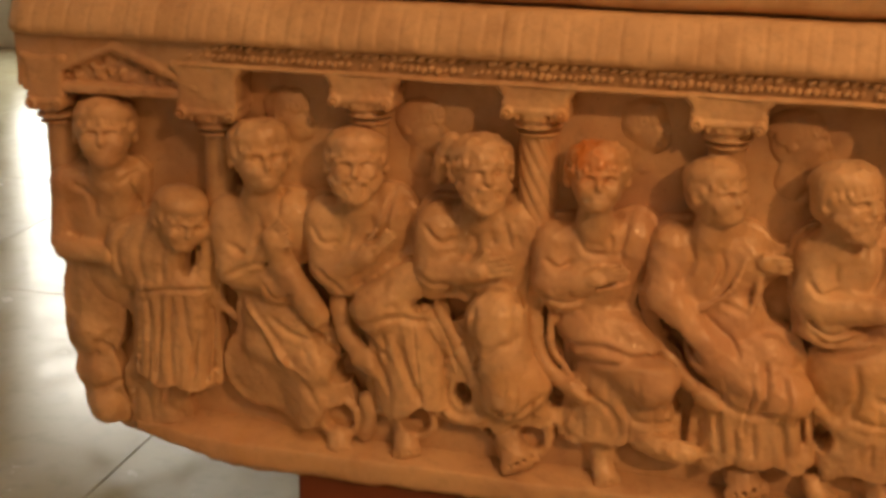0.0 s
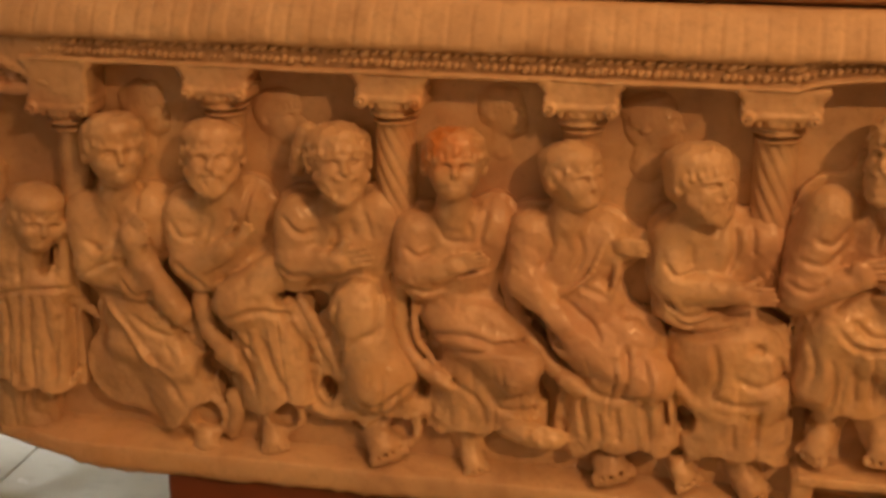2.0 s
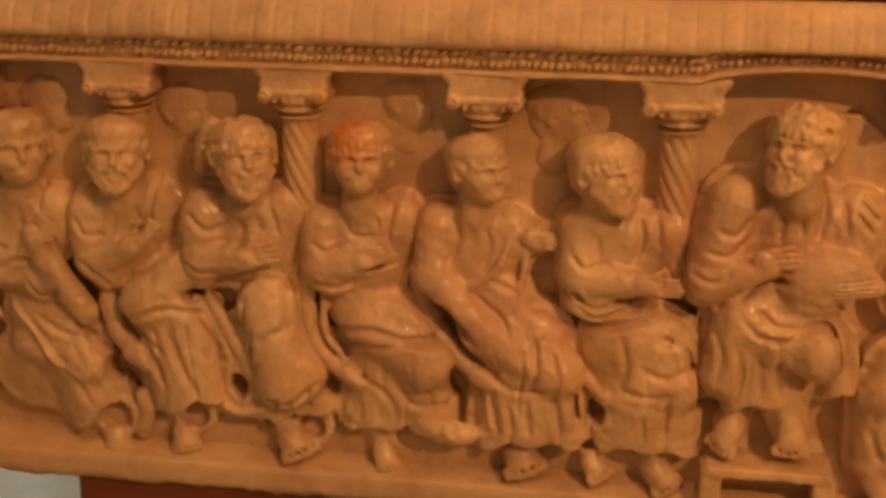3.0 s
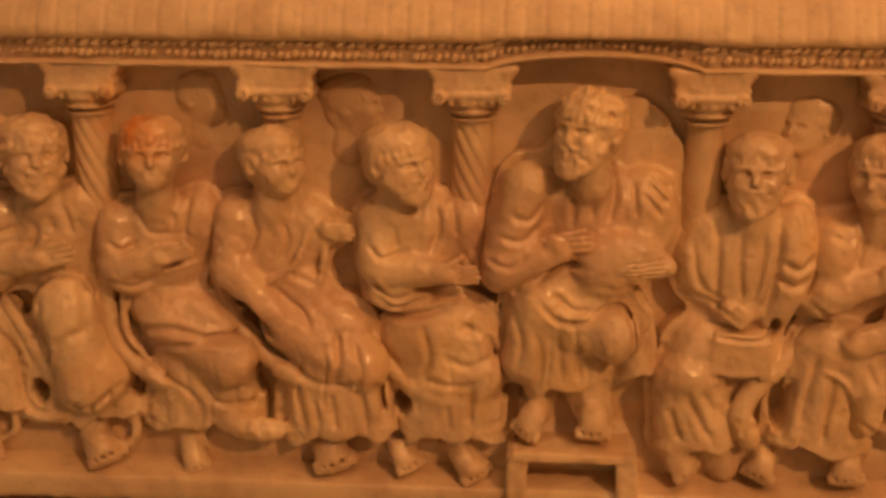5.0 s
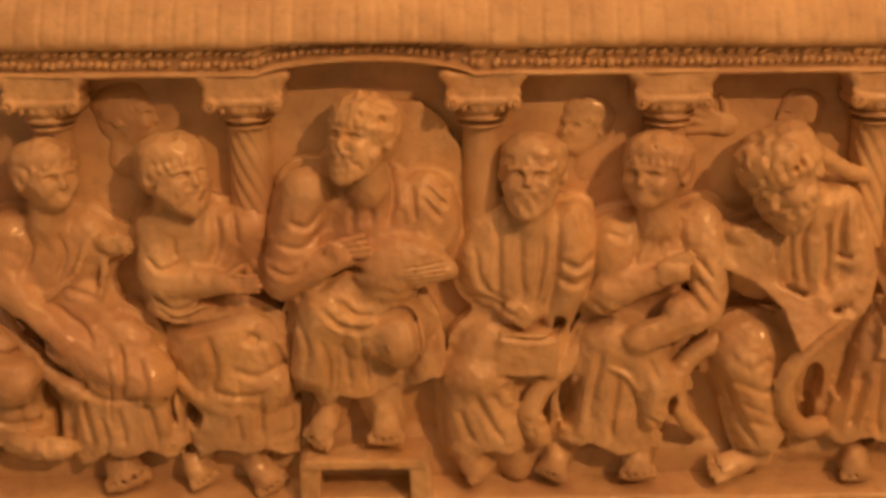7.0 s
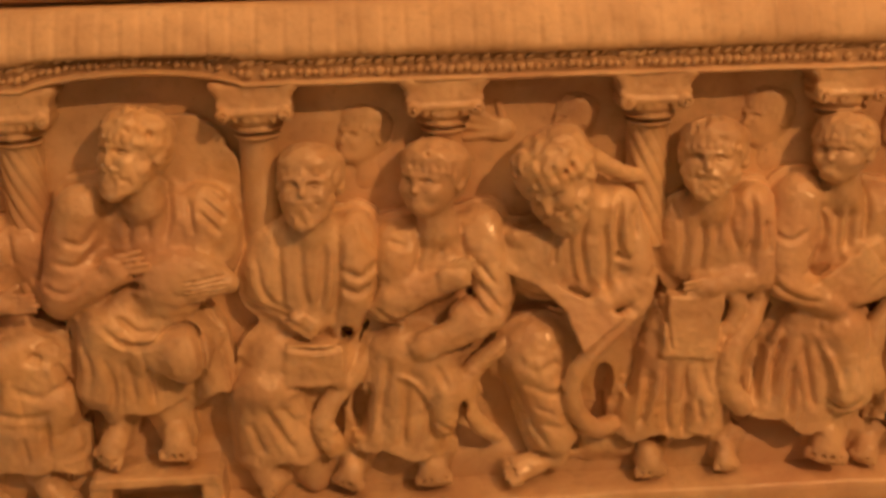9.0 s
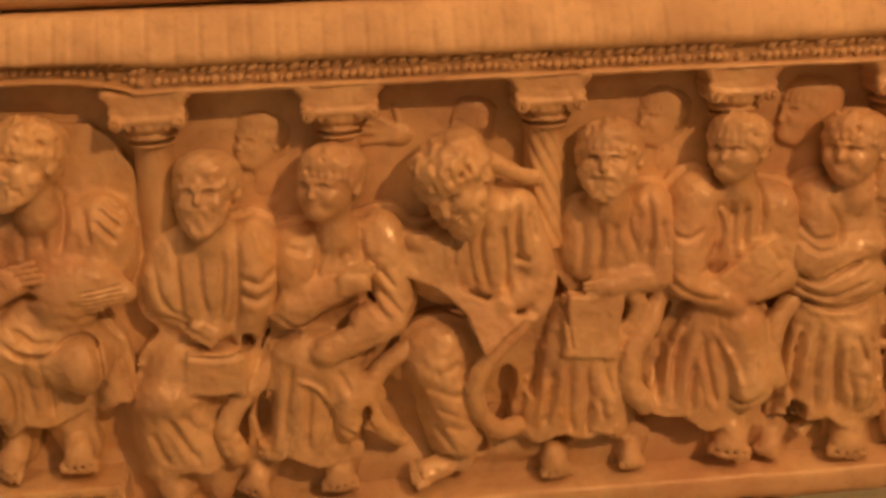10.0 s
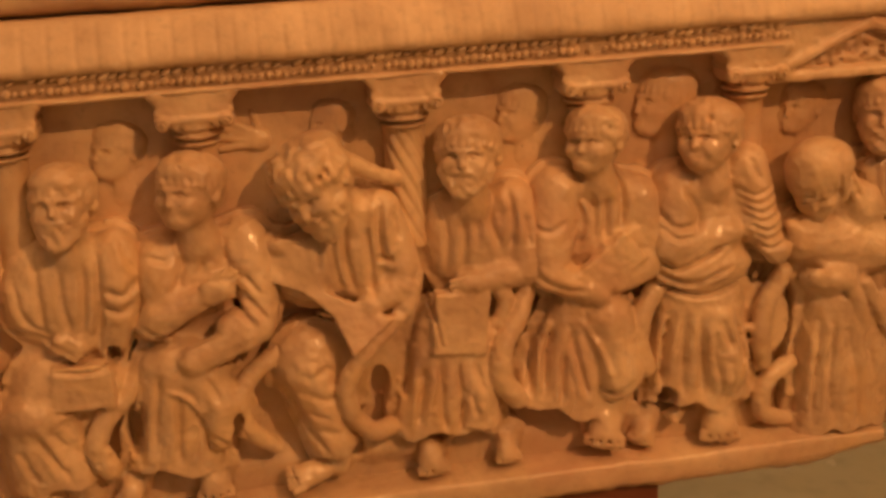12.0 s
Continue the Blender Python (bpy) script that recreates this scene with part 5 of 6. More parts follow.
def central_figure():
    f = Carving((0.5846, -0.059, 0.6412), (0.8679, 0.062, 1.0989))
    f.blob((0.7402, 0.032, 0.9215), (0.0672, 0.036, 0.0736), 0, 0.01)
    f.blob((0.6678, 0.014, 0.9752), (0.0238, 0.026, 0.0226), 0, 0.01)
    f.blob((0.6573, 0.024, 0.9166), (0.0396, 0.028, 0.0607), 0, 0.01)
    f.limb((0.6647, 0.012, 0.9693), (0.6434, 0.006, 0.8888), 0.0276, 0.0267, 0.009)
    f.limb((0.6425, -0.002, 0.878), (0.7061, -0.012, 0.9049), 0.0228, 0.0137, 0.009)
    f.blob((0.7974, 0.028, 0.9331), (0.0394, 0.03, 0.0585), 0, 0.01)
    f.blob((0.6355, 0.006, 0.8686), (0.0191, 0.022, 0.0191), 0, 0.01)
    f.drape((0.7054, 0.016, 0.8455), (0.7153, 0.018, 0.7317), 0.058, 0.0475, 0.028, 0.009)
    f.limb((0.6863, 0.01, 0.8338), (0.6662, 0.014, 0.7626), 0.0334, 0.0262, 0.009)
    f.limb((0.7056, 0.01, 0.8203), (0.7667, -0.006, 0.8064), 0.0322, 0.0294, 0.009)
    f.blob((0.7685, -0.012, 0.8032), (0.0306, 0.026, 0.0306), 0, 0.01)
    f.drape((0.7896, 0.018, 0.8181), (0.7974, 0.018, 0.7447), 0.0168, 0.021, 0.02, 0.009)
    f.blob((0.7377, 0.014, 0.8328), (0.058, 0.028, 0.0258), 0, 0.01)
    f.limb((0.6853, 0.026, 0.7329), (0.6822, 0.016, 0.6941), 0.0159, 0.0126, 0.009)
    f.limb((0.7384, 0.028, 0.7291), (0.7506, 0.016, 0.6913), 0.0179, 0.0146, 0.009)
    f.blob((0.7609, 0.05, 0.9765), (0.0672, 0.01, 0.0832), 0, 0.01)
    f.limb((0.6701, 0.03, 0.9593), (0.8036, 0.032, 0.9498), 0.0216, 0.0216, 0.012)
    f.mantle()
    f.folds((0.7104, 0.017, 0.7886), (0.0637, 0.0708), -5, 0.015, 0.0032, 0.008, 3.1)
    f.folds((0.7935, 0.018, 0.7814), (0.0231, 0.0457), -6, 0.015, 0.0032, 0.008, 4.5)
    f.press()
    f.blob((0.7718, -0.004, 0.8963), (0.049, 0.024, 0.0289), 0, 0.01)
    f.blob((0.7566, 0, 0.8616), (0.0317, 0.02, 0.0152), 0, 0.01)
    f.limb((0.7812, -0.012, 0.8858), (0.8221, -0.006, 0.8862), 0.0125, 0.0113, 0.009)
    f.blob((0.75, -0.006, 0.8803), (0.0277, 0.02, 0.0189), 0, 0.01)
    f.hand((0.7062, -0.018, 0.9152), (0.7359, -0.018, 0.9193), 0.0061)
    f.hand((0.7719, -0.016, 0.8772), (0.7968, -0.016, 0.8813), 0.0051)
    f.score([(0.7716, 0.8942), (0.7965, 0.8964), (0.8213, 0.8979)], 0.0012, 0.002)
    f.score([(0.7717, 0.889), (0.7966, 0.8912), (0.8214, 0.8927)], 0.0012, 0.002)
    f.score([(0.7718, 0.8837), (0.7967, 0.8859), (0.8215, 0.8874)], 0.0012, 0.002)
    f.score([(0.7718, 0.8785), (0.7968, 0.8807), (0.8217, 0.8822)], 0.0013, 0.002)
    f.score([(0.7151, 0.9838), (0.7183, 0.9583), (0.7153, 0.9325)], 0.0037, 0.004)
    f.score([(0.7582, 0.9904), (0.7616, 0.965), (0.7557, 0.9328)], 0.0043, 0.005)
    f.score([(0.7368, 0.9712), (0.7383, 0.9391)], 0.0031, 0.003)
    f.score([(0.783, 0.9779), (0.7867, 0.9395)], 0.0031, 0.003)
    f.score([(0.7983, 0.978), (0.8204, 0.9558)], 0.0031, 0.004)
    f.score([(0.7955, 0.9652), (0.8145, 0.9429)], 0.0031, 0.0035)
    f.score([(0.8043, 0.9844), (0.8232, 0.9686)], 0.0031, 0.003)
    f.score([(0.6468, 0.9449), (0.6685, 0.9386), (0.6842, 0.9581)], 0.0037, 0.003)
    f.score([(0.637, 0.9189), (0.6621, 0.9158), (0.681, 0.9322)], 0.0038, 0.003)
    f.score([(0.6241, 0.8925), (0.6492, 0.886), (0.6682, 0.8994)], 0.0031, 0.003)
    f.score([(0.6806, 0.8664), (0.7059, 0.8865), (0.7311, 0.8867)], 0.0038, 0.004)
    f.score([(0.6841, 0.8431), (0.703, 0.8245), (0.7315, 0.8234), (0.7567, 0.8384), (0.7787, 0.836), (0.7886, 0.8104), (0.786, 0.7763)], 0.0032, 0.005)
    f.score([(0.6996, 0.8531), (0.7187, 0.8365), (0.7441, 0.8367)], 0.0032, 0.0035)
    f.score([(0.6549, 0.8257), (0.6642, 0.7916), (0.6575, 0.7638)], 0.0038, 0.003)
    f.score([(0.6803, 0.8055), (0.6866, 0.7711), (0.6833, 0.7431)], 0.0038, 0.0035)
    f.score([(0.706, 0.7989), (0.7092, 0.7504)], 0.0038, 0.003)
    f.score([(0.7284, 0.7991), (0.7286, 0.7506)], 0.0032, 0.003)
    f.hollow((0.6555, 0.014, 0.7185), (0.0146, 0.055, 0.01), 0)
    f.chain([(0.6108, 0.03, 0.8535), (0.6408, 0.02, 0.8571), (0.6211, 0.026, 0.7855), (0.6185, 0.034, 0.7467)], 0.0013, 0.0013, 0.004)
    f.foot((0.6806, 0.008, 0.7013), (0.6651, -0.004, 0.6692), 0.016)
    f.foot((0.7485, 0.008, 0.6986), (0.7494, -0.004, 0.6703), 0.0172)
    f.head((0.732, 0.002, 1.04), 0.0392, -38, -13, 0, beard=1.0, curls=1.2)
    f.mesh("central_figure", sarcophagus, "large bearded seated figure with halo carved in warm marble")


central_figure()


def seated_figure_7():
    f = Carving((0.8012, -0.0453, 0.5934), (1.0337, 0.062, 1.0514))
    f.blob((0.9081, 0.03, 0.8847), (0.0693, 0.036, 0.0693), 0, 0.01)
    f.blob((0.9631, 0.02, 0.8989), (0.0293, 0.03, 0.0586), 0, 0.01)
    f.blob((0.8601, 0.028, 0.8807), (0.0256, 0.026, 0.0384), 0, 0.01)
    f.blob((0.9059, 0.012, 0.8299), (0.0256, 0.018, 0.0141), 0, 0.01)
    f.limb((0.9613, 0.012, 0.8545), (0.947, 0.014, 0.8204), 0.0192, 0.0129, 0.009)
    f.blob((0.8734, 0.028, 0.7768), (0.0458, 0.032, 0.0458), 0, 0.01)
    f.blob((0.8521, 0.01, 0.7502), (0.0312, 0.028, 0.0286), 0, 0.01)
    f.drape((0.8592, 0.018, 0.7464), (0.8803, 0.02, 0.6566), 0.0379, 0.04, 0.028, 0.009)
    f.limb((0.8393, 0.018, 0.7404), (0.841, 0.022, 0.6665), 0.0261, 0.0239, 0.009)
    f.blob((0.932, 0.028, 0.7739), (0.0295, 0.026, 0.0393), 0, 0.01)
    f.limb((0.8536, 0.03, 0.662), (0.859, 0.024, 0.6351), 0.0201, 0.0161, 0.009)
    f.limb((0.8936, 0.034, 0.6652), (0.9053, 0.03, 0.6295), 0.0268, 0.0202, 0.009)
    f.limb((0.869, 0.03, 0.9245), (0.9644, 0.032, 0.9299), 0.0216, 0.0217, 0.012)
    f.mantle()
    f.folds((0.8697, 0.019, 0.7015), (0.044, 0.0572), -13, 0.015, 0.0032, 0.008, 5.8)
    f.press()
    f.hollow((0.9604, 0.014, 0.7145), (0.0093, 0.055, 0.0265))
    f.slab((0.9119, 0.006, 0.7803), (0.0336, 0.012, 0.0271), 2)
    f.score([(0.8798, 0.8052), (0.9144, 0.8008), (0.9464, 0.804)], 0.0025, 0.003)
    f.score([(0.8802, 0.7556), (0.9121, 0.7526), (0.9379, 0.7562)], 0.0026, 0.003)
    f.chain([(0.9842, 0.026, 0.8072), (0.9644, 0.018, 0.7694), (0.9305, 0.008, 0.7365), (0.9175, 0.004, 0.707), (0.9292, 0.004, 0.6776)], 0.0098, 0.013, 0.004)
    f.rumple((0.9255, -0.004, 0.696), 0.0261, 0.0078, 0.003)
    f.hand((0.897, -0.002, 0.8341), (0.9154, -0.002, 0.8224), 0.0052)
    f.score([(0.8782, 0.9431), (0.8787, 0.8976), (0.8792, 0.8512)], 0.0037, 0.0035)
    f.score([(0.9024, 0.9356), (0.9028, 0.8833), (0.9074, 0.8499)], 0.0037, 0.003)
    f.score([(0.9274, 0.9411), (0.9262, 0.8889), (0.9199, 0.8493)], 0.0037, 0.0035)
    f.score([(0.9457, 0.9339), (0.9421, 0.8816), (0.9353, 0.8419)], 0.0037, 0.004)
    f.score([(0.9502, 0.8945), (0.9687, 0.8871), (0.9817, 0.8997)], 0.0038, 0.004)
    f.score([(0.9462, 0.8748), (0.9648, 0.8673), (0.9777, 0.8767)], 0.0038, 0.0035)
    f.score([(0.8517, 0.9118), (0.8612, 0.8653), (0.8913, 0.8439)], 0.0037, 0.003)
    f.score([(0.9709, 0.9458), (0.9822, 0.9128)], 0.0031, 0.0025)
    f.score([(0.8417, 0.8529), (0.8725, 0.8448), (0.903, 0.8265)], 0.0038, 0.003)
    f.score([(0.8535, 0.7361), (0.8707, 0.6999), (0.8824, 0.6778)], 0.0039, 0.004)
    f.score([(0.8727, 0.7351), (0.8843, 0.7133)], 0.0039, 0.003)
    f.score([(0.833, 0.7161), (0.8497, 0.6725)], 0.0039, 0.003)
    f.hollow((0.9493, 0.014, 0.8132), (0.0078, 0.055, 0.0136), 0)
    f.foot((0.847, 0.012, 0.6456), (0.8658, 0.006, 0.6233), 0.0179)
    f.head((0.9161, 0.01, 0.995), 0.0372, -12, -13, 0, beard=0.9, curls=0)
    f.mesh("seated_figure", sarcophagus, "bearded seated figure wrapped in a cloak carved in warm marble")


seated_figure_7()


def seated_figure_8():
    f = Carving((0.91, -0.0556, 0.592), (1.1626, 0.062, 1.0529))
    f.blob((1.05, 0.034, 0.8908), (0.0595, 0.034, 0.0582), 0, 0.01)
    f.blob((1.0076, 0.018, 0.8976), (0.0268, 0.028, 0.0421), 0, 0.01)
    f.limb((1.0058, 0.006, 0.8546), (1.0598, -0.006, 0.8764), 0.023, 0.0126, 0.009)
    f.blob((0.9993, 0.012, 0.8426), (0.0257, 0.02, 0.0154), 0, 0.01)
    f.blob((1.1084, 0.03, 0.9166), (0.0289, 0.028, 0.0386), 0, 0.01)
    f.limb((1.1117, 0.02, 0.906), (1.1164, 0.008, 0.8557), 0.0256, 0.0218, 0.009)
    f.limb((1.1113, 0.004, 0.8404), (1.0817, -0.002, 0.8337), 0.0231, 0.0179, 0.009)
    f.blob((1.0305, 0.022, 0.7856), (0.0524, 0.032, 0.0327), 0, 0.01)
    f.drape((1.0139, 0.016, 0.7887), (1.0038, 0.018, 0.6654), 0.0417, 0.0574, 0.028, 0.009)
    f.limb((1.0426, 0.01, 0.7757), (1.0608, 0.008, 0.7119), 0.0273, 0.0264, 0.009)
    f.blob((1.0612, 0.006, 0.7413), (0.0262, 0.026, 0.0327), 0, 0.01)
    f.limb((1.0444, 0.028, 0.6598), (1.0453, 0.018, 0.6351), 0.0182, 0.0161, 0.009)
    f.limb((0.9535, 0.03, 0.6565), (0.9459, 0.024, 0.6339), 0.0161, 0.0134, 0.009)
    f.limb((1.0087, 0.03, 0.9187), (1.1054, 0.032, 0.9241), 0.0218, 0.0219, 0.012)
    f.mantle()
    f.folds((1.0089, 0.017, 0.7271), (0.0631, 0.0767), 5, 0.015, 0.0032, 0.008, 8.2)
    f.press()
    f.hollow((0.9493, 0.014, 0.8132), (0.0078, 0.055, 0.0136))
    f.hollow((1.1211, 0.014, 0.7183), (0.016, 0.055, 0.0293))
    f.limb((1.0325, -0.008, 0.8007), (1.1134, -0.006, 0.8302), 0.0154, 0.0153, 0.005)
    f.slab((1.0679, -0.01, 0.8155), (0.0396, 0.01, 0.014), -20)
    f.blob((1.0756, -0.008, 0.883), (0.0151, 0.016, 0.0151), 0, 0.01)
    f.hand((1.0677, -0.014, 0.8906), (1.0918, -0.014, 0.9054), 0.0051)
    f.hand((1.0687, -0.014, 0.8787), (1.089, -0.014, 0.8831), 0.0041)
    f.score([(1.033, 0.9432), (1.0353, 0.9105), (1.0285, 0.8911)], 0.0037, 0.004)
    f.score([(1.0578, 0.9357), (1.0559, 0.9031)], 0.0037, 0.003)
    f.score([(1.0013, 0.925), (1.0198, 0.9177)], 0.0031, 0.0025)
    f.score([(0.9861, 0.8463), (1.011, 0.8316), (1.0434, 0.8504)], 0.0032, 0.003)
    f.score([(1.1013, 0.8945), (1.1169, 0.8739)], 0.0032, 0.003)
    f.score([(1.0881, 0.8618), (1.1071, 0.8407)], 0.0032, 0.0035)
    f.score([(1.101, 0.8713), (1.1231, 0.8434)], 0.0032, 0.003)
    f.score([(1.0799, 0.9413), (1.0825, 0.9085)], 0.0037, 0.004)
    f.score([(0.9968, 0.7844), (0.989, 0.7431), (0.9821, 0.6939)], 0.0039, 0.0035)
    f.score([(1.0155, 0.7627), (1.0108, 0.7137), (1.0079, 0.6817)], 0.0039, 0.004)
    f.score([(1.0313, 0.7479), (1.0403, 0.7193), (1.0428, 0.6834)], 0.0039, 0.0045)
    f.score([(1.0028, 0.7703), (1.0282, 0.7551), (1.0405, 0.7263)], 0.0032, -0.003)
    f.score([(0.9731, 0.7509), (0.9678, 0.6947)], 0.0039, 0.003)
    f.score([(1.0482, 0.7819), (1.0606, 0.7535)], 0.0039, 0.003)
    f.score([(1.0467, 0.7118), (1.0661, 0.6965)], 0.0033, 0.003)
    f.chain([(1.1394, 0.024, 0.7936), (1.1017, 0.012, 0.772), (1.0842, 0.004, 0.748), (1.0904, 0.006, 0.7077), (1.1184, 0.022, 0.6734)], 0.0112, 0.0099, 0.004)
    f.hand((1.087, 0, 0.7425), (1.1002, 0, 0.7475), 0.0043)
    f.hollow((0.9604, 0.014, 0.7145), (0.0093, 0.055, 0.0265), 0)
    f.hollow((1.0763, 0.014, 0.6939), (0.008, 0.055, 0.024), 0)
    f.hollow((1.0787, 0.014, 0.7228), (0.0066, 0.055, 0.0106), 0)
    f.foot((1.0432, 0.012, 0.6492), (1.0451, 0, 0.6205), 0.018)
    f.foot((0.9497, 0.014, 0.6461), (0.94, 0.004, 0.6215), 0.0162)
    f.head((1.0513, 0.008, 0.9955), 0.038, -35, -11, 0, beard=0, curls=0.4)
    f.mesh("seated_figure", sarcophagus, "young seated figure with scroll carved in warm marble")


seated_figure_8()


def seated_figure_9():
    f = Carving((1.0919, -0.0604, 0.604), (1.3338, 0.062, 1.0592))
    f.blob((1.237, 0.03, 0.9038), (0.0574, 0.034, 0.0685), 0, 0.01)
    f.limb((1.2595, 0.018, 0.9493), (1.2808, 0.01, 0.8862), 0.0257, 0.022, 0.009)
    f.limb((1.2792, 0.004, 0.8609), (1.2366, -0.006, 0.8437), 0.0195, 0.0129, 0.009)
    f.blob((1.1797, 0.02, 0.8907), (0.0452, 0.026, 0.044), 0, 0.01)
    f.limb((1.1206, 0.03, 0.9224), (1.1511, 0.014, 0.9148), 0.0167, 0.0115, 0.009)
    f.blob((1.2185, 0.026, 0.9534), (0.0386, 0.026, 0.0257), 0, 0.01)
    f.limb((1.2437, 0.056, 0.7821), (1.1656, 0.03, 0.77), 0.038, 0.0319, 0.009)
    f.limb((1.1645, 0.02, 0.7669), (1.1905, 0.014, 0.6804), 0.0357, 0.0268, 0.009)
    f.drape((1.1656, 0.022, 0.7873), (1.1871, 0.02, 0.6632), 0.0396, 0.0257, 0.028, 0.009)
    f.blob((1.1589, 0.034, 0.7618), (0.0401, 0.028, 0.0401), 0, 0.01)
    f.limb((1.1944, 0.022, 0.669), (1.1915, 0.018, 0.6414), 0.0149, 0.0136, 0.009)
    f.blob((1.2403, 0.034, 0.7763), (0.0402, 0.022, 0.0603), 0, 0.01)
    f.limb((1.2369, 0.036, 0.6509), (1.3066, 0.036, 0.6479), 0.0151, 0.0152, 0.009)
    f.mantle()
    f.folds((1.1763, 0.021, 0.7252), (0.0435, 0.0781), -10, 0.015, 0.0032, 0.008, 2.0)
    f.press()
    f.hollow((1.3147, 0.014, 0.6634), (0.0137, 0.055, 0.0109))
    f.plate([(1.1185, 0.9346), (1.1678, 0.9146), (1.1913, 0.8663), (1.2357, 0.8425), (1.2646, 0.8299), (1.2346, 0.8082), (1.2145, 0.7926), (1.1967, 0.8388), (1.1658, 0.8683), (1.1502, 0.8748), (1.1283, 0.8812)], -0.012, 0.014, 0.35)
    f.chain([(1.2969, 0.006, 0.8726), (1.2809, -0.006, 0.8367), (1.2339, -0.014, 0.7952), (1.2064, -0.014, 0.7558), (1.2092, -0.008, 0.7175), (1.2327, 0, 0.6864), (1.2586, 0.014, 0.685)], 0.0091, 0.011, 0.004)
    f.rumple((1.2179, -0.004, 0.7647), 0.0196, 0.0065, 0.003)
    f.hand((1.1475, 0.006, 0.92), (1.1693, 0.002, 0.9157), 0.0052)
    f.hand((1.2358, -0.012, 0.8458), (1.2161, -0.012, 0.8399), 0.0047)
    f.score([(1.2206, 0.9486), (1.2161, 0.9093), (1.2241, 0.8617)], 0.0038, 0.005)
    f.score([(1.2397, 0.9472), (1.2434, 0.9006), (1.2466, 0.8531)], 0.0038, 0.0045)
    f.score([(1.2593, 0.9655), (1.2551, 0.9264), (1.2608, 0.8993)], 0.0038, 0.005)
    f.score([(1.2718, 0.9516), (1.2775, 0.9181)], 0.0038, 0.003)
    f.score([(1.2011, 0.9368), (1.2028, 0.897), (1.2112, 0.8627)], 0.0038, 0.003)
    f.score([(1.2544, 0.8998), (1.2705, 0.8953)], 0.0038, 0.005)
    f.score([(1.1879, 0.9246), (1.1834, 0.8917)], 0.0032, 0.003)
    f.score([(1.1368, 0.7866), (1.1619, 0.7669), (1.1917, 0.7748)], 0.0045, 0.0016)
    f.score([(1.1481, 0.7506), (1.1804, 0.7371), (1.197, 0.7391)], 0.0039, 0.0018)
    f.score([(1.1599, 0.7212), (1.186, 0.7116)], 0.0033, 0.0018)
    f.score([(1.1656, 0.6992), (1.1953, 0.6927)], 0.0033, 0.0015)
    f.score([(1.1355, 0.7588), (1.159, 0.6998), (1.1777, 0.669)], 0.0039, 0.003)
    f.hollow((1.2475, 0.014, 0.7336), (0.0121, 0.055, 0.0282), 0)
    f.hollow((1.1211, 0.014, 0.7183), (0.016, 0.055, 0.0293), 0)
    f.hollow((1.2145, 0.014, 0.6581), (0.0095, 0.055, 0.0122), 0)
    f.foot((1.1683, 0.012, 0.6392), (1.1246, 0.002, 0.6323), 0.0164)
    f.head((1.1884, 0.002, 0.9928), 0.0451, -44, 24, -20, beard=0.6, curls=1.0)
    f.chain([(1.2239, 0.002, 1.0143), (1.2562, 0.01, 0.9943), (1.3013, 0.03, 0.9768)], 0.0113, 0.0056, 0.004)
    f.hand((1.2766, 0.018, 0.9859), (1.3079, 0.03, 0.9763), 0.0042)
    f.hollow((1.2525, 0.014, 0.9819), (0.0038, 0.055, 0.0045), 0)
    f.mesh("seated_figure", sarcophagus, "bowed seated figure with unrolled scroll carved in warm marble")


seated_figure_9()


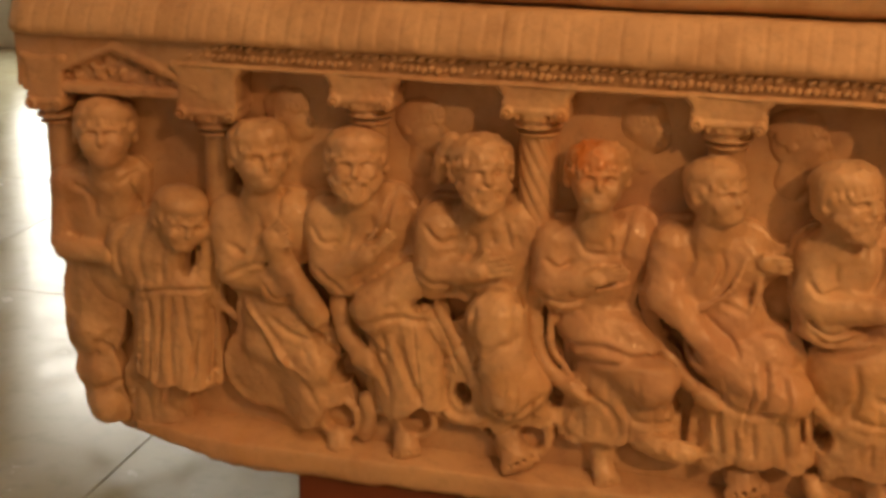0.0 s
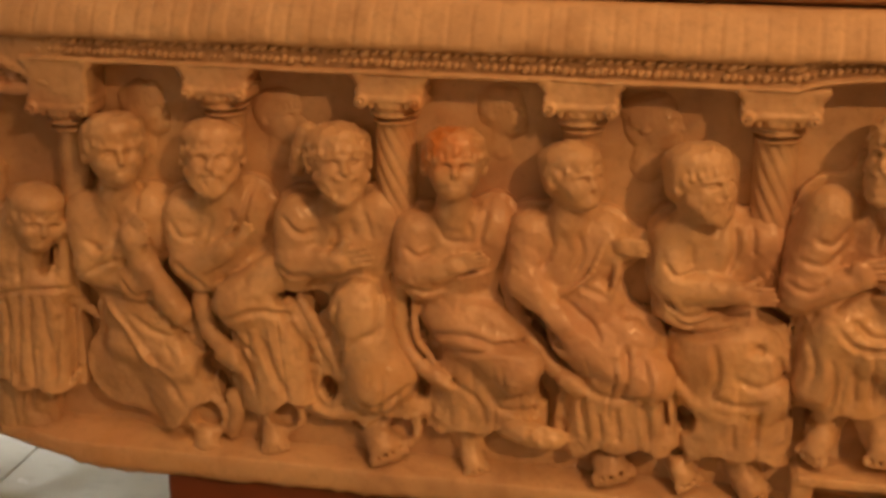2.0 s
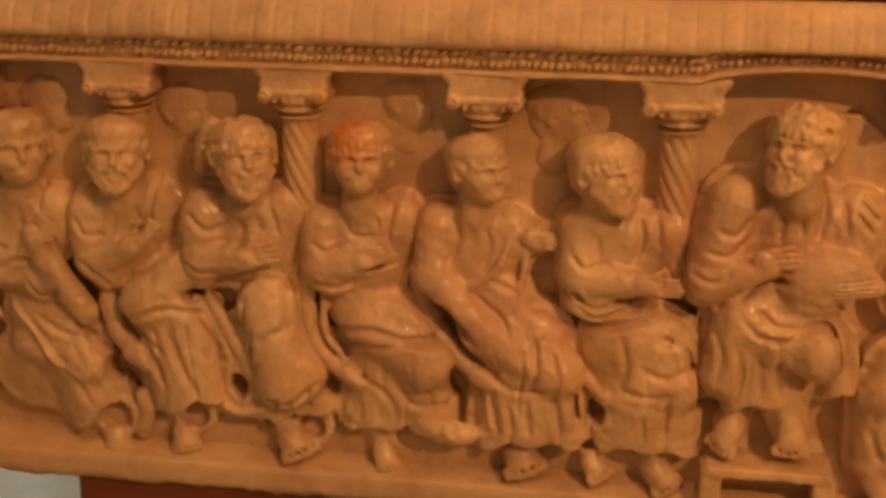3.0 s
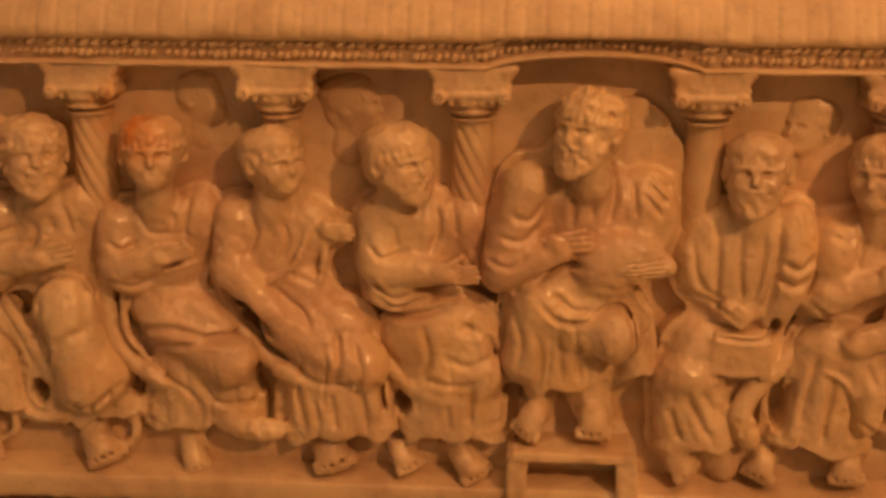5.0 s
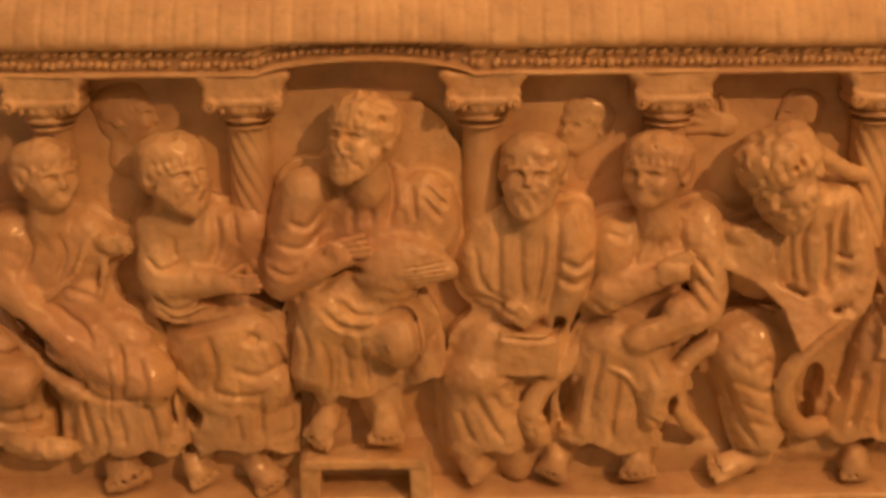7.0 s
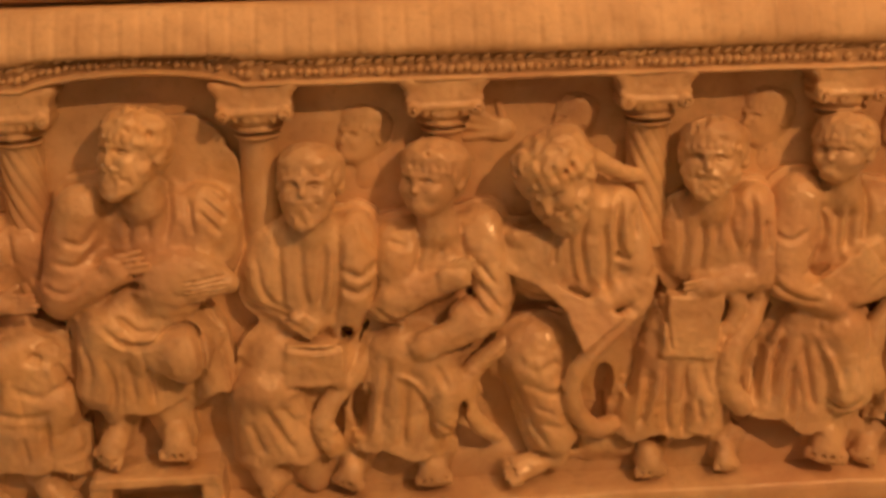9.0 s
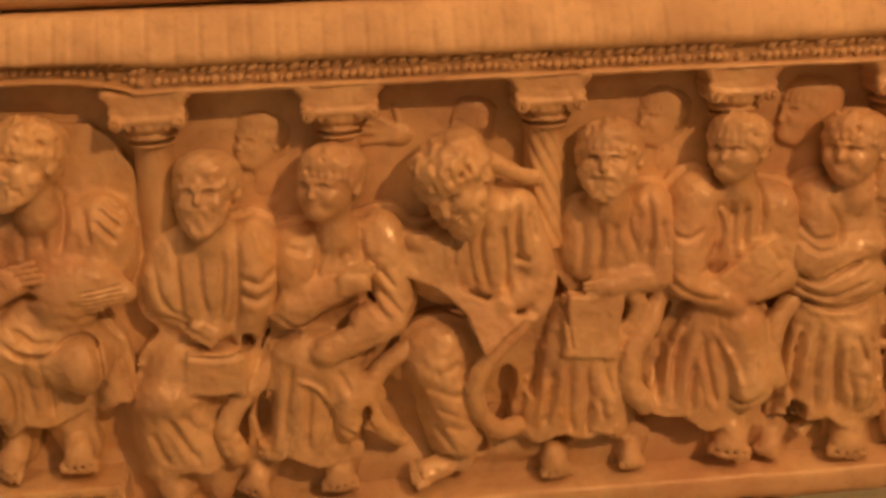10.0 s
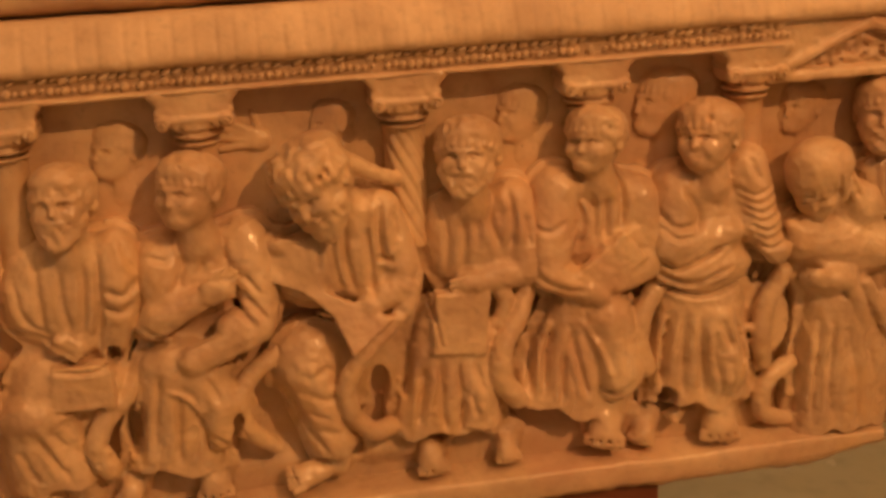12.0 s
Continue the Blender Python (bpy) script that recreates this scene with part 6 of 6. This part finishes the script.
def seated_figure_10():
    f = Carving((1.2438, -0.0515, 0.592), (1.4629, 0.062, 1.0665))
    f.blob((1.3774, 0.032, 0.8999), (0.0595, 0.036, 0.0634), 0, 0.01)
    f.limb((1.4161, 0.02, 0.9448), (1.4272, 0.01, 0.8821), 0.0261, 0.0236, 0.009)
    f.limb((1.4244, 0.004, 0.867), (1.3522, -0.004, 0.8565), 0.0197, 0.0143, 0.009)
    f.blob((1.3373, 0.034, 0.8953), (0.0264, 0.026, 0.0462), 0, 0.01)
    f.drape((1.3354, 0.014, 0.7972), (1.3213, 0.02, 0.6689), 0.0438, 0.0655, 0.028, 0.009)
    f.drape((1.3586, 0.012, 0.7889), (1.3613, 0.012, 0.6761), 0.0306, 0.0286, 0.026, 0.009)
    f.blob((1.3603, 0.006, 0.7193), (0.0242, 0.024, 0.0336), 0, 0.01)
    f.limb((1.4042, 0.03, 0.6526), (1.3991, 0.024, 0.6256), 0.0125, 0.0111, 0.009)
    f.limb((1.3094, 0.032, 0.6532), (1.304, 0.024, 0.6274), 0.0165, 0.0138, 0.009)
    f.limb((1.3369, 0.03, 0.9286), (1.4179, 0.032, 0.9361), 0.0222, 0.0224, 0.012)
    f.mantle()
    f.folds((1.3284, 0.017, 0.7331), (0.072, 0.0801), 6, 0.015, 0.0032, 0.008, 4.6)
    f.folds((1.36, 0.012, 0.7325), (0.0337, 0.0699), -1, 0.015, 0.0032, 0.008, 5.1)
    f.press()
    f.hollow((1.2475, 0.014, 0.7336), (0.0121, 0.055, 0.0282))
    f.hollow((1.2525, 0.014, 0.9819), (0.0038, 0.055, 0.0045))
    f.slab((1.343, -0.005, 0.812), (0.0327, 0.012, 0.038), 6)
    f.score([(1.3097, 0.8454), (1.3156, 0.8037), (1.3187, 0.7861)], 0.0019, 0.003)
    f.chain([(1.3927, -0.002, 0.8472), (1.3999, 0, 0.8286), (1.384, 0.004, 0.7969)], 0.0092, 0.0079, 0.004)
    f.chain([(1.43, 0.012, 0.8466), (1.4114, 0, 0.8066), (1.3912, -0.008, 0.776), (1.3891, -0.008, 0.737), (1.409, 0, 0.7065)], 0.0113, 0.0132, 0.004)
    f.rumple((1.3922, -0.004, 0.7566), 0.0239, 0.0066, 0.003)
    f.hand((1.3571, -0.012, 0.8601), (1.334, -0.012, 0.8551), 0.0053)
    f.score([(1.3298, 0.9541), (1.3359, 0.9139), (1.3321, 0.8737)], 0.0038, 0.0035)
    f.score([(1.3525, 0.9526), (1.3555, 0.9125), (1.352, 0.879)], 0.0038, 0.004)
    f.score([(1.372, 0.9447), (1.3686, 0.9048)], 0.0038, 0.0035)
    f.score([(1.3884, 0.9634), (1.3851, 0.9304), (1.395, 0.8962)], 0.0038, 0.0045)
    f.score([(1.408, 0.962), (1.4114, 0.9286), (1.4082, 0.8952)], 0.0038, 0.004)
    f.score([(1.4246, 0.9344), (1.4281, 0.9005)], 0.0032, 0.003)
    f.score([(1.3007, 0.7654), (1.2931, 0.7161), (1.2892, 0.6874)], 0.0039, 0.004)
    f.score([(1.3175, 0.7639), (1.3167, 0.7139), (1.3197, 0.6809)], 0.004, 0.004)
    f.score([(1.3376, 0.7621), (1.3405, 0.7117), (1.3367, 0.6793)], 0.004, 0.0045)
    f.score([(1.3578, 0.7604), (1.3678, 0.7237)], 0.0033, 0.003)
    f.score([(1.2809, 0.7741), (1.2763, 0.7176)], 0.0039, 0.003)
    f.score([(1.3508, 0.7252), (1.3574, 0.6956)], 0.0033, 0.003)
    f.hollow((1.3147, 0.014, 0.6634), (0.0137, 0.055, 0.0109), 0)
    f.foot((1.3011, 0.014, 0.6475), (1.3052, 0.002, 0.6139), 0.0166)
    f.foot((1.395, 0.016, 0.6411), (1.3982, 0.006, 0.6177), 0.0136)
    f.head((1.3645, 0.008, 1.0087), 0.0382, -23, -13, 0, beard=0.55, curls=0.5)
    f.mesh("seated_figure", sarcophagus, "bearded seated figure holding a book carved in warm marble")


seated_figure_10()


def seated_figure_11():
    f = Carving((1.3855, -0.062, 0.5926), (1.6424, 0.062, 1.066))
    f.blob((1.5238, 0.032, 0.9037), (0.0674, 0.036, 0.066), 0, 0.01)
    f.limb((1.4696, 0.02, 0.9499), (1.4535, 0.01, 0.8856), 0.0303, 0.0291, 0.009)
    f.limb((1.4534, 0.002, 0.8602), (1.5096, -0.01, 0.8285), 0.0238, 0.0133, 0.009)
    f.limb((1.5664, 0.022, 0.9333), (1.5772, 0.014, 0.8715), 0.0267, 0.0243, 0.009)
    f.limb((1.5701, 0.004, 0.8541), (1.5353, -0.006, 0.8398), 0.0188, 0.0133, 0.009)
    f.drape((1.503, 0.016, 0.8008), (1.4723, 0.018, 0.6774), 0.0488, 0.0748, 0.028, 0.009)
    f.limb((1.5215, 0.008, 0.7942), (1.5333, 0.004, 0.7215), 0.0339, 0.0302, 0.009)
    f.blob((1.5336, 0, 0.7303), (0.03, 0.028, 0.0369), 0, 0.01)
    f.limb((1.5251, 0.026, 0.6763), (1.5194, 0.014, 0.6442), 0.0224, 0.0196, 0.009)
    f.limb((1.5774, 0.03, 0.6449), (1.5678, 0.024, 0.6256), 0.0156, 0.0127, 0.009)
    f.limb((1.4721, 0.03, 0.9418), (1.5663, 0.032, 0.9357), 0.0226, 0.0229, 0.012)
    f.mantle()
    f.folds((1.4876, 0.017, 0.7391), (0.0823, 0.0788), 14, 0.015, 0.0032, 0.008, 7.3)
    f.press()
    f.slab((1.524, -0.01, 0.8632), (0.037, 0.009, 0.0225), -38)
    f.slab((1.5481, -0.004, 0.8713), (0.0226, 0.007, 0.0292), -25)
    f.hand((1.501, -0.016, 0.8328), (1.5201, -0.016, 0.825), 0.006)
    f.hand((1.534, -0.01, 0.8412), (1.559, -0.008, 0.8434), 0.0049)
    f.score([(1.4861, 0.9545), (1.4954, 0.9131), (1.488, 0.8865)], 0.0039, 0.0035)
    f.score([(1.5064, 0.9592), (1.509, 0.9185), (1.5085, 0.8913)], 0.0039, 0.0035)
    f.score([(1.5235, 0.971), (1.5227, 0.9239), (1.5189, 0.897)], 0.0039, 0.005)
    f.score([(1.5405, 0.9761), (1.5434, 0.9355), (1.5396, 0.9086)], 0.0039, 0.004)
    f.score([(1.4315, 0.9196), (1.4514, 0.9108), (1.4719, 0.9223)], 0.0032, 0.0025)
    f.score([(1.4927, 0.9472), (1.5127, 0.9317)], 0.0033, 0.0025)
    f.score([(1.4297, 0.8652), (1.4597, 0.8446), (1.4903, 0.8378)], 0.0033, 0.003)
    f.score([(1.4582, 0.7921), (1.4467, 0.7506), (1.4419, 0.7076)], 0.004, 0.004)
    f.score([(1.4338, 0.7807), (1.4246, 0.7098)], 0.004, 0.003)
    f.score([(1.4754, 0.7901), (1.4846, 0.7387), (1.4944, 0.7009)], 0.004, 0.005)
    f.score([(1.4894, 0.7955), (1.5095, 0.7573), (1.5195, 0.7198)], 0.004, -0.003)
    f.score([(1.4676, 0.7552), (1.4626, 0.6976)], 0.004, 0.004)
    f.score([(1.5088, 0.7138), (1.5263, 0.7042), (1.5442, 0.7166)], 0.0034, 0.004)
    f.chain([(1.604, 0.02, 0.8313), (1.5732, 0.01, 0.802), (1.5615, 0.006, 0.7613), (1.5705, 0.008, 0.7227)], 0.0116, 0.0137, 0.004)
    f.rumple((1.5632, -0.004, 0.7719), 0.0203, 0.0068, 0.002)
    f.hollow((1.5984, 0.014, 0.6814), (0.0119, 0.055, 0.0155), 0)
    f.foot((1.5192, 0.008, 0.6582), (1.5135, -0.004, 0.6265), 0.0212)
    f.foot((1.5726, 0.016, 0.6362), (1.5638, 0.008, 0.6218), 0.0139)
    f.foot((1.6198, 0.024, 0.6534), (1.6028, 0.014, 0.6469), 0.0096)
    f.head((1.513, 0.008, 1.0122), 0.0351, -44, -11, 0, beard=0, curls=0.7)
    f.mesh("seated_figure", sarcophagus, "young seated figure with open book carved in warm marble")


seated_figure_11()


def seated_figure_12():
    f = Carving((1.5587, -0.0585, 0.592), (1.8055, 0.062, 1.0636))
    f.blob((1.6514, 0.032, 0.8908), (0.0629, 0.036, 0.0629), 0, 0.01)
    f.limb((1.6184, 0.024, 0.9382), (1.6012, 0.012, 0.8766), 0.0296, 0.0283, 0.009)
    f.limb((1.6018, 0.004, 0.8753), (1.6761, 0.004, 0.8852), 0.0242, 0.0162, 0.009)
    f.blob((1.6439, 0.012, 0.8438), (0.0627, 0.03, 0.03), 0, 0.01)
    f.limb((1.7017, 0.02, 0.9623), (1.717, 0.008, 0.894), 0.0269, 0.0231, 0.009)
    f.limb((1.7163, 0.006, 0.8876), (1.7328, -0.002, 0.8562), 0.0217, 0.015, 0.009)
    f.drape((1.6457, 0.016, 0.7991), (1.6413, 0.018, 0.6685), 0.0537, 0.0705, 0.028, 0.009)
    f.limb((1.6572, 0.008, 0.7785), (1.6716, 0.006, 0.711), 0.0317, 0.0293, 0.009)
    f.blob((1.6707, 0.004, 0.7193), (0.0292, 0.028, 0.0375), 0, 0.01)
    f.limb((1.6742, 0.026, 0.6725), (1.6697, 0.014, 0.6357), 0.0227, 0.0199, 0.009)
    f.blob((1.729, 0.038, 0.7601), (0.0283, 0.02, 0.0425), 0, 0.01)
    f.limb((1.6184, 0.03, 0.9277), (1.705, 0.032, 0.9399), 0.023, 0.0232, 0.012)
    f.mantle()
    f.folds((1.6435, 0.017, 0.7338), (0.0776, 0.081), 2, 0.015, 0.0032, 0.008, 0.9)
    f.press()
    f.hollow((1.5984, 0.014, 0.6814), (0.0119, 0.055, 0.0155))
    f.hand((1.7262, -0.01, 0.8627), (1.7468, -0.008, 0.8529), 0.0061)
    f.blob((1.7367, -0.006, 0.8591), (0.0122, 0.012, 0.0109), 0, 0.01)
    f.score([(1.6854, 0.9388), (1.7031, 0.9302), (1.7277, 0.9381)], 0.0027, 0.002)
    f.score([(1.6883, 0.9282), (1.7061, 0.9195), (1.7308, 0.9275)], 0.0027, 0.002)
    f.score([(1.6913, 0.9175), (1.7092, 0.9089), (1.7339, 0.9168)], 0.0027, 0.002)
    f.score([(1.6943, 0.9069), (1.7122, 0.8981), (1.737, 0.9061)], 0.0027, 0.002)
    f.score([(1.6973, 0.8961), (1.7153, 0.8873), (1.7402, 0.8953)], 0.0027, 0.002)
    f.score([(1.7004, 0.8854), (1.7184, 0.8765), (1.7433, 0.8845)], 0.0027, 0.002)
    f.score([(1.7034, 0.8745), (1.7215, 0.8656), (1.7465, 0.8736)], 0.0027, 0.002)
    f.score([(1.619, 0.9417), (1.6365, 0.9126), (1.6297, 0.8856)], 0.004, 0.0035)
    f.score([(1.6503, 0.9455), (1.6575, 0.9174)], 0.004, 0.0035)
    f.score([(1.5845, 0.9246), (1.6017, 0.9023), (1.6296, 0.8995)], 0.0033, 0.0035)
    f.score([(1.5878, 0.9037), (1.6052, 0.8882), (1.6262, 0.8895)], 0.0033, 0.003)
    f.score([(1.5842, 0.8625), (1.6087, 0.8494), (1.6439, 0.8632), (1.6721, 0.8743)], 0.0033, 0.004)
    f.score([(1.5841, 0.845), (1.6228, 0.8302), (1.6724, 0.8461)], 0.0033, 0.004)
    f.score([(1.5946, 0.8262), (1.6371, 0.8129), (1.6943, 0.8223)], 0.0034, 0.004)
    f.score([(1.671, 0.964), (1.6784, 0.936)], 0.004, 0.004)
    f.score([(1.6988, 0.9749), (1.7099, 0.9467)], 0.004, 0.003)
    f.score([(1.6016, 0.7897), (1.5944, 0.7398), (1.5906, 0.696)], 0.0041, 0.004)
    f.score([(1.6194, 0.7877), (1.6159, 0.7372), (1.616, 0.6853)], 0.0041, 0.004)
    f.score([(1.6372, 0.7856), (1.6375, 0.7346), (1.6414, 0.6821)], 0.0041, 0.0045)
    f.score([(1.6588, 0.7831), (1.6737, 0.7449)], 0.0041, 0.004)
    f.score([(1.6804, 0.7806), (1.6883, 0.7358), (1.6816, 0.692)], 0.0041, 0.004)
    f.score([(1.6557, 0.725), (1.6633, 0.6868)], 0.0034, 0.003)
    f.score([(1.5802, 0.7706), (1.5763, 0.7126)], 0.0041, 0.003)
    f.chain([(1.7494, 0.012, 0.8252), (1.7265, 0.008, 0.7853), (1.72, 0.008, 0.7417), (1.727, 0.014, 0.7087)], 0.0117, 0.0104, 0.004)
    f.chain([(1.7021, 0.01, 0.7579), (1.7188, 0.006, 0.7574)], 0.0056, 0.0049, 0.004)
    f.chain([(1.7665, 0.026, 0.6993), (1.7309, 0.018, 0.6762), (1.7302, 0.018, 0.6377), (1.7821, 0.03, 0.6163)], 0.0114, 0.01, 0.004)
    f.hollow((1.7526, 0.014, 0.6641), (0.0086, 0.055, 0.0186), 0)
    f.foot((1.6657, 0.008, 0.6504), (1.6649, -0.004, 0.6135), 0.0216)
    f.head((1.6504, 0.006, 1.0058), 0.0382, -46, -11, 0, beard=0, curls=0.6)
    f.mesh("seated_figure", sarcophagus, "young seated figure in ribbed sleeve carved in warm marble")


seated_figure_12()


def kneeling_figure():
    f = Carving((1.7281, -0.062, 0.592), (1.9854, 0.062, 1.0099))
    f.blob((1.8344, 0.028, 0.848), (0.0665, 0.036, 0.0462), 0, 0.01)
    f.limb((1.7778, 0.02, 0.8633), (1.8841, 0.022, 0.8445), 0.0318, 0.0323, 0.009)
    f.blob((1.8127, 0.012, 0.811), (0.0418, 0.024, 0.0209), 0, 0.01)
    f.drape((1.8285, 0.018, 0.7704), (1.8309, 0.018, 0.6072), 0.0466, 0.0639, 0.028, 0.009)
    f.blob((1.8866, 0.028, 0.6993), (0.0361, 0.028, 0.0867), 0, 0.01)
    f.blob((1.8049, 0.034, 0.6915), (0.0288, 0.024, 0.0648), 0, 0.01)
    f.mantle()
    f.folds((1.8297, 0.018, 0.6888), (0.0703, 0.1012), -1, 0.015, 0.0032, 0.008, 4.1)
    f.press()
    f.hollow((1.7526, 0.014, 0.6641), (0.0086, 0.055, 0.0186))
    f.chain([(1.757, 0.008, 0.8829), (1.784, 0.002, 0.8604), (1.8275, 0, 0.8493), (1.8824, 0.006, 0.8563)], 0.0102, 0.0089, 0.004)
    f.chain([(1.7726, 0.008, 0.8492), (1.8061, 0, 0.8299), (1.8592, 0.002, 0.8273)], 0.0069, 0.0062, 0.004)
    f.chain([(1.8271, -0.004, 0.8071), (1.8433, -0.004, 0.776), (1.8517, 0.002, 0.7432)], 0.0097, 0.0069, 0.004)
    f.chain([(1.8496, -0.004, 0.8046), (1.871, -0.002, 0.7685), (1.8902, 0.002, 0.7312)], 0.009, 0.0069, 0.004)
    f.blob((1.811, -0.006, 0.8153), (0.0234, 0.016, 0.0152), 0, 0.01)
    f.hand((1.7885, -0.014, 0.8202), (1.8145, -0.014, 0.8116), 0.0056)
    f.rumple((1.816, -0.004, 0.8083), 0.0276, 0.0069, 0.003)
    f.pleats((1.8132, -0.006, 0.758), (1.8166, -0.006, 0.625), 0.1044, 4.5, 0.005, 1.05, 0)
    f.score([(1.7766, 0.74), (1.7751, 0.665)], 0.0042, 0.004)
    f.head((1.7881, 0.008, 0.9347), 0.0353, -42, 30, -8, beard=0, curls=0.3)
    f.score([(1.7694, 0.9719), (1.7946, 0.9662), (1.8134, 0.9438)], 0.0033, 0.003)
    f.blob((1.7894, 0.002, 0.9595), (0.0404, 0.036, 0.0323), 0, 0.01)
    f.chain([(1.7885, -0.004, 0.9629), (1.8031, -0.012, 0.9461), (1.8149, -0.008, 0.9164)], 0.0087, 0.0067, 0.004)
    f.chain([(1.8012, 0, 0.9643), (1.8256, -0.004, 0.9353), (1.8439, 0, 0.8975)], 0.0087, 0.0081, 0.004)
    f.blob((1.8506, 0.02, 0.899), (0.0346, 0.03, 0.0346), 0, 0.01)
    f.score([(1.7987, 0.9521), (1.8108, 0.9163)], 0.0027, 0.003)
    f.score([(1.8203, 0.9501), (1.8364, 0.9138)], 0.0027, 0.003)
    f.mesh("kneeling_figure", sarcophagus, "kneeling veiled figure carved in warm marble")


kneeling_figure()


def standing_figure_2():
    f = Carving((1.817, -0.048, 0.592), (1.976, 0.062, 1.078))
    f.blob((1.916, 0.032, 0.911), (0.0447, 0.0268, 0.0691), 0, 0.014)
    f.blob((1.924, 0.035, 0.807), (0.0419, 0.0274, 0.0863), 0, 0.014)
    f.blob((1.931, 0.035, 0.676), (0.0392, 0.0296, 0.0887), 0, 0.014)
    f.limb((1.867, 0.02, 0.94), (1.884, 0.012, 0.898), 0.0221, 0.0192, 0.012)
    f.mantle()
    f.folds((1.916, 0.032, 0.911), (0.0515, 0.0795), -14, 0.014, 0.004, -0.012, 1)
    f.folds((1.924, 0.035, 0.807), (0.0482, 0.0992), -14, 0.014, 0.004, -0.012, 2.7)
    f.folds((1.931, 0.035, 0.676), (0.045, 0.1021), -14, 0.014, 0.004, 0.014, 4.4)
    f.press()
    f.pleats((1.908, 0.005, 0.781), (1.917, 0.005, 0.619), 0.0844, 4, 0.004, 1, 0)
    f.pleats((1.877, 0.005, 0.956), (1.884, 0.005, 0.885), 0.0662, 3, 0.004, 1, 0)
    f.head((1.883, 0.018, 1.012), 0.04, -35, -10, 0, beard=0.4, curls=0.4)
    f.mesh("standing_figure", sarcophagus, "standing robed figure carved in warm marble")


standing_figure_2()
